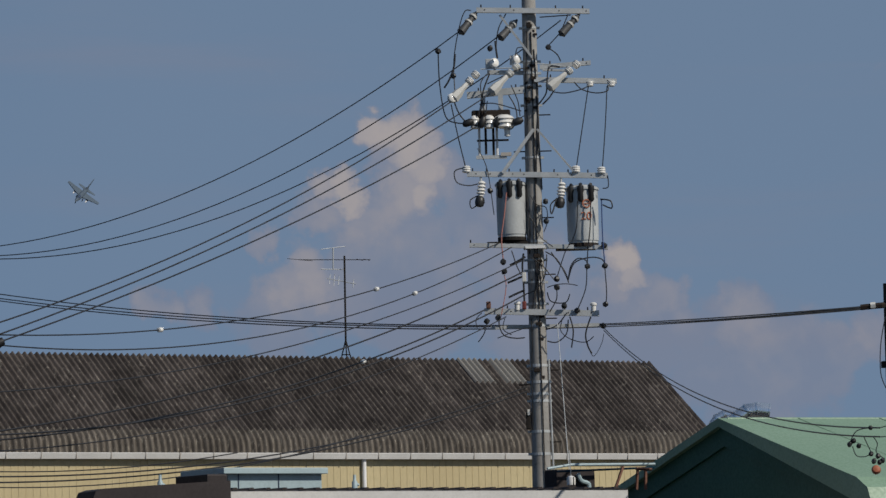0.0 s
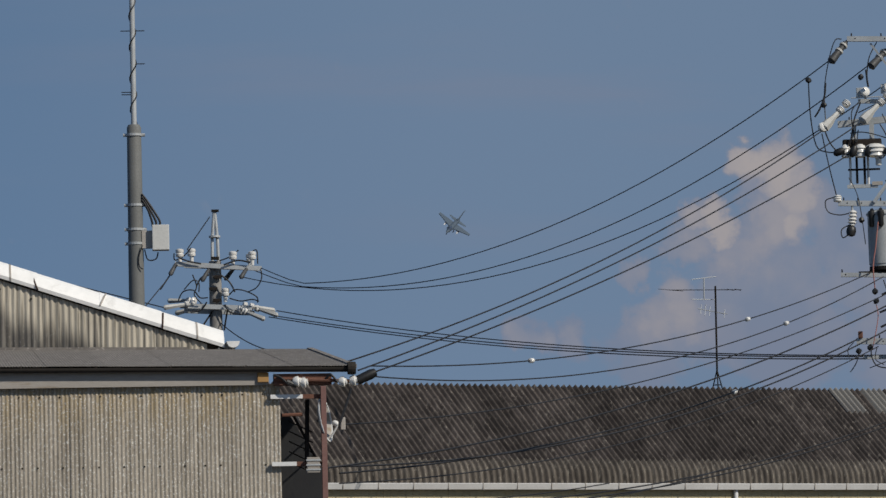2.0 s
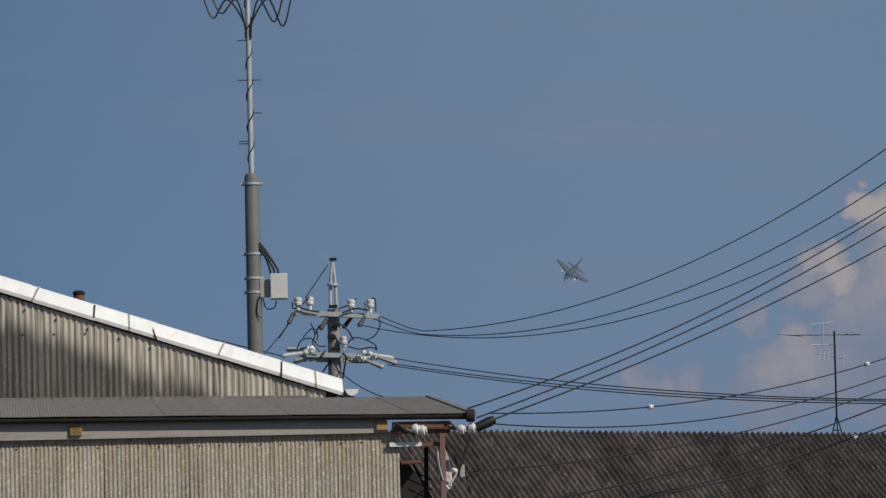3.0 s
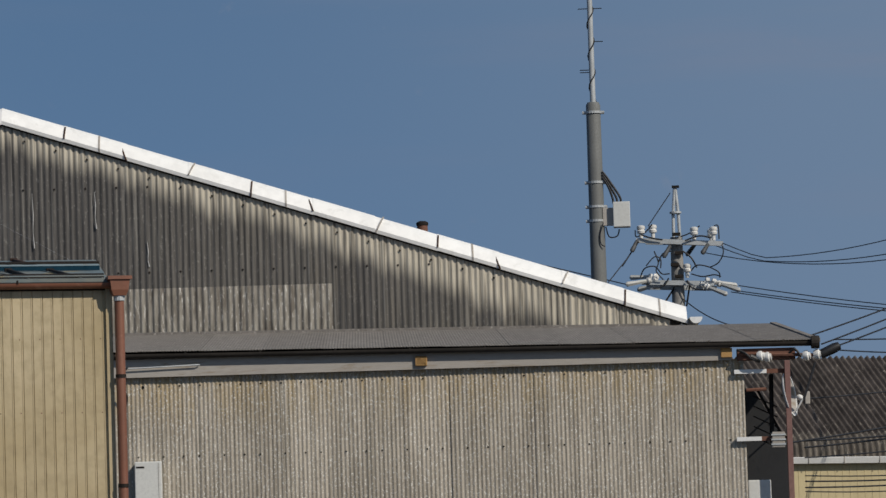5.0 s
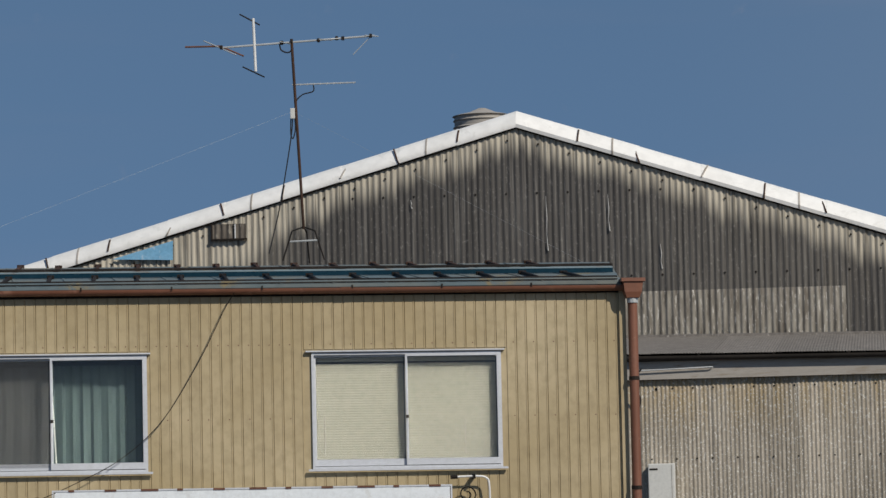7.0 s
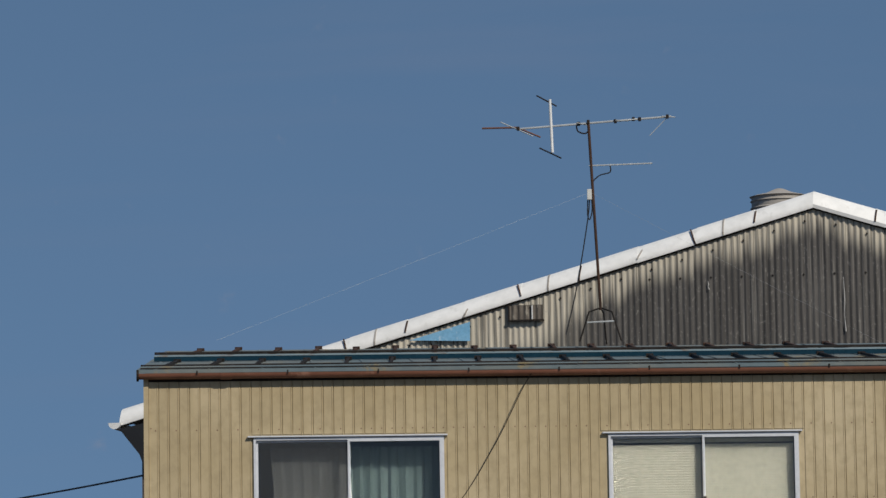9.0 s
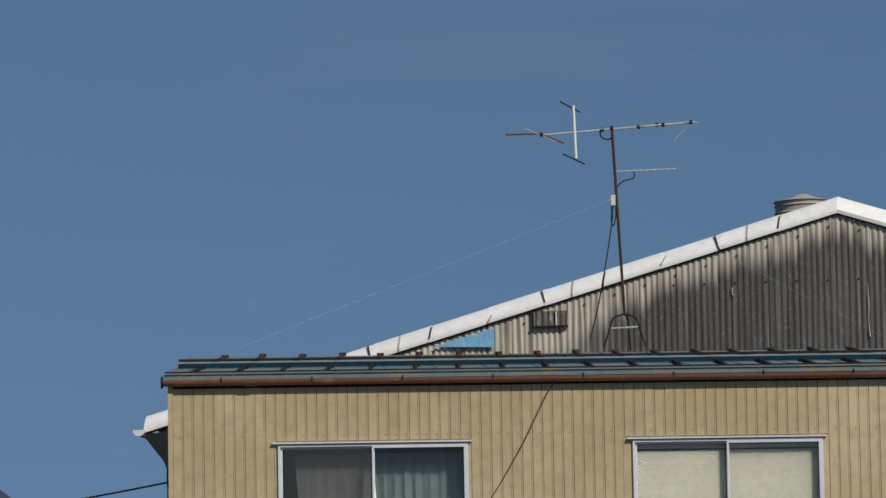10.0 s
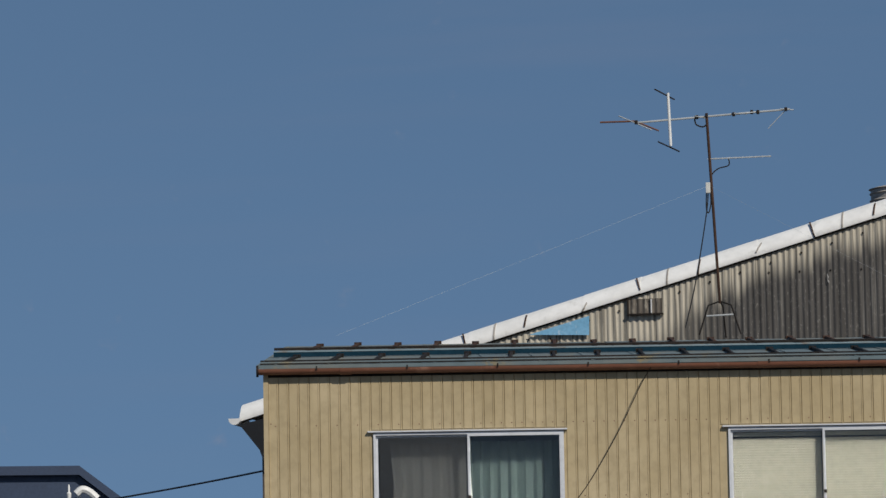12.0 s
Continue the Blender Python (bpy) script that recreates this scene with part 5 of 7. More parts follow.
def transformer(cx, z0, z1, r, marks):
    o = thing("pole_transformer", MP @ Matrix.Translation((cx, 0.0, z0)), "grey cylindrical pole transformer with black bushing covers", "transformer", "transformers on the pole")
    h = z1 - z0
    part("tank", lathe([(r * 0.93, 0.0), (r * 0.93, 0.04), (r * 0.975, 0.045), (r, h * 0.5), (r, h - 0.07)], seg=32), TANK, o, "", True)
    part("lid", lathe([(r, h - 0.07), (r + 0.02, h - 0.065), (r + 0.02, h - 0.03), (r * 0.9, h), (r * 0.4, h + 0.03), (0.01, h + 0.035)], seg=32), TANK, o, "", True)
    part("base_ring", lathe([(r * 0.7, -0.06), (r * 0.96, -0.06), (r * 0.96, 0.0), (r * 0.7, 0.0)], seg=28), STEELDARK, o)
    for a in (-0.62, -0.08, 0.46):
        x = r * 1.0 * math.sin(a * 1.3)
        y = -r * math.cos(a * 1.3) - 0.02
        b = part("bushing_cover", lathe([(0.02, 0.03), (0.055, 0.02), (0.06, -0.06), (0.045, -0.1), (0.05, -0.22), (0.03, -0.25)], pose(x, y, h - 0.03), 10), RUBBER, o, "", True)
        part("bushing", tube([(x * 0.8, y * 0.8, h - 0.02), (x, y, h + 0.02)], 0.03, 8), RUBBER, b)
    part("hanger", box(-0.05, 0.05, r - 0.02, r + 0.06, h * 0.35, h * 0.75), STEELDARK, o)
    if marks:
        figures = lettering_mesh("20", 0.19, ORANGE)
        mark = new("marking", figures)
        mark.parent = o
        mark.matrix_basis = pose(-0.03, -r - 0.012, h * 0.40, 90, 0, 10)
        ring = lathe([(0.055, -0.004), (0.075, -0.004), (0.075, 0.004), (0.055, 0.004), (0.055, -0.004)], pose(0.07, -r - 0.006, h * 0.68, 90, 0, 10), 20, None, False)
        box(0.03, 0.11, -r - 0.010, -r - 0.002, h * 0.68 - 0.008, h * 0.68 + 0.008, ring)
        part("marking", ring, ORANGE, o)
    return o


t0, t1 = (-0.389, 0, 8.696), (-0.364, 0, 9.643)
transformer(t0[0], t0[2], t1[2], 0.255, False)
t0, t1 = (0.819, 0, 8.557), (0.846, 0, 9.532)
transformer(t0[0], t0[2], t1[2], 0.27, True)

# oil switch hanging under the left arm
sw = (-0.662, -0.15, 10.700)
switch = thing("pole_switch", MP @ Matrix.Translation(sw), "white porcelain load switch hung on a steel frame", "switch", "")
part("body", box(-0.36, 0.30, -0.16, 0.16, 0.02, 0.16, bevel=0.03), STEELDARK, switch)
part("hanger", box(-0.20, -0.12, -0.03, 0.05, 0.1, 0.42), GALV, switch)
part("hanger", box(0.10, 0.18, -0.03, 0.05, 0.1, 0.42), GALV, switch)
for x, r in ((-0.31, 0.075), (-0.06, 0.09), (0.19, 0.165)):
    part("porcelain_bushing", lathe([(r * 0.5, -0.16), (r, -0.14), (r * 0.9, -0.09), (r * 1.08, -0.07), (r * 0.9, -0.02), (r * 1.08, 0.0), (r * 0.9, 0.04), (r * 0.5, 0.07)], pose(x, -0.13, 0), 16), PORCELAIN, switch, "white porcelain bushing", True)
for x in (-0.42, -0.18, 0.08, 0.42):
    part("cable_boot", lathe([(0.03, -0.10), (0.06, -0.06), (0.065, 0.04), (0.03, 0.10)], pose(x, -0.22, -0.06, 0, 70 if abs(x) > 0.3 else 20, 0), 10), RUBBER, switch, "", True)
for x, z in ((-0.24, -0.62), (0.0, -0.62), (0.06, -0.60), (-0.13, -0.58)):
    part("frame_leg", tube([(x, 0.02, 0.0), (x, 0.02, z)], 0.022, 6), WHITE if x in (-0.24, 0.06) else STEELDARK, switch)
part("frame_bar", box(-0.30, 0.22, 0.0, 0.05, -0.66, -0.60), GALV, switch)
part("frame_bar", box(-0.28, 0.26, 0.0, 0.05, -0.36, -0.33), STEELDARK, switch)
part("operating_lever", box(0.12, 0.30, -0.02, 0.04, -0.62, -0.56), FASCIA, switch)
part("arrester", lathe([(0.02, -0.16), (0.05, -0.15), (0.05, -0.05), (0.06, -0.04), (0.06, 0.0), (0.03, 0.02)], pose(0.24, -0.1, -0.14), 12), PORCELAIN, switch, "", True)

# leads looping round the pole
LEADS = (
    (WIRE, 0.014, [(-1.561, -0.35, 11.864), (-1.548, -0.3, 11.308), (-1.465, -0.3, 10.773), (-1.276, -0.3, 10.652), (-1.045, -0.35, 10.640)]),
    (WIRE, 0.016, [(-1.312, -0.45, 11.012), (-1.232, -0.4, 10.803), (-1.102, -0.35, 10.651), (-0.921, -0.35, 10.588)]),
    (WIRE, 0.013, [(-0.987, -0.2, 12.586), (-1.092, -0.3, 12.556), (-1.196, -0.3, 12.267), (-1.284, -0.3, 11.833), (-1.302, -0.3, 11.495), (-1.284, -0.4, 10.998)]),
    (WIRE, 0.013, [(-1.361, -0.45, 10.955), (-1.262, -0.35, 10.424), (-1.152, -0.25, 9.920)]),
    (WIRE, 0.022, [(-1.471, -0.36, 11.250), (-1.381, -0.36, 11.392), (-1.299, -0.34, 11.606), (-1.274, -0.32, 11.830)]),
    (WIRE, 0.013, [(-0.392, -0.1, 12.525), (-0.523, -0.2, 12.262), (-0.570, -0.2, 11.972), (-0.556, -0.2, 11.748)]),
    (WIRE, 0.022, [(-0.587, -0.22, 12.047), (-0.572, -0.22, 11.872), (-0.556, -0.22, 11.755)]),
    (WIRE, 0.013, [(0.667, -0.2, 12.471), (0.533, -0.3, 12.169), (0.394, -0.3, 12.009), (0.296, -0.3, 11.914)]),
    (WIRE, 0.013, [(0.314, -0.3, 11.894), (0.456, -0.25, 11.790), (0.520, -0.2, 11.669)]),
    (WIRE, 0.018, [(0.497, -0.3, 11.560), (0.324, -0.4, 11.552), (0.280, -0.4, 11.340), (0.254, -0.4, 11.100), (0.115, -0.35, 10.916)]),
    (WIRE, 0.013, [(0.740, -0.25, 11.298), (0.870, -0.3, 11.162), (1.109, -0.3, 11.097), (1.303, -0.25, 11.137), (1.306, -0.2, 11.240)]),
    (WIRE, 0.013, [(0.370, -0.3, 11.138), (0.581, -0.3, 11.112), (0.871, -0.3, 11.172), (0.999, -0.2, 11.248)]),
    (WIRE, 0.012, [(0.979, -0.18, 11.232), (0.864, -0.2, 10.574), (0.739, -0.2, 9.872)]),
    (WIRE, 0.012, [(1.296, -0.18, 11.223), (1.248, -0.2, 10.564), (1.180, -0.2, 9.850)]),
    (WIRE, 0.013, [(-1.201, -0.22, 9.885), (-1.337, -0.25, 9.828), (-1.303, -0.25, 9.644), (-1.113, -0.22, 9.584), (-0.949, -0.2, 9.610)]),
    (WIRE, 0.013, [(-0.958, -0.22, 9.251), (-1.065, -0.25, 9.193), (-1.081, -0.25, 9.329), (-0.955, -0.2, 9.407)]),
    (WIRE, 0.016, [(0.377, -0.25, 9.308), (0.279, -0.3, 9.209), (0.294, -0.3, 9.055), (0.387, -0.25, 9.327)]),
    (WIRE, 0.016, [(1.124, -0.3, 9.282), (1.295, -0.35, 9.243), (1.310, -0.35, 9.118), (1.160, -0.3, 9.185)]),
    (WIRE, 0.012, [(1.262, -0.2, 9.693), (1.266, -0.2, 9.500), (1.169, -0.2, 9.474)]),
    (WIREBROWN, 0.013, [(-0.463, -0.35, 9.437), (-0.511, -0.35, 9.053), (-0.569, -0.35, 8.669), (-0.551, -0.3, 8.308)]),
    (WIREBROWN, 0.010, [(-0.539, -0.3, 8.038), (-0.516, -0.3, 7.807), (-0.615, -0.3, 7.330)]),
    (WIREBLUE, 0.013, [(1.143, -0.3, 9.281), (1.144, -0.3, 8.627), (1.169, -0.3, 8.184)]),
    (WIRE, 0.012, [(1.167, -0.3, 8.107), (1.185, -0.3, 7.713), (1.170, -0.3, 7.521)]),
    (WIRE, 0.012, [(0.861, -0.3, 8.115), (0.832, -0.3, 7.770), (0.688, -0.3, 7.419)]),
    (WIRE, 0.013, [(0.960, -0.35, 9.253), (0.938, -0.35, 8.820), (0.890, -0.3, 8.441), (0.873, -0.3, 8.192)]),
    (WIRE, 0.011, [(0.740, -0.35, 9.259), (0.709, -0.35, 8.827), (0.626, -0.3, 8.593), (0.505, -0.3, 8.404), (0.360, -0.3, 7.995)]),
    (WIRE, 0.014, [(0.540, -0.25, 7.926), (0.594, -0.3, 8.161), (0.713, -0.3, 8.283), (0.846, -0.3, 8.250), (0.872, -0.3, 8.173)]),
    (WIRE, 0.014, [(0.540, -0.25, 7.926), (0.653, -0.3, 8.208), (0.933, -0.3, 8.296), (1.114, -0.3, 8.262), (1.169, -0.3, 8.184)]),
    (WIRE, 0.014, [(0.266, -0.22, 8.408), (0.358, -0.25, 8.268), (0.478, -0.25, 8.092), (0.540, -0.25, 7.926)]),
    (WIRE, 0.014, [(0.171, -0.2, 8.422), (0.359, -0.25, 8.287), (0.495, -0.25, 8.024), (0.548, -0.25, 7.878)]),
    (WIRE, 0.012, [(0.344, -0.28, 7.766), (0.330, -0.28, 7.594), (0.209, -0.26, 7.387)]),
    (WIRE, 0.012, [(-0.071, -0.2, 8.332), (0.116, -0.24, 8.179), (0.255, -0.28, 7.999), (0.329, -0.28, 7.901)]),
    (WIRE, 0.010, [(-0.100, -0.2, 9.056), (-0.008, -0.2, 8.909), (0.101, -0.2, 8.665), (0.298, -0.24, 8.501)]),
    (WIRE, 0.010, [(-0.062, -0.2, 9.392), (0.049, -0.2, 9.225), (0.201, -0.2, 9.173), (0.214, -0.2, 8.931), (0.151, -0.2, 8.760)]),
    (WIRE, 0.013, [(0.180, -0.2, 7.729), (0.243, -0.2, 7.573), (0.482, -0.25, 7.544), (0.562, -0.28, 7.683)]),
    (WIRE, 0.014, [(-0.634, -0.22, 7.375), (-0.648, -0.25, 7.190), (-0.567, -0.25, 7.015), (-0.377, -0.25, 6.962), (-0.223, -0.2, 6.971)]),
    (WIRE, 0.010, [(-0.549, -0.22, 7.315), (-0.583, -0.25, 7.121), (-0.442, -0.25, 7.022)]),
    (WIRE, 0.010, [(-1.023, -0.22, 7.155), (-1.038, -0.22, 7.299), (-0.940, -0.2, 7.413)]),
    (WIRE, 0.016, [(0.552, -0.22, 7.304), (0.602, -0.25, 7.061), (0.565, -0.25, 6.774)]),
    (WIRE, 0.018, [(0.906, -0.22, 7.294), (0.811, -0.25, 7.007), (0.843, -0.25, 6.795), (0.907, -0.25, 6.669)]),
    (WIRE, 0.010, [(0.427, -0.22, 7.288), (0.392, -0.25, 7.066), (0.560, -0.25, 6.918), (0.798, -0.25, 6.863), (0.944, -0.25, 6.955)]),
    (WIRE, 0.007, [(1.117, -0.22, 7.001), (1.074, -0.25, 6.827), (0.934, -0.25, 6.620), (0.843, -0.25, 6.795)]),
    (WIRE, 0.014, [(0.506, -0.22, 7.373), (0.328, -0.22, 7.166), (0.134, -0.2, 7.096)]),
    (WIRE, 0.012, [(-0.748, -0.3, 11.014), (-0.791, -0.35, 10.797), (-0.856, -0.3, 11.288), (-0.736, -0.2, 11.491)]),
    (WIRE, 0.018, [(-0.698, -0.2, 11.490), (-0.810, -0.3, 11.190), (-0.865, -0.35, 10.896), (-0.908, -0.35, 10.752)]),
    (WIRE, 0.014, [(-0.380, -0.3, 11.101), (-0.271, -0.3, 10.885), (-0.257, -0.3, 10.672), (-0.357, -0.3, 10.520), (-0.471, -0.3, 10.581)]),
    (WIRE, 0.011, [(-0.118, -0.2, 11.930), (-0.215, -0.25, 11.906), (-0.247, -0.2, 11.788)]),
    (WIRE, 0.010, [(-0.488, -0.35, 10.663), (-0.296, -0.3, 10.663), (-0.121, -0.25, 10.751)]),
    (WIRE, 0.010, [(-0.933, -0.25, 10.213), (-0.780, -0.22, 9.845), (-0.685, -0.2, 9.072)]),
    (WIRE, 0.026, [(-0.439, -0.22, 8.206), (-0.323, -0.2, 8.262), (-0.177, -0.18, 8.346)]),
    (WIRE, 0.024, [(-0.485, -0.22, 7.909), (-0.369, -0.2, 7.955), (-0.195, -0.18, 8.029)]),
    (WIRE, 0.024, [(-0.473, -0.22, 7.659), (-0.357, -0.2, 7.715), (-0.202, -0.18, 7.779)]),
    # upright black cable that also draws the shade down the shaft's left side
    (WIRE, 0.022, [(-0.204, -0.2, 8.403), (-0.229, -0.2, 8.192), (-0.217, -0.2, 7.903), (-0.210, -0.2, 7.470)]),
    (WIRE, 0.012, [(-0.404, -0.2, 8.457), (-0.324, -0.25, 8.191), (-0.252, -0.2, 8.039)]),
    (WIRE, 0.012, [(-0.884, -0.3, 10.960), (-0.691, -0.3, 10.974), (-0.481, -0.3, 10.929), (-0.176, -0.25, 10.830)]),
    (WIRE, 0.012, [(-0.741, -0.25, 11.311), (-0.419, -0.25, 11.457), (-0.128, -0.2, 11.571)]),
    (WIRE, 0.012, [(-0.337, -0.25, 11.280), (-0.229, -0.28, 11.002), (-0.198, -0.25, 10.743)]),
    (WIRE, 0.018, [(0.192, -0.3, 10.930), (0.310, -0.3, 11.042), (0.410, -0.3, 11.194)]),
    (GALV, 0.012, [(0.115, -0.2, 11.642), (0.355, -0.2, 11.616), (0.594, -0.2, 11.570)]),
    (GALV, 0.012, [(-0.851, -0.1, 11.585), (-0.465, -0.1, 11.593), (-0.128, -0.1, 11.574)]),
    (WIRE, 0.012, [(-0.184, -0.2, 7.710), (-0.010, -0.25, 7.778), (0.130, -0.25, 7.967), (0.174, -0.25, 8.177), (0.189, -0.2, 8.373)]),
    (WIRE, 0.010, [(0.183, -0.2, 7.815), (0.347, -0.25, 7.855), (0.538, -0.25, 7.859), (0.700, -0.25, 7.826)]),
    (WIRE, 0.010, [(-0.683, -0.2, 6.974), (-0.490, -0.2, 7.046), (-0.219, -0.2, 7.134)]),
    (WIRE, 0.012, [(-0.848, -0.2, 7.247), (-0.911, -0.2, 7.057), (-1.010, -0.2, 6.916)]),
    (WIRE, 0.014, [(0.522, -0.2, 7.258), (0.486, -0.2, 7.019), (0.320, -0.2, 6.880), (0.158, -0.2, 6.903)]),
)
for mat, r, pts in LEADS:
    part("lead", tube(smooth_path(pts, 5), 0.78 * r, 6), mat, pole, "", True)
joint_bm = bmesh.new()
rings(joint_bm, [[(s * math.cos(a), s * math.sin(a), z) for a in (i * math.pi / 3 for i in range(6))] for s, z in ((0.015, -0.055), (0.05, -0.02), (0.05, 0.02), (0.015, 0.055))])
knot = part("wire_connector", joint_bm, RUBBER, pole)
spots = ((-0.552, -0.3, 8.260), (-0.537, -0.3, 8.096), (0.872, -0.3, 8.144), (1.168, -0.3, 8.145), (0.349, -0.28, 7.948), (0.345, -0.28, 7.804), (1.159, -0.3, 7.493), (0.679, -0.25, 7.404), (0.461, -0.25, 7.487), (0.194, -0.2, 9.279), (0.195, -0.2, 8.941), (1.169, -0.25, 8.496), (-0.664, -0.24, 7.316), (-0.741, -0.2, 9.488), (-1.312, -0.34, 11.451), (-1.561, -0.35, 11.883), (-0.676, -0.3, 11.913), (0.315, -0.3, 11.904), (1.113, -0.1, 7.144), (-0.857, -0.2, 7.267))
for i, p in enumerate(spots):
    m = pose(*p, 20 * (i % 3), 35 * (i % 4), 50 * i)
    if i:
        again(knot, m)
    else:
        knot.matrix_basis = m


# ---- second pole behind the shed ----
MQ = pose(11.95, 97.27, 0, 0, 0, -7)
pole2 = thing("utility_pole", MQ, "concrete utility pole with a steel top and crowded insulators", "utility pole", "utility poles")
q0, q1, q2 = (0.024, 0, 9.493), (-0.018, 0, 10.997), (-0.032, 0, 12.079)
part("shaft", lathe([(0.19, 0), (0.13, q1[2])], pose(0, 0, 0), 20), CONCRETE, pole2, "", True)
part("steel_top", tube([(-0.06, 0, q1[2] - 0.2), (-0.05, 0, q1[2] + 0.5), (0.0, 0, q2[2])], 0.035, 8), GALV, pole2)
part("steel_top", tube([(0.08, 0, q1[2] - 0.2), (0.06, 0, q1[2] + 0.5), (0.01, 0, q2[2])], 0.035, 8), GALV, pole2)
part("cap_bracket", box(-0.06, 0.10, -0.06, 0.06, q2[2] - 0.02, q2[2] + 0.03, bevel=0.01), STEELDARK, pole2)
for pa, pb, yy in (((-0.852, 0, 10.942), (0.993, 0, 10.806), -0.2), ((-0.659, 0, 10.938), (0.789, 0, 10.859), 0.2), ((-0.773, 0, 10.043), (0.770, 0, 9.962), -0.2), ((-0.678, 0, 9.968), (0.828, 0, 9.888), 0.2)):
    part("crossarm", rings(bmesh.new(), [[(p[0], yy - 0.04, p[2] + 0.05), (p[0], yy - 0.04, p[2] - 0.05), (p[0], yy + 0.04, p[2] - 0.05), (p[0], yy + 0.04, p[2] + 0.05)] for p in (pa, pb)]), GALV, pole2)
for p in ((-0.749, -0.2, 11.163), (-0.498, 0.2, 11.209), (0.382, -0.2, 11.091), (0.792, -0.2, 11.083), (0.746, 0.2, 11.074), (0.209, -0.2, 10.307)):
    part("post_insulator", lathe([(0.04, -0.2), (0.045, -0.08), (0.08, -0.07), (0.09, -0.02), (0.07, 0.0), (0.09, 0.03), (0.085, 0.08), (0.04, 0.1)], pose(*p), 14), PORCELAIN, pole2, "white porcelain post insulator", True)
for pa, pb in (((-0.826, -0.2, 10.947), (-0.998, -0.5, 10.608)), ((0.678, -0.2, 10.818), (0.515, -0.5, 10.552)), ((-0.130, -0.2, 10.811), (-0.279, -0.4, 10.554)), ((0.402, 0.1, 10.852), (0.229, 0.3, 10.656))):
    part("strain_insulator", lathe([(0.02, 0), (0.04, 0.03), (0.052, 0.34), (0.02, 0.38)], aim(pa, pb), 10), COVER, pole2, "", True)
for pa, pb in (((-0.494, -0.2, 10.092), (-1.093, -0.6, 9.974)), ((-0.316, 0.2, 10.051), (-0.864, 0.4, 9.933)), ((-0.457, 0, 10.170), (-1.014, 0.2, 10.187)), ((0.503, -0.2, 9.950), (1.025, -0.5, 9.697)), ((0.772, 0.2, 10.028), (1.307, -0.2, 9.800)), ((0.627, 0, 10.050), (1.254, 0.2, 9.932))):
    pa, pb = Vector(pa), Vector(pb)
    for s in (0.0, 0.22):
        porcelain_disc(pa.lerp(pb, s), pb, 0.07, 0.05, pole2)
    L = (pb - pa).length * 0.72
    part("clamp_cover", lathe([(0.03, 0), (0.04, 0.01), (0.05, L * 0.5), (0.06, L * 0.92), (0.02, L)], aim(pa.lerp(pb, 0.3), pb), 6), SLEEVE, pole2, "grey plastic clamp cover", True)
for pts in ([(-0.481, -0.3, 10.688), (-0.401, -0.4, 10.435), (-0.453, -0.4, 10.255), (-0.313, -0.3, 10.080)], [(-0.792, -0.3, 10.150), (-0.692, -0.4, 10.321), (-0.475, -0.4, 10.352), (-0.334, -0.3, 10.201), (-0.166, -0.3, 10.198)], [(0.292, -0.3, 10.248), (0.414, -0.4, 10.346), (0.630, -0.4, 10.317), (0.868, -0.4, 10.191), (0.891, -0.3, 10.079)], [(0.967, -0.2, 10.812), (0.986, -0.3, 10.597), (0.873, -0.3, 10.393), (0.679, -0.3, 10.301)], [(-0.870, -0.2, 11.166), (-0.849, -0.2, 11.020), (-0.654, -0.2, 11.113), (-0.506, -0.2, 11.279)], [(0.091, -0.2, 10.988), (0.309, -0.2, 11.068), (0.505, -0.2, 11.210)], [(0.770, -0.2, 11.156), (0.891, -0.2, 11.202), (0.909, -0.2, 10.910)], [(-0.667, -0.4, 10.368), (-0.483, -0.4, 10.558), (-0.352, -0.4, 10.507), (-0.356, -0.4, 10.314)], [(0.291, -0.35, 10.172), (0.530, -0.4, 10.102), (0.771, -0.4, 10.133), (0.915, -0.3, 10.102)]):
    part("lead", tube(smooth_path(pts, 5), 0.014, 6), WIRE, pole2, "", True)
for pts in ([(-0.801, -0.3, 10.912), (-0.974, -0.35, 10.669), (-1.173, -0.3, 10.388)], [(-0.402, -0.3, 10.444), (-0.302, -0.3, 10.624), (-0.132, -0.3, 10.681)], [(0.121, -0.3, 10.675), (0.298, -0.3, 10.526), (0.414, -0.3, 10.306)], [(-0.192, -0.3, 10.102), (-0.316, -0.3, 9.935), (-0.533, -0.3, 9.891)], [(0.192, -0.3, 10.045), (0.309, -0.3, 9.874), (0.584, -0.3, 9.819)], [(-0.750, -0.3, 11.056), (-0.559, -0.3, 10.980), (-0.296, -0.3, 10.926)], [(0.185, -0.3, 10.892), (0.488, -0.3, 10.982), (0.740, -0.3, 10.929)]):
    part("lead", tube(smooth_path(pts, 5), 0.018, 6), WIRE, pole2, "", True)
for x, z in ((0.0, q1[2] - 0.1), (0.05, q1[2] - 0.35), (-0.05, q1[2] - 0.6), (0.03, q1[2] - 0.85), (0.0, q1[2] + 0.05)):
    part("pole_clamp", box(x - 0.09, x + 0.09, -0.21, -0.14, z - 0.035, z + 0.035, bevel=0.01), STEELDARK, pole2)
part("brace", tube([(-0.299, -0.1, 9.589), (-0.051, -0.1, 9.947)], 0.02, 5), STEELDARK, pole2)
part("brace", tube([(0.169, -0.1, 9.506), (0.251, -0.1, 9.964)], 0.02, 5), STEELDARK, pole2)
part("top_stay", tube([(-0.095, 0, 11.959), (-0.591, -0.2, 11.245)], 0.012, 5), WIRE, pole2)
for z in (q1[2] - 0.05, q1[2] + 0.25, q2[2] - 0.25):
    part("band", lathe([(0.10, -0.02), (0.125, -0.02), (0.125, 0.02), (0.10, 0.02)], pose(0, 0, z - 0.3), 14), GALV, pole2)

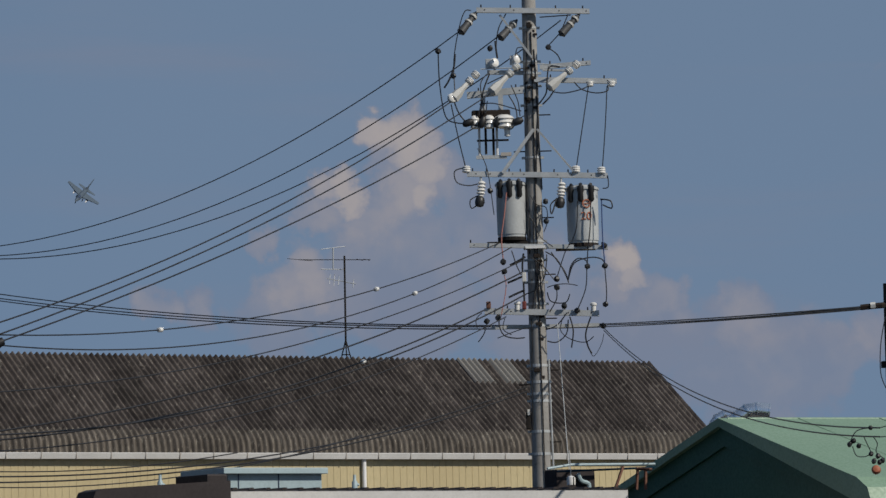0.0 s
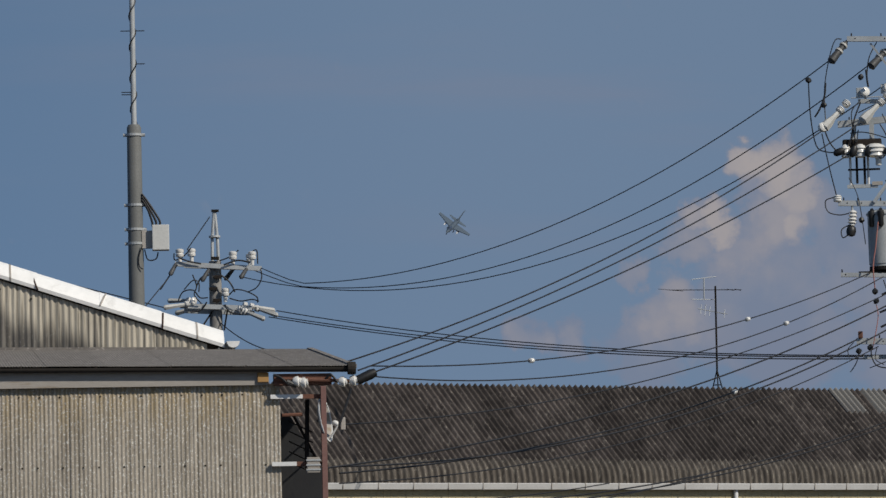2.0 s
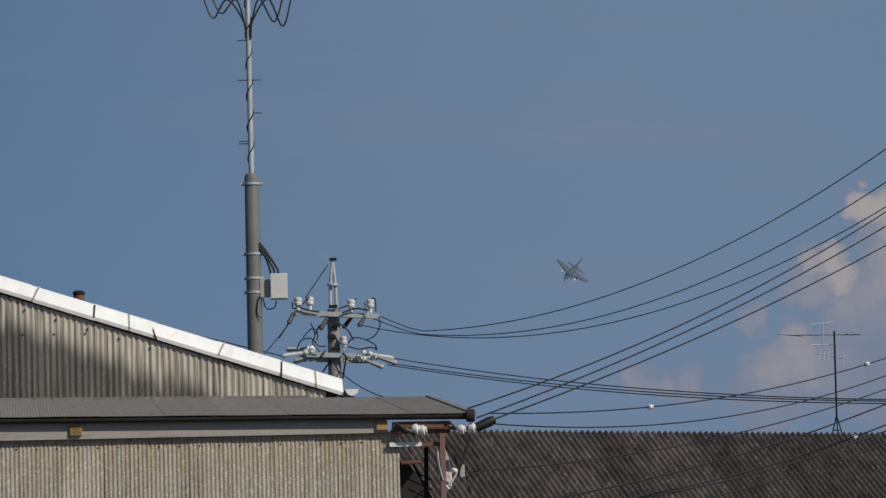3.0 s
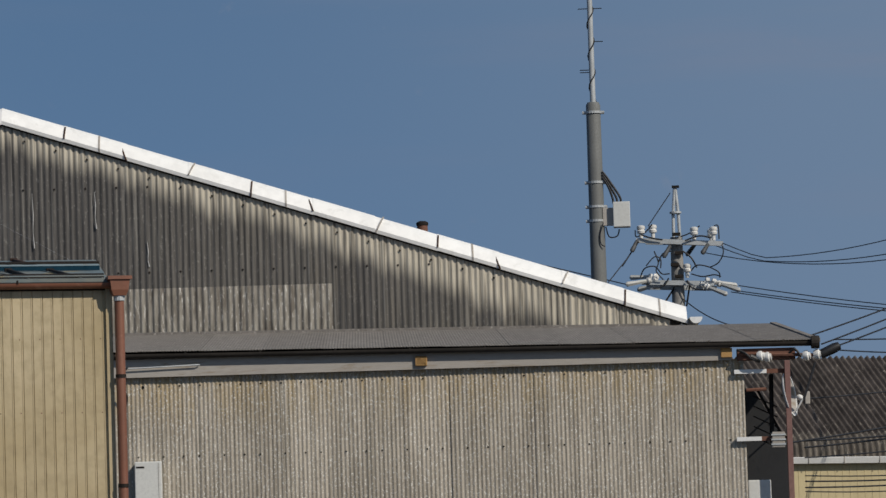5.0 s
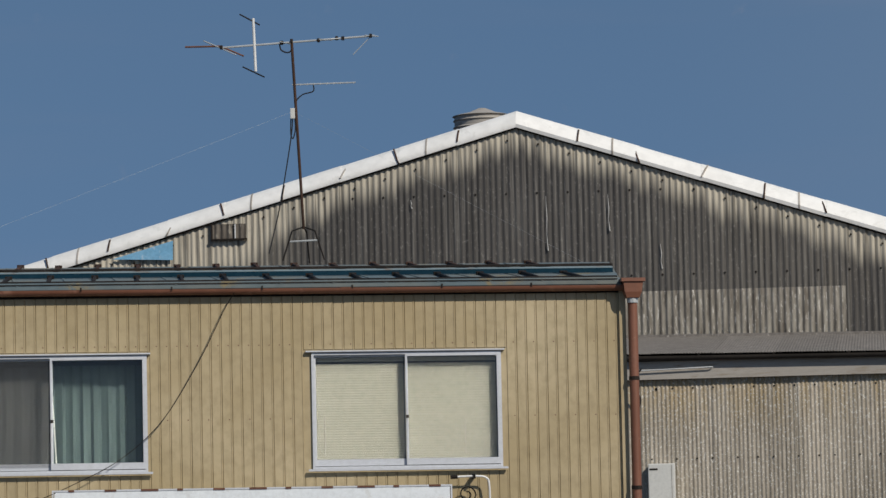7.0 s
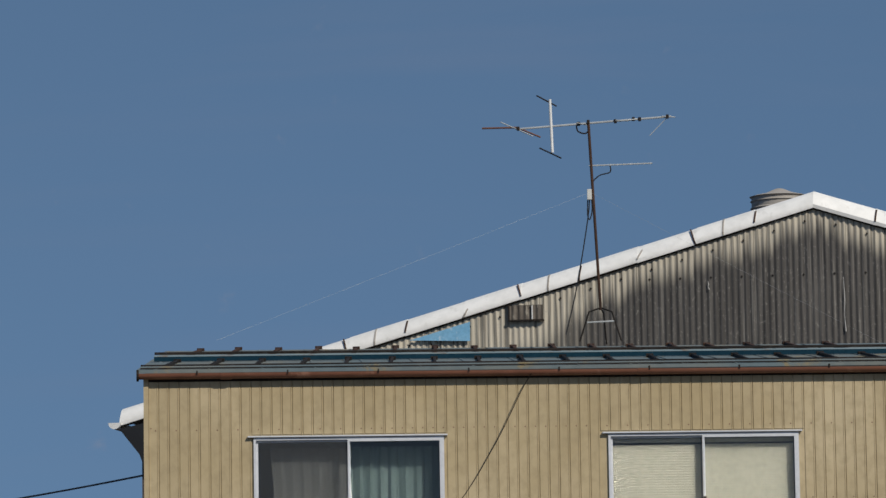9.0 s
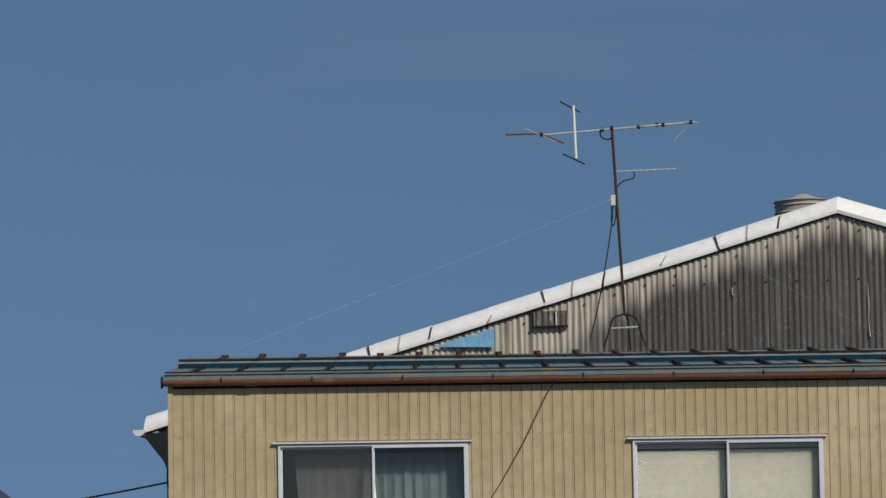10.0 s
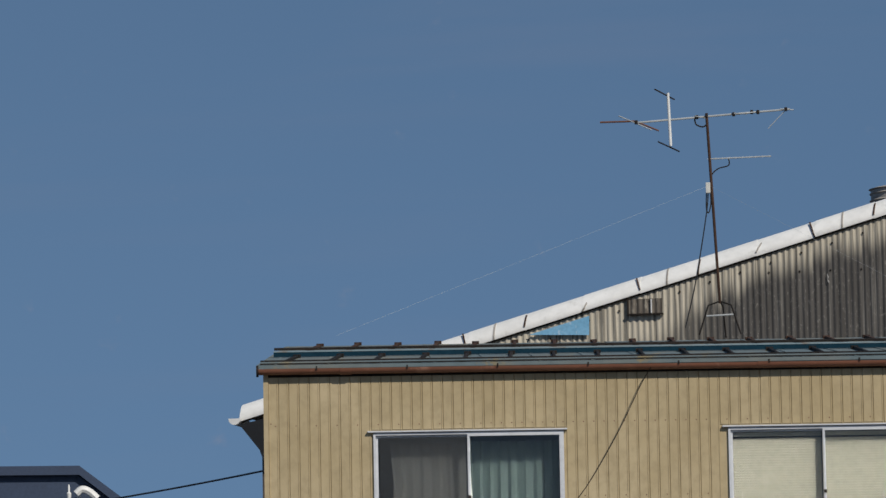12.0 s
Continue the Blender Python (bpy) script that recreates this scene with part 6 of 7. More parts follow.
# ---- radio mast ----
MM = pose(10.07, 95.47, 0, 0, 0, -6)
mast = thing("radio_mast", MM, "tall grey radio mast with a slim upper tube", "mast")
m0, m1 = (-0.007, 0, 9.936), (0.003, 0, 13.651)
part("lower_tube", lathe([(0.19, 0), (0.165, m0[2]), (0.15, m1[2]), (0.12, m1[2] + 0.06)], seg=24), CONCRETEDARK, mast, "", True)
part("upper_tube", lathe([(0.06, m1[2]), (0.055, m1[2] + 3.0), (0.05, m1[2] + 4.2)], seg=16), GALV, mast, "", True)
for p in ((0.000, 0, 13.496), (-0.015, 0, 12.016), (-0.001, 0, 11.504), (-0.007, 0, 11.207)):
    b = lathe([(0.15, -0.025), (0.175, -0.025), (0.175, 0.025), (0.15, 0.025)], pose(0, 0, p[2]), 18)
    tube([(-0.23, 0, p[2]), (0.23, 0, p[2])], 0.035, 6, b)
    part("clamp_band", b, GALV, mast)
spiral = [(0.072 * math.cos(t * 2.1), 0.072 * math.sin(t * 2.1), m1[2] + 0.05 + t * 0.22) for t in [i * 0.35 for i in range(52)]]
part("wrapped_cable", tube(spiral, 0.014, 5), WIRE, mast, "", True)
for z, s in ((m1[2] + 0.75, -1), (m1[2] + 1.35, 1), (m1[2] + 2.05, 1), (m1[2] + 2.05, -1), (m1[2] + 2.9, -1), (m1[2] + 0.7, -1)):
    part("step_bolt", tube([(s * 0.04, 0, z), (s * 0.25, 0, z)], 0.010, 5), STEELDARK, mast)
for i in range(4):
    s = -1 if i < 2 else 1
    k = 0.25 + 0.18 * (i % 2)
    part("antenna_lead", tube(smooth_path([(s * 0.05, -0.06, m1[2] + 2.92), (s * 0.08, -0.06, m1[2] + 3.27), (s * k, -0.06, m1[2] + 3.77), (s * (k + 0.3), -0.06, m1[2] + 3.47 - 0.1 * i), (s * (k + 0.5), -0.06, m1[2] + 3.82)], 6), 0.02, 6), WIRE, mast, "", True)
part("antenna_frame", tube([(-1.1, 0, m1[2] + 3.86), (1.1, 0, m1[2] + 3.86)], 0.04, 8), GALV, mast)
mb0, mb1 = (0.344, -0.1, 11.047), (0.697, -0.1, 11.576)
part("equipment_box", box(mb0[0], mb1[0], -0.25, 0.05, mb0[2], mb1[2], bevel=0.015), BOXWHITE, mast, "white equipment cabinet")
part("box_bracket", box(0.13, mb0[0], -0.12, 0.0, mb0[2] + 0.05, mb0[2] + 0.42), FASCIA, mast)
for i in range(3):
    part("jumper", tube(smooth_path([(0.14, -0.1, (0.143, 0, 12.240)[2] - 0.06 * i), (0.26, -0.1, (0.139, 0, 12.073)[2] - 0.08 * i), (0.34 + 0.08 * (2 - i), -0.1, mb1[2] + 0.1), (0.36 + 0.06 * (2 - i), -0.1, mb1[2] - 0.03)], 6), 0.026, 6), WIRE, mast, "", True)
part("drip_loop", tube(smooth_path([(0.180, -0.1, 11.074), (0.246, -0.1, 10.859), (0.412, -0.1, 10.868), (0.462, -0.1, 11.010)], 6), 0.014, 6), WIRE, mast, "", True)
part("drip_loop", tube(smooth_path([(0.134, -0.18, 11.150), (0.059, -0.18, 10.914), (0.067, -0.18, 10.713), (0.148, -0.18, 10.652)], 6), 0.012, 6), WIRE, mast, "", True)

# ---- overhead lines ----
def line(name, label, wires, r, mat=None, beads=(), group="overhead lines"):
    """Cables between two supports; beads: (wire, share along it) where a spool insulator sits."""
    o = thing(name, Matrix(), label, "power line", group)
    paths = [hang(*w, n=32) for w in wires]
    for pts in paths:
        part("cable", tube(pts, 0.95 * r, 5), mat or WIRE, o, "", True)
    for w, s in beads:
        pts = paths[w]
        k = min(int(s * 32), 31)
        c = pts[k].lerp(pts[k + 1], s * 32 - k)
        d = (pts[k + 1] - pts[k]).normalized()
        b = lathe([(0.010, -0.055), (0.034, -0.05), (0.036, -0.02), (0.018, 0.0), (0.036, 0.02), (0.034, 0.05), (0.010, 0.055)], aim(c, c + d), 10)
        part("spool_insulator", b, PORCELAIN, o, "white porcelain spool", True)
    return o


line("high_voltage_line", "black high-voltage conductor sagging between the two poles", [((19.812, 75.132, 12.233), (12.885, 96.947, 10.504), 1.089, 0.32)], 0.011)
line("high_voltage_line", "black high-voltage conductor sagging between the two poles", [((20.486, 75.054, 12.152), (12.764, 96.963, 10.550), 1.385, 0.216)], 0.011)
line("high_voltage_line", "black high-voltage conductor sagging between the two poles", [((21.489, 74.773, 12.373), (12.548, 97.193, 10.645), 1.645)], 0.011)
line("feeder_line", "three black feeder cables running from the pole to the annex", [((19.618, 75.079, 11.018), (8.760, 58.245, 5.901), 0.34), ((20.233, 74.916, 11.117), (8.912, 57.817, 5.780), 0.285), ((20.077, 75.165, 10.605), (9.071, 57.489, 5.732), 0.205)], 0.012)
line("telephone_line", "bundle of slack telephone cables between the poles", [((13.239, 97.102, 9.914), (22.112, 74.904, 7.187), 0.335), ((13.189, 97.108, 9.806), (22.112, 74.904, 7.168), 0.318), ((13.069, 97.125, 9.784), (22.111, 74.905, 7.139), 0.338)], 0.012)
line("telephone_line", "bundle of slack telephone cables between the poles", [((22.112, 74.904, 7.187), (15.053, 41.345, 4.848), 0.020), ((22.112, 74.904, 7.168), (15.053, 41.345, 4.838), 0.028), ((22.111, 74.905, 7.139), (15.053, 41.345, 4.827), 0.024)], 0.009)
line("service_line", "black low-voltage line with white spool insulators", [((20.365, 75.087, 8.589), (9.194, 58.583, 5.890), 0.442)], 0.010, None, ((0, 0.30), (0, 0.735)))
line("service_line", "black low-voltage line with white spool insulators", [((20.576, 75.030, 8.515), (9.138, 58.490, 5.754), 0.620)], 0.010, None, ((0, 0.235),))
line("service_line", "black low-voltage line falling across the warehouse roof", [((20.730, 74.987, 8.274), (8.647, 58.868, 5.147), 0.465)], 0.010)
line("service_line", "thick black low-voltage cable falling across the warehouse roof", [((20.751, 74.982, 8.089), (8.341, 59.417, 4.583), 0.430)], 0.014)
line("service_line", "thick black low-voltage cable falling across the warehouse roof", [((20.107, 75.157, 7.459), (9.168, 61.318, 4.646), 0.405)], 0.014, None, ((0, 0.28),))
line("service_line", "black low-voltage cable falling across the warehouse roof", [((20.790, 74.971, 7.710), (9.169, 61.318, 4.737), 0.557)], 0.014)
line("service_line", "black low-voltage cable falling across the warehouse roof", [((20.483, 75.159, 7.342), (9.166, 61.319, 4.509), 0.484)], 0.010)
line("service_line", "pair of slack cables leaving the pole low down", [((20.767, 74.977, 6.137), (9.161, 61.319, 4.191), 0.417), ((20.765, 74.978, 6.060), (9.159, 61.320, 4.108), 0.398)], 0.012)
line("service_line", "thin slack cables in front of the cream wall", [((16.235, 68.091, 5.006), (9.159, 61.320, 4.055), 0.253), ((13.975, 66.549, 4.702), (9.162, 61.319, 4.267), 0.106)], 0.009)
line("drop_line", "two black drop cables falling towards the green roof", [((22.101, 74.803, 7.112), (14.867, 41.200, 3.666), 0.432), ((22.100, 74.804, 7.073), (14.865, 41.200, 3.581), 0.440)], 0.0085)
line("drop_line", "single black cable slung low behind the house", [((-7.641, 45.361, 4.797), (-12.470, 52.540, 4.792), 0.036)], 0.011)
line("stay_wire", "thin steel stay wire running down beside the pole", [((21.238, 74.637, 7.182), (20.814, 72.574, 3.981), 0.0)], 0.007, GALV)
line("drop_line", "short dark cables falling away behind the shed", [((10.909, 96.988, 10.616), (10.255, 95.954, 9.881), 0.0), ((10.814, 96.999, 9.991), (8.499, 98.635, 10.770), -0.004), ((12.037, 97.157, 9.665), (12.500, 92.156, 8.663), 0.1)], 0.013)

# ---- ironwork and dish at the annex corner ----
MA = pose(0, 58, 0, 0, 0, -3)
rack = thing("steel_rack", MA, "rusty steel post and rails at the annex corner", "rack")
p0 = (8.421, -0.1, 5.560)
part("post", box(p0[0] - 0.034, p0[0] + 0.034, -0.14, -0.07, 0, p0[2], bevel=0.004), REDPOST, rack, "red-brown painted steel post")
for a, b in (((7.906, -0.05, 5.436), (8.164, -0.05, 5.431)), ((7.909, -0.05, 4.585), (8.073, -0.05, 4.582))):
    part("rail", box(a[0] - 0.15, b[0], -0.06, -0.01, a[2] - 0.026, a[2] + 0.026), WHITE, rack)
    part("rail", box(b[0], p0[0] + 0.03, -0.058, -0.012, a[2] - 0.028, a[2] + 0.026), RUST, rack)
c0, c1 = (7.801, 0, 5.677), (8.532, 0, 5.608)
part("top_beam", box(c0[0], c1[0], -0.10, 0.06, c1[2] - 0.03, c0[2] + 0.045, bevel=0.006), RUST, rack, "rusty angle beam")
part("brace", tube([(8.060, 0.3, 5.241), (8.364, 0.3, 4.639)], 0.018, 6), STEELDARK, rack)
part("brace", tube([(8.243, 0.2, 5.411), (8.223, 0.2, 4.536)], 0.028, 6), STEELDARK, rack)
part("rail", tube([(7.913, 0.1, 5.209), (8.172, 0.1, 5.219)], 0.022, 6), RUST, rack)
for i in range(5):
    part("lattice", tube([(8.008, 0.3, 5.170)[:1] + (0.3, 5.15 - 0.13 * i)] + [(8.313, 0.3, 4.913)[:1] + (0.3, 5.0 - 0.13 * i)], 0.009, 5), STEELDARK, rack)
panel = thing("dark_screen", MA, "sloping sheet screen behind the steel rack, its shade put in as near-black", "screen")
# the sheet stands in shade; that shade is given by its near-black colour
part("sheet", prism([(7.938, 1.6, 5.363)[::2], (8.157, 1.6, 5.271)[::2], (8.582, 1.6, 4.499)[::2], (8.579, 1.6, 3.737)[::2], (7.903, 1.6, 3.750)[::2]], 1.6, 1.66), RUBBER, panel)
part("stand", box(7.75, 7.83, 1.57, 1.6, 0.0, 4.6), STEELDARK, panel)
reel = thing("cable_bracket", MA, "small grey cable bracket bolted to the rail", "bracket")
r0, r1 = (8.196, -0.09, 4.464), (8.358, -0.09, 4.661)
part("body", box(r0[0], r1[0], -0.14, -0.06, r0[2], r1[2], bevel=0.01), FASCIA, reel)
for k in range(3):
    part("rib", box(r0[0] - 0.01, r1[0] + 0.01, -0.15, -0.138, r0[2] + 0.03 + 0.06 * k, r0[2] + 0.05 + 0.06 * k), GALV, reel)
dish = thing("satellite_dish", MA, "white-rimmed satellite dish on the red-brown post", "dish")
dc = Vector((8.379, 0.1, 5.136))
axis = Vector((0.93, -0.33, 0.16)).normalized()
bowl = [(0.01, 0.0), (0.10, 0.012), (0.20, 0.045), (0.275, 0.085), (0.285, 0.092), (0.27, 0.078), (0.19, 0.035), (0.01, -0.012)]
part("reflector", lathe(bowl, aim(dc, dc + axis), 28), FASCIA, dish, "grey dish reflector", True)
part("rim", lathe([(0.268, 0.078), (0.285, 0.078), (0.292, 0.094), (0.27, 0.094), (0.268, 0.078)], aim(dc, dc + axis), 28, None, False), WHITE, dish, "white dish rim", True)
lnb = Vector((8.613, 0, 5.076))
foot = dc - Vector((0, 0, 0.26)) + axis * 0.06
part("feed_arm", tube(smooth_path([foot, foot.lerp(lnb, 0.5) - Vector((0, 0, 0.05)), lnb]), 0.013, 6), WHITE, dish, "", True)
part("feed_horn", lathe([(0.02, 0), (0.035, 0.02), (0.035, 0.06), (0.02, 0.08)], aim(lnb, dc + axis * 0.1), 12), WHITE, dish, "", True)
part("feed_body", box(lnb.x + 0.03, lnb.x + 0.09, -0.04, 0.02, lnb.z - 0.07, lnb.z + 0.09, bevel=0.01), FASCIA, dish)
part("mount", tube([dc - axis * 0.01, (p0[0], -0.08, dc.z)], 0.02, 6), STEELDARK, dish)
ends = thing("service_bracket", MA, "row of white service insulators under the annex eave", "insulators")
for p in ((8.174, -0.15, 5.603), (8.088, -0.15, 5.619), (8.668, -0.15, 5.609), (8.805, -0.15, 5.621)):
    part("insulator", lathe([(0.02, -0.05), (0.05, -0.045), (0.068, -0.01), (0.068, 0.02), (0.045, 0.03), (0.045, 0.05), (0.02, 0.055)], aim(p, Vector(p) + Vector((1, -0.25, 0.08))), 14), PORCELAIN, ends, "white porcelain insulator", True)
e0, e1 = (8.841, -0.15, 5.614), (9.088, -0.15, 5.724)
part("line_boot", lathe([(0.03, 0), (0.06, 0.02), (0.065, 0.2), (0.05, 0.27), (0.02, 0.28)], aim(e0, e1), 12), RUBBER, ends, "black rubber line boot", True)
part("bar", tube([(7.819, -0.12, 5.654), (8.819, -0.15, 5.614)], 0.022, 6), RUST, ends)
for pts in ([(7.790, -0.14, 5.710), (7.888, -0.16, 5.664), (7.999, -0.18, 5.575), (8.158, -0.16, 5.603)], [(8.448, -0.14, 5.642), (8.517, -0.18, 5.695), (8.601, -0.18, 5.594)], [(8.773, -0.16, 5.521), (8.684, -0.2, 5.269), (8.603, -0.25, 5.054)]):
    part("lead", tube(smooth_path(pts), 0.016, 6), WIRE, ends, "", True)
part("lead_cover", tube([(7.958, -0.16, 5.620), (8.086, -0.16, 5.561)], 0.035, 8), RUBBER, ends)
unit = thing("outdoor_unit", MA, "white boxed outdoor unit on the far side of the annex", "air conditioner")
u0, u1 = (7.901, 0.3, 3.757), (8.192, 0.3, 4.077)
part("casing", box(u0[0], u1[0], 0.2, 0.5, u0[2] - 0.3, u1[2], bevel=0.015), BOXWHITE, unit)
part("stand", box(u0[0] + 0.03, u1[0] - 0.03, 0.25, 0.45, 0, u0[2] - 0.3), STEELDARK, unit)

# ---- low roofs in front of the warehouse ----
MF = pose(14.5, 56, 0, 0, 0, 18)
low = thing("low_shed", MF, "low shed with a white fascia under dark corrugated roofing", "shed")
f0, f1 = (-3.246, 0, 3.711), (2.659, 0, 3.699)
part("fascia", box(f0[0], f1[0], -0.03, 0.0, f0[2] - 0.2, f0[2] - 0.005), GUTGREY, low, "white fascia board")
part("body", box(f0[0] + 0.05, f1[0] - 0.05, 0.02, 2.0, 0, f0[2] - 0.05), FASCIA, low)
tip = part("roof_corrugation", rings(bmesh.new(), [[(-0.05, y, 0.0), (-0.02, y, 0.03), (0.02, y, 0.03), (0.05, y, 0.0)] for y in (-0.05, 2.0)]), ROOFBLACK, low)
tip.matrix_basis = pose(f0[0] + 0.08, 0, f0[2] - 0.005)
i = 1
while f0[0] + 0.08 + 0.235 * i < f1[0]:
    again(tip, pose(f0[0] + 0.08 + 0.235 * i, 0, f0[2] - 0.005))
    i += 1
part("roof_sheet", box(f0[0], f1[0], -0.04, 2.0, f0[2] - 0.012, f0[2] - 0.002), ROOFBLACK, low)
awn = thing("dark_canopy", MF, "dark brown barrel-edged canopy roof", "canopy")
g0, g1, g2, g3 = (-5.275, -0.3, 3.621), (-5.136, -0.3, 3.715), (-3.494, -0.3, 3.808), (-3.402, -0.3, 3.698)
part("roof", prism([(g0[0], g0[2] - 0.25), (g0[0], g0[2]), (g0[0] + 0.03, g1[2] - 0.03), (g1[0], g1[2]), (g2[0], g2[2]), (g3[0], g2[2] + 0.0), (g3[0], g3[2] - 0.4)], -0.35, 0.1), ROOFBLACK, awn)
part("post", box(g0[0] + 0.1, g0[0] + 0.2, -0.05, 0.05, 0, g0[2] - 0.25), STEELDARK, awn)
part("post", box(g3[0] - 0.2, g3[0] - 0.1, -0.05, 0.05, 0, g0[2] - 0.25), STEELDARK, awn)
part("end_cap", box((-3.528, 0, 3.835)[0], (-3.243, 0, 3.835)[0], 0.0, 0.8, g2[2] - 0.05, (-3.337, 0, 3.904)[2], bevel=0.02), ROOFBLACK, awn)
duct = thing("roof_unit", MF, "pale blue sheet-metal unit with a flat overhanging lid", "roof unit")
d0, d1 = (-2.888, 0.6, 3.737), (-1.551, 0.6, 3.932)
part("body", box(d0[0], d1[0], 0.6, 1.5, d0[2] - 0.2, d1[2]), PALEBLUE, duct)
part("lid", box(d0[0] - 0.12, d1[0] + 0.04, 0.5, 1.6, d1[2], d1[2] + 0.075, bevel=0.008), PALEBLUE, duct)
for s in (0.1, 0.53):
    part("seam", box(d0[0] + (d1[0] - d0[0]) * s, d0[0] + (d1[0] - d0[0]) * s + 0.012, 0.59, 0.6, d0[2] - 0.2, d1[2]), NAVY, duct)
for k, p in enumerate(((-4.014, 0.3, 3.781), (-1.250, 0.3, 3.777))):
    v = thing("roof_vent", MF @ Matrix.Translation(p), "small blue vent cap standing on the roof", "vent", "small blue vents")
    part("pipe", lathe([(0.035, -0.12), (0.035, 0.04), (0.02, 0.06), (0.018, 0.13)], seg=12), PALEBLUE, v, "", True)
    part("spout", tube([(0, 0, 0.02), (0.05, -0.02, 0.0)], 0.018, 8), PALEBLUE, v)
rackb = thing("pipe_gantry", MF, "pale blue pipe gantry with rusty struts above the low roof", "gantry")
part("pipe", tube([(2.112, 1, 4.016), (2.485, 1, 4.068), (3.816, 1, 4.077)], 0.018, 8), PALEBLUE, rackb)
part("pipe", tube([(2.328, 1.1, 3.984), (3.884, 1.1, 4.037)], 0.014, 6), BARBLUE, rackb)
for a, b in (((3.308, 1, 4.046), (3.171, 1, 3.742)), ((3.584, 1.1, 4.022), (3.829, 1.1, 4.014)), ((3.611, 1.1, 4.014), (3.583, 1.1, 3.746)), ((3.738, 1.1, 4.014), (3.728, 1.1, 3.746))):
    part("strut", tube([a, b], 0.022, 5), RUST, rackb)
h0, h1 = (2.387, 1.2, 3.753), (2.994, 1.2, 4.019)
part("dark_hood", box(h0[0], h1[0], 1.2, 1.5, h0[2] - 0.1, h1[2], bevel=0.02), ROOFBLACK, rackb)
part("elbow_pipe", tube(smooth_path([(2.689, 1.15, 3.957), (2.740, 1.15, 3.868), (2.846, 1.15, 3.831), (2.862, 1.15, 3.765)]), 0.03, 8), PALEBLUE, rackb, "", True)
spool = thing("guy_insulator", MF @ Matrix.Translation((2.411, 0.9, 3.850)), "white porcelain guy insulator on a stay wire", "insulator")
part("body", lathe([(0.02, -0.07), (0.055, -0.05), (0.06, 0.0), (0.055, 0.05), (0.02, 0.07)], seg=14), PORCELAIN, spool, "", True)
part("slot", box(-0.006, 0.006, -0.064, -0.05, -0.05, 0.05), STEELDARK, spool)
part("wire", tube([(0, 0, 0.06), (-0.02, 0, 0.4)], 0.006, 5), GALV, spool)

# ---- green-roofed building ----
A0 = Vector((18.401, 57.109, 4.609))
vdir = Vector((A0.x, A0.y, 0)).normalized()
rdir = Vector((vdir.y, -vdir.x, 0))
b = radians(30)
dvec = rdir * math.cos(b) + vdir * math.sin(b)
evec = rdir * math.sin(b) - vdir * math.cos(b)
MG = Matrix((( evec.x, dvec.x, 0, A0.x), (evec.y, dvec.y, 0, A0.y), (0, 0, 1, 0), (0, 0, 0, 1)))
green = thing("green_building", MG, "building with a pale green metal roof and dark green gable", "building")
ZA = A0.z
outline = [(-4.5, ZA - 4.5 * 0.275), (0, ZA), (3.35, ZA - 3.35 * 0.275), (3.6, ZA - 1.06), (3.72, ZA - 1.32), (3.72, ZA - 1.9), (3.35, ZA - 1.9), (3.3, ZA - 1.25), (0, ZA - 0.36), (-4.5, ZA - 4.5 * 0.275 - 0.36)]
part("gable_trim", prism(outline, 0.06, 0.10), GREENDARK, green, "dark green gable trim")
part("gable_wall", prism([(-4.4, 0), (-4.4, ZA - 4.4 * 0.275 - 0.2), (0, ZA - 0.2), (3.4, ZA - 1.15), (3.4, 0)], 0.1, 0.3), GREENDARK, green)
part("roof", prism([(0, ZA + 0.01), (3.37, ZA - 3.35 * 0.275 + 0.01), (3.62, ZA - 1.05), (3.74, ZA - 1.31), (3.74, ZA - 1.4), (3.3, ZA - 1.2), (0, ZA - 0.1)], -0.02, 12), GREENROOF, green, "pale green sheet metal roof")
part("roof", prism([(0, ZA + 0.01), (-4.5, ZA - 4.5 * 0.275 + 0.01), (-4.5, ZA - 4.5 * 0.275 - 0.1), (0, ZA - 0.1)], -0.02, 12), GREENROOF, green, "pale green sheet metal roof")
sm = part("roof_seam", box(-0.02, 3.35, -0.015, 0.015, 0.0, 0.007), GREENROOF, green)
sm.matrix_basis = pose(0, 1.2, ZA + 0.01, 0, math.degrees(math.atan(0.275)), 0)
for i in range(1, 9):
    again(sm, pose(0, 1.2 + 1.25 * i, ZA + 0.01, 0, math.degrees(math.atan(0.275)), 0))
part("ridge_cap", tube([(0, 0.12, ZA - 0.01), (0, 12, ZA - 0.01)], 0.03, 8), GREENROOF, green)
for pts, r in (([(22.847, 70.385, 5.207), (22.979, 70.342, 5.303), (23.146, 70.287, 5.416), (23.284, 70.241, 5.430), (23.464, 70.182, 5.397)], 0.135), ([(23.064, 71.891, 5.287), (23.138, 71.867, 5.396), (23.245, 71.833, 5.449), (23.403, 71.781, 5.444)], 0.085)):
    base = Vector((pts[0][0], pts[0][1], 0))
    v = thing("steel_ventilator", Matrix.Translation(base), "shiny stainless steel duct elbow behind the green roof", "ventilator", "steel ventilators")
    run = [Vector(p) - base for p in pts]
    part("duct", tube(run, r, 20), CHROME, v, "", True)
    for i in range(1, len(run)):
        d = (run[i] - run[i - 1]).normalized()
        part("hoop", lathe([(r * 0.9, -0.012), (r * 1.08, -0.012), (r * 1.08, 0.012), (r * 0.9, 0.012)], aim(run[i], run[i] + d), 20), CHROME, v)
    part("riser", lathe([(r * 0.9, 0), (r * 0.9, run[0].z + r * 0.4)], seg=16), GALV, v, "", True)

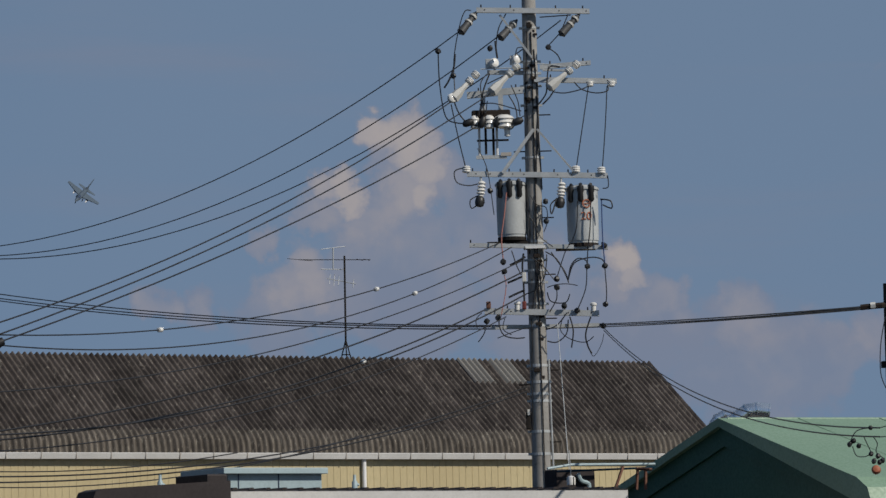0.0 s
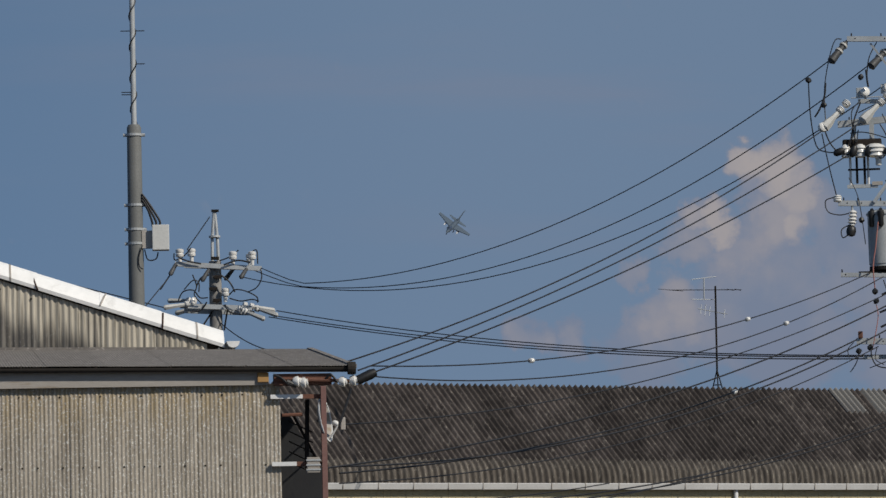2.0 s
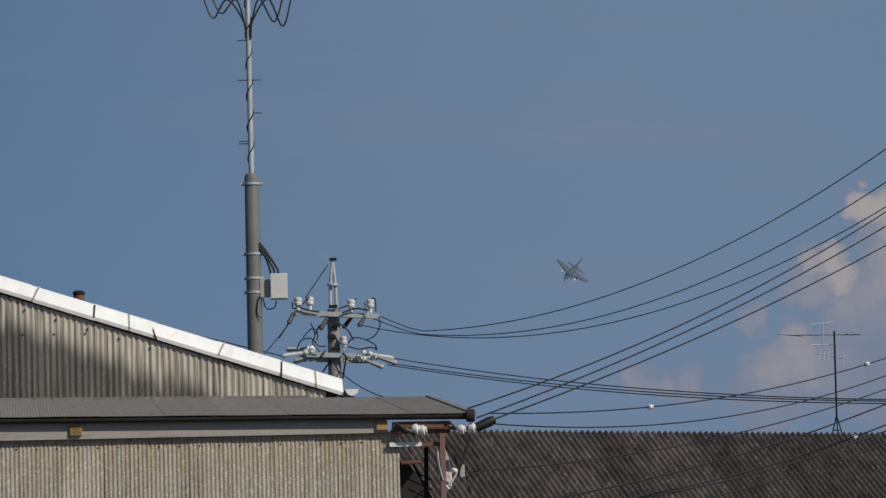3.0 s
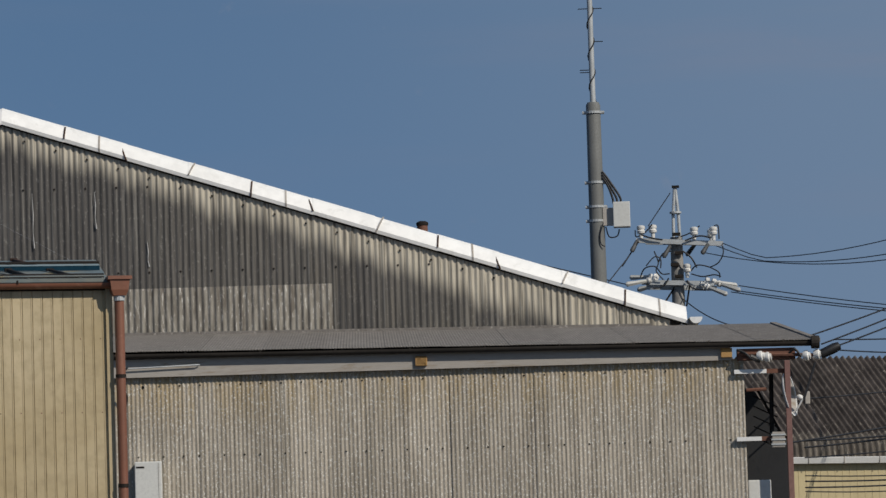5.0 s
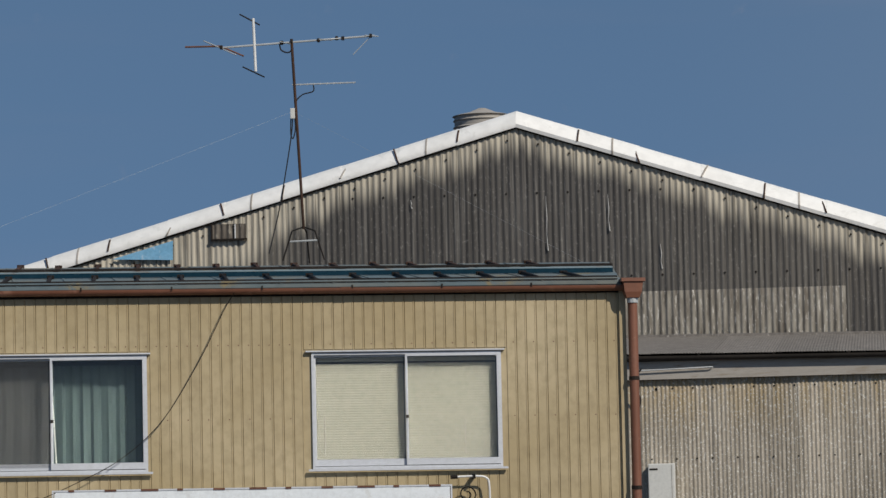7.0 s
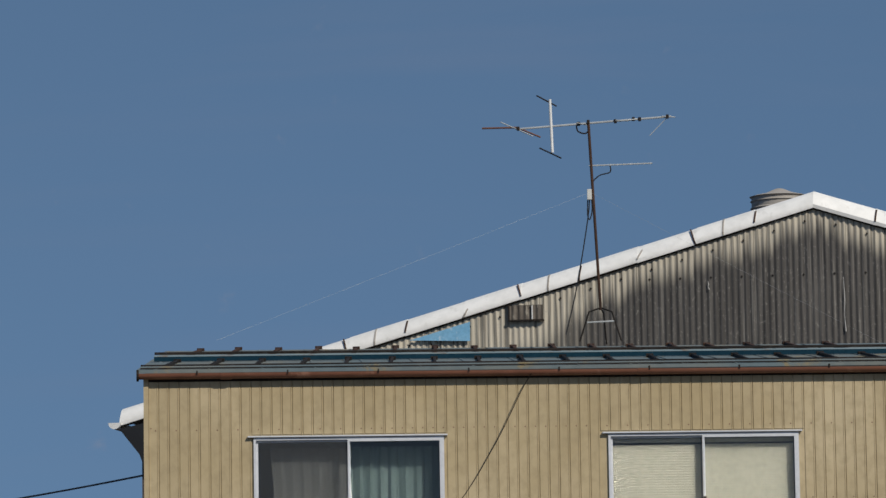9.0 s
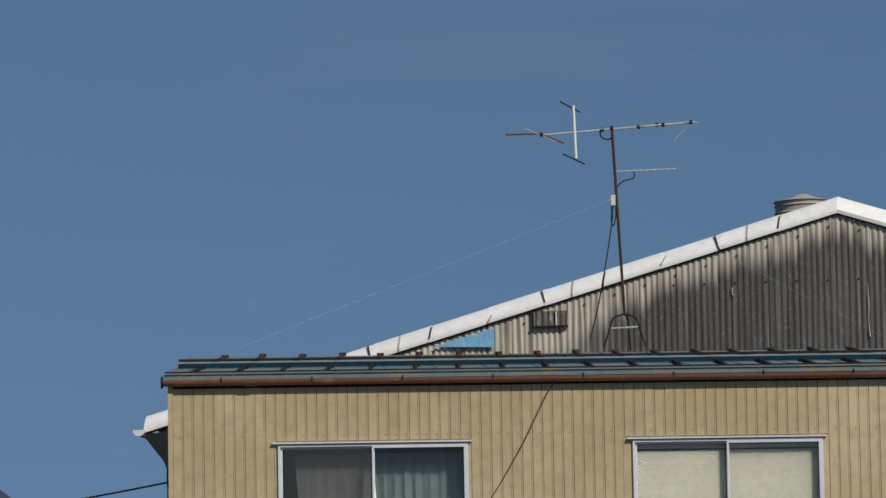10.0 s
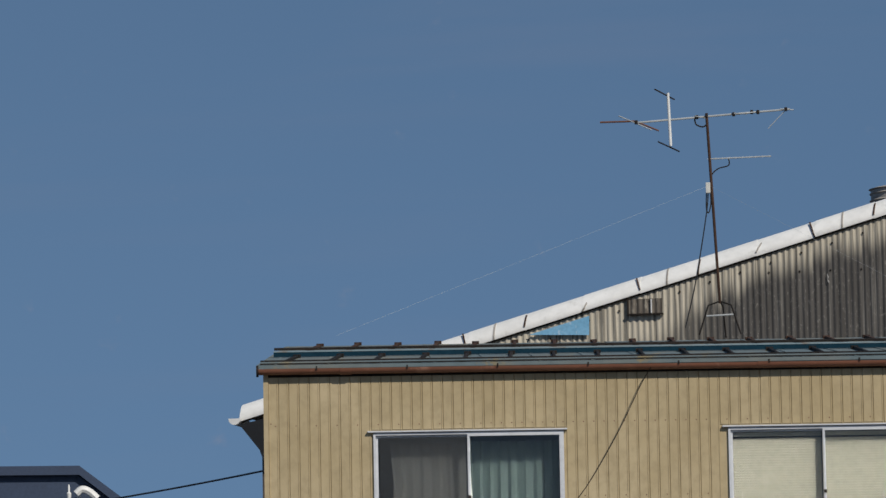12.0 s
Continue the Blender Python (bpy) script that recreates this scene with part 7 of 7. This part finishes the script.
# ---- pole beside the green roof ----
MR = pose(15.03, 41.35, 0, 0, 0, -20)
pole3 = thing("utility_pole", MR @ Matrix.Translation(((0.047, 0, 4.734)[0], 0, 0)), "dark slim pole with black cable connectors", "utility pole", "utility poles")
part("shaft", lathe([(0.09, 0), (0.07, 5.05)], seg=16), STEELDARK, pole3, "", True)
off = (0.047, 0, 4.734)[0]


def near3(p):
    return (p[0] - off, p[1], p[2])


for i, p in enumerate(((-0.389, -0.2, 3.519), (-0.351, -0.2, 3.550), (-0.304, -0.2, 3.501), (-0.187, -0.2, 3.669), (-0.190, -0.2, 3.422), (-0.126, -0.2, 3.399), (-0.165, -0.2, 3.352), (-0.112, -0.2, 3.340), (-0.085, -0.2, 3.355))):
    part("wire_connector", lathe([(0.008, -0.028), (0.023, -0.012), (0.023, 0.012), (0.008, 0.028)], pose(*near3(p), 30 * i, 20, 0), 8), RUBBER, pole3)
part("orange_cover", lathe([(0.01, -0.035), (0.04, -0.028), (0.046, 0.0), (0.035, 0.028), (0.01, 0.035)], pose(*near3((-0.147, -0.2, 3.271)), 70, 20, 0), 14), ORANGE, pole3, "faded orange cable cover", True)
for pts in ([(-0.197, -0.2, 3.669), (-0.321, -0.2, 3.641), (-0.389, -0.2, 3.530)], [(-0.363, -0.2, 3.497), (-0.329, -0.2, 3.410), (-0.249, -0.2, 3.397), (-0.195, -0.2, 3.422)], [(-0.253, -0.2, 3.585), (-0.214, -0.2, 3.493), (-0.189, -0.2, 3.438)], [(-0.012, -0.1, 4.729), (-0.064, -0.15, 4.458), (-0.073, -0.15, 4.189), (-0.025, -0.1, 4.039)], [(-0.163, -0.2, 3.582), (-0.128, -0.2, 3.517), (-0.141, -0.2, 3.437), (-0.063, -0.1, 3.374)], [(-0.101, -0.2, 3.666), (0.001, 0, 3.699)], [(-0.104, -0.2, 3.580), (-0.003, 0, 3.592)]):
    part("lead", tube([near3(p) for p in smooth_path(pts)], 0.005, 5), WIRE, pole3, "", True)
part("strap", lathe([(0.09, -0.03), (0.115, -0.03), (0.115, 0.03), (0.09, 0.03)], pose(0, 0, (-0.028, 0, 4.277)[2]), 12), STEELDARK, pole3)
part("dead_end", tube([near3((-0.245, -0.05, 4.826)), near3((-0.041, -0.05, 4.841)), (0, 0, (0.050, 0, 4.842)[2])], 0.028, 6), STEELDARK, pole3)
part("white_joint", tube([near3((-0.148, -0.06, 4.839)), near3((-0.100, -0.06, 4.842))], 0.032, 6), BOXWHITE, pole3)

# ---- navy building past the house ----
ML = pose(-12, 54, 0, 0, 0, 12.5)
navy = thing("navy_building", ML, "dark navy building with a flat roof and sloping verge", "building")
n0, n1, n2 = (-0.521, 0, 5.503), (0.424, 0, 5.492), (0.928, 0, 5.106)
slope = (n1[2] - n2[2]) / (n2[0] - n1[0])
part("wall", prism([(n0[0] - 5, 0), (n0[0] - 5, n0[2] - 0.1), (n1[0] - 0.03, n1[2] - 0.1), (n1[0] + 1.9, n1[2] - 0.1 - 1.9 * slope), (n1[0] + 1.9, 0)], 0.06, 4), NAVY, navy)
part("verge", prism([(n0[0] - 5, n0[2] - 0.1), (n0[0] - 5, n0[2]), (n1[0], n1[2]), (n1[0] + 2.0, n1[2] - 2.0 * slope), (n1[0] + 2.0, n1[2] - 0.14 - 2.0 * slope), (n1[0], n1[2] - 0.11)], -0.03, 4.1), NAVY, navy, "dark verge trim")
fin = thing("white_cowl", ML, "white bent cowl and finial on the navy building", "cowl")
w0 = (0.299, -0.1, 5.175)
part("finial", lathe([(0.02, -0.12), (0.03, -0.02), (0.012, 0.0), (0.012, 0.07), (0.001, 0.09)], pose(*w0), 10), WHITE, fin, "", True)
part("cowl", tube(smooth_path([(0.387, -0.1, 5.147), (0.455, -0.1, 5.200), (0.542, -0.1, 5.172), (0.636, -0.1, 5.089)]), 0.045, 8), WHITE, fin, "", True)
part("support", tube([(0.421, 0, 5.125), (0.420, 0.06, 4.960)], 0.03, 6), WHITE, fin)

# ---- distant jet, low on its approach ----
J0 = Vector((0, 0, EYE)) + Vector((161.217, 915.920, 95.369)) / 0.81
ahead_j = Vector((J0.x, J0.y, 0)).normalized()
right_j = Vector((ahead_j.y, -ahead_j.x, 0))
axes = [right_j * u + Vector((0, 0, 1)) * v - ahead_j * w for u, v, w in ((0.30, 0.39, -0.871), (-0.79, 0.613, 0.0), (0.534, 0.688, 0.492))]
jet = thing("jet_aircraft", Matrix.Translation(J0) @ Matrix([[a[r] for a in axes] for r in range(3)]).to_4x4(), "grey single-tail jet fighter flying with wheels down", "aircraft")
nose = Matrix(((0, 0, -1, 0), (1, 0, 0, 0), (0, 1, 0, 0), (0, 0, 0, 1)))
part("fuselage", lathe([(0.02, 5.6), (0.3, 4.6), (0.5, 3.4), (0.62, 2.0), (0.65, 0.0), (0.62, -2.5), (0.5, -4.2), (0.42, -5.0)], nose, 16), JETGREY, jet, "", True)
part("canopy", lathe([(0.02, 1.3), (0.28, 0.8), (0.34, 0.0), (0.2, -1.0), (0.02, -1.4)], Matrix.Translation((-2.6, 0, 0.42)) @ nose, 12), NAVY, jet, "", True)
part("intake", box(-1.9, 1.2, -0.38, 0.38, -0.95, -0.3, bevel=0.15), JETGREY, jet)
for s in (-1, 1):
    part("wing", rings(bmesh.new(), [[(-1.2, s * 0.5, 0.12), (2.2, s * 0.5, 0.10), (2.2, s * 0.5, -0.08), (-1.2, s * 0.5, -0.12)], [(1.2, s * 4.7, 0.07), (2.3, s * 4.7, 0.06), (2.3, s * 4.7, -0.05), (1.2, s * 4.7, -0.06)]]), JETGREY, jet)
    part("tailplane", rings(bmesh.new(), [[(3.4, s * 0.4, 0.04), (5.0, s * 0.4, 0.04), (5.0, s * 0.4, -0.04), (3.4, s * 0.4, -0.04)], [(4.7, s * 2.5, -0.2), (5.3, s * 2.5, -0.2), (5.3, s * 2.5, -0.24), (4.7, s * 2.5, -0.24)]]), JETGREY, jet)
    part("drop_tank", lathe([(0.02, 1.9), (0.2, 1.3), (0.28, 0.2), (0.24, -1.0), (0.02, -2.0)], Matrix.Translation((0.6, s * 1.9, -0.55)) @ nose, 12), JETWHITE, jet, "white drop tank", True)
    part("pylon", box(0.2, 1.2, s * 1.9 - 0.05, s * 1.9 + 0.05, -0.35, 0.0), JETGREY, jet)
    part("main_wheel", tube([(1.1, s * 0.9 - 0.1, -1.6), (1.1, s * 0.9 + 0.1, -1.6)], 0.33, 12), RUBBER, jet)
    part("main_gear_leg", tube([(0.9, s * 0.4, -0.6), (1.1, s * 0.9, -1.6)], 0.07, 6), JETWHITE, jet)
part("tail_fin", rings(bmesh.new(), [[(2.4, 0.12, 0.5), (4.9, 0.12, 0.4), (4.9, -0.12, 0.4), (2.4, -0.12, 0.5)], [(4.4, 0.06, 3.2), (5.4, 0.06, 3.2), (5.4, -0.06, 3.2), (4.4, -0.06, 3.2)]]), JETGREY, jet)
part("nose_wheel", tube([(-2.2, -0.08, -1.7), (-2.2, 0.08, -1.7)], 0.24, 10), RUBBER, jet)
part("nose_gear_leg", tube([(-2.0, 0, -0.5), (-2.2, 0, -1.7)], 0.06, 6), JETWHITE, jet)

# ---- ribbed siding of the house, strip by strip ----
PW = 0.0885


def strip(z0, z1, w=PW):
    b = bmesh.new()
    return rings(b, [[(0.0, -0.001, z), (0.003, -0.007, z), (w - 0.017, -0.007, z), (w - 0.014, -0.0105, z), (w - 0.0075, -0.0105, z), (w - 0.004, -0.003, z)] for z in (z0, z1)])


full = part("siding_strip", strip(0.25, EAVE + 0.01), SIDING, wall_front)
above = part("siding_strip", strip(HEAD + 0.032, EAVE + 0.01), SIDING, wall_front)
below = part("siding_strip", strip(0.25, SILL - 0.03), SIDING, wall_front)
pin = part("siding_nail", lathe([(0.001, 0), (0.0055, 0), (0.005, 0.002), (0.001, 0.003)], pose(0, 0, 0, 90), 6), RUST, wall_front)
pin.matrix_basis = pose(HL + 0.05, -0.009, 4.72)
placed = set()


def lay(ob, x):
    if ob.name in placed:
        again(ob, pose(x, 0, 0))
    else:
        ob.matrix_basis = pose(x, 0, 0)
        placed.add(ob.name)


x = HL + 0.03
i = 0
while x + PW < HR - 0.03:
    gap = [o for o in OPEN if x + PW > o[0] - 0.005 and x < o[1] + 0.005]
    if gap:
        lay(above, x)
        lay(below, x)
    else:
        lay(full, x)
    if i % 2 == 0 or 20 < i < 42:
        again(pin, pose(x + PW - 0.03, -0.0075, 4.70))
    if i % 2 == 0 and not gap:
        again(pin, pose(x + PW - 0.03, -0.0075, 4.06))
    x += PW
    i += 1
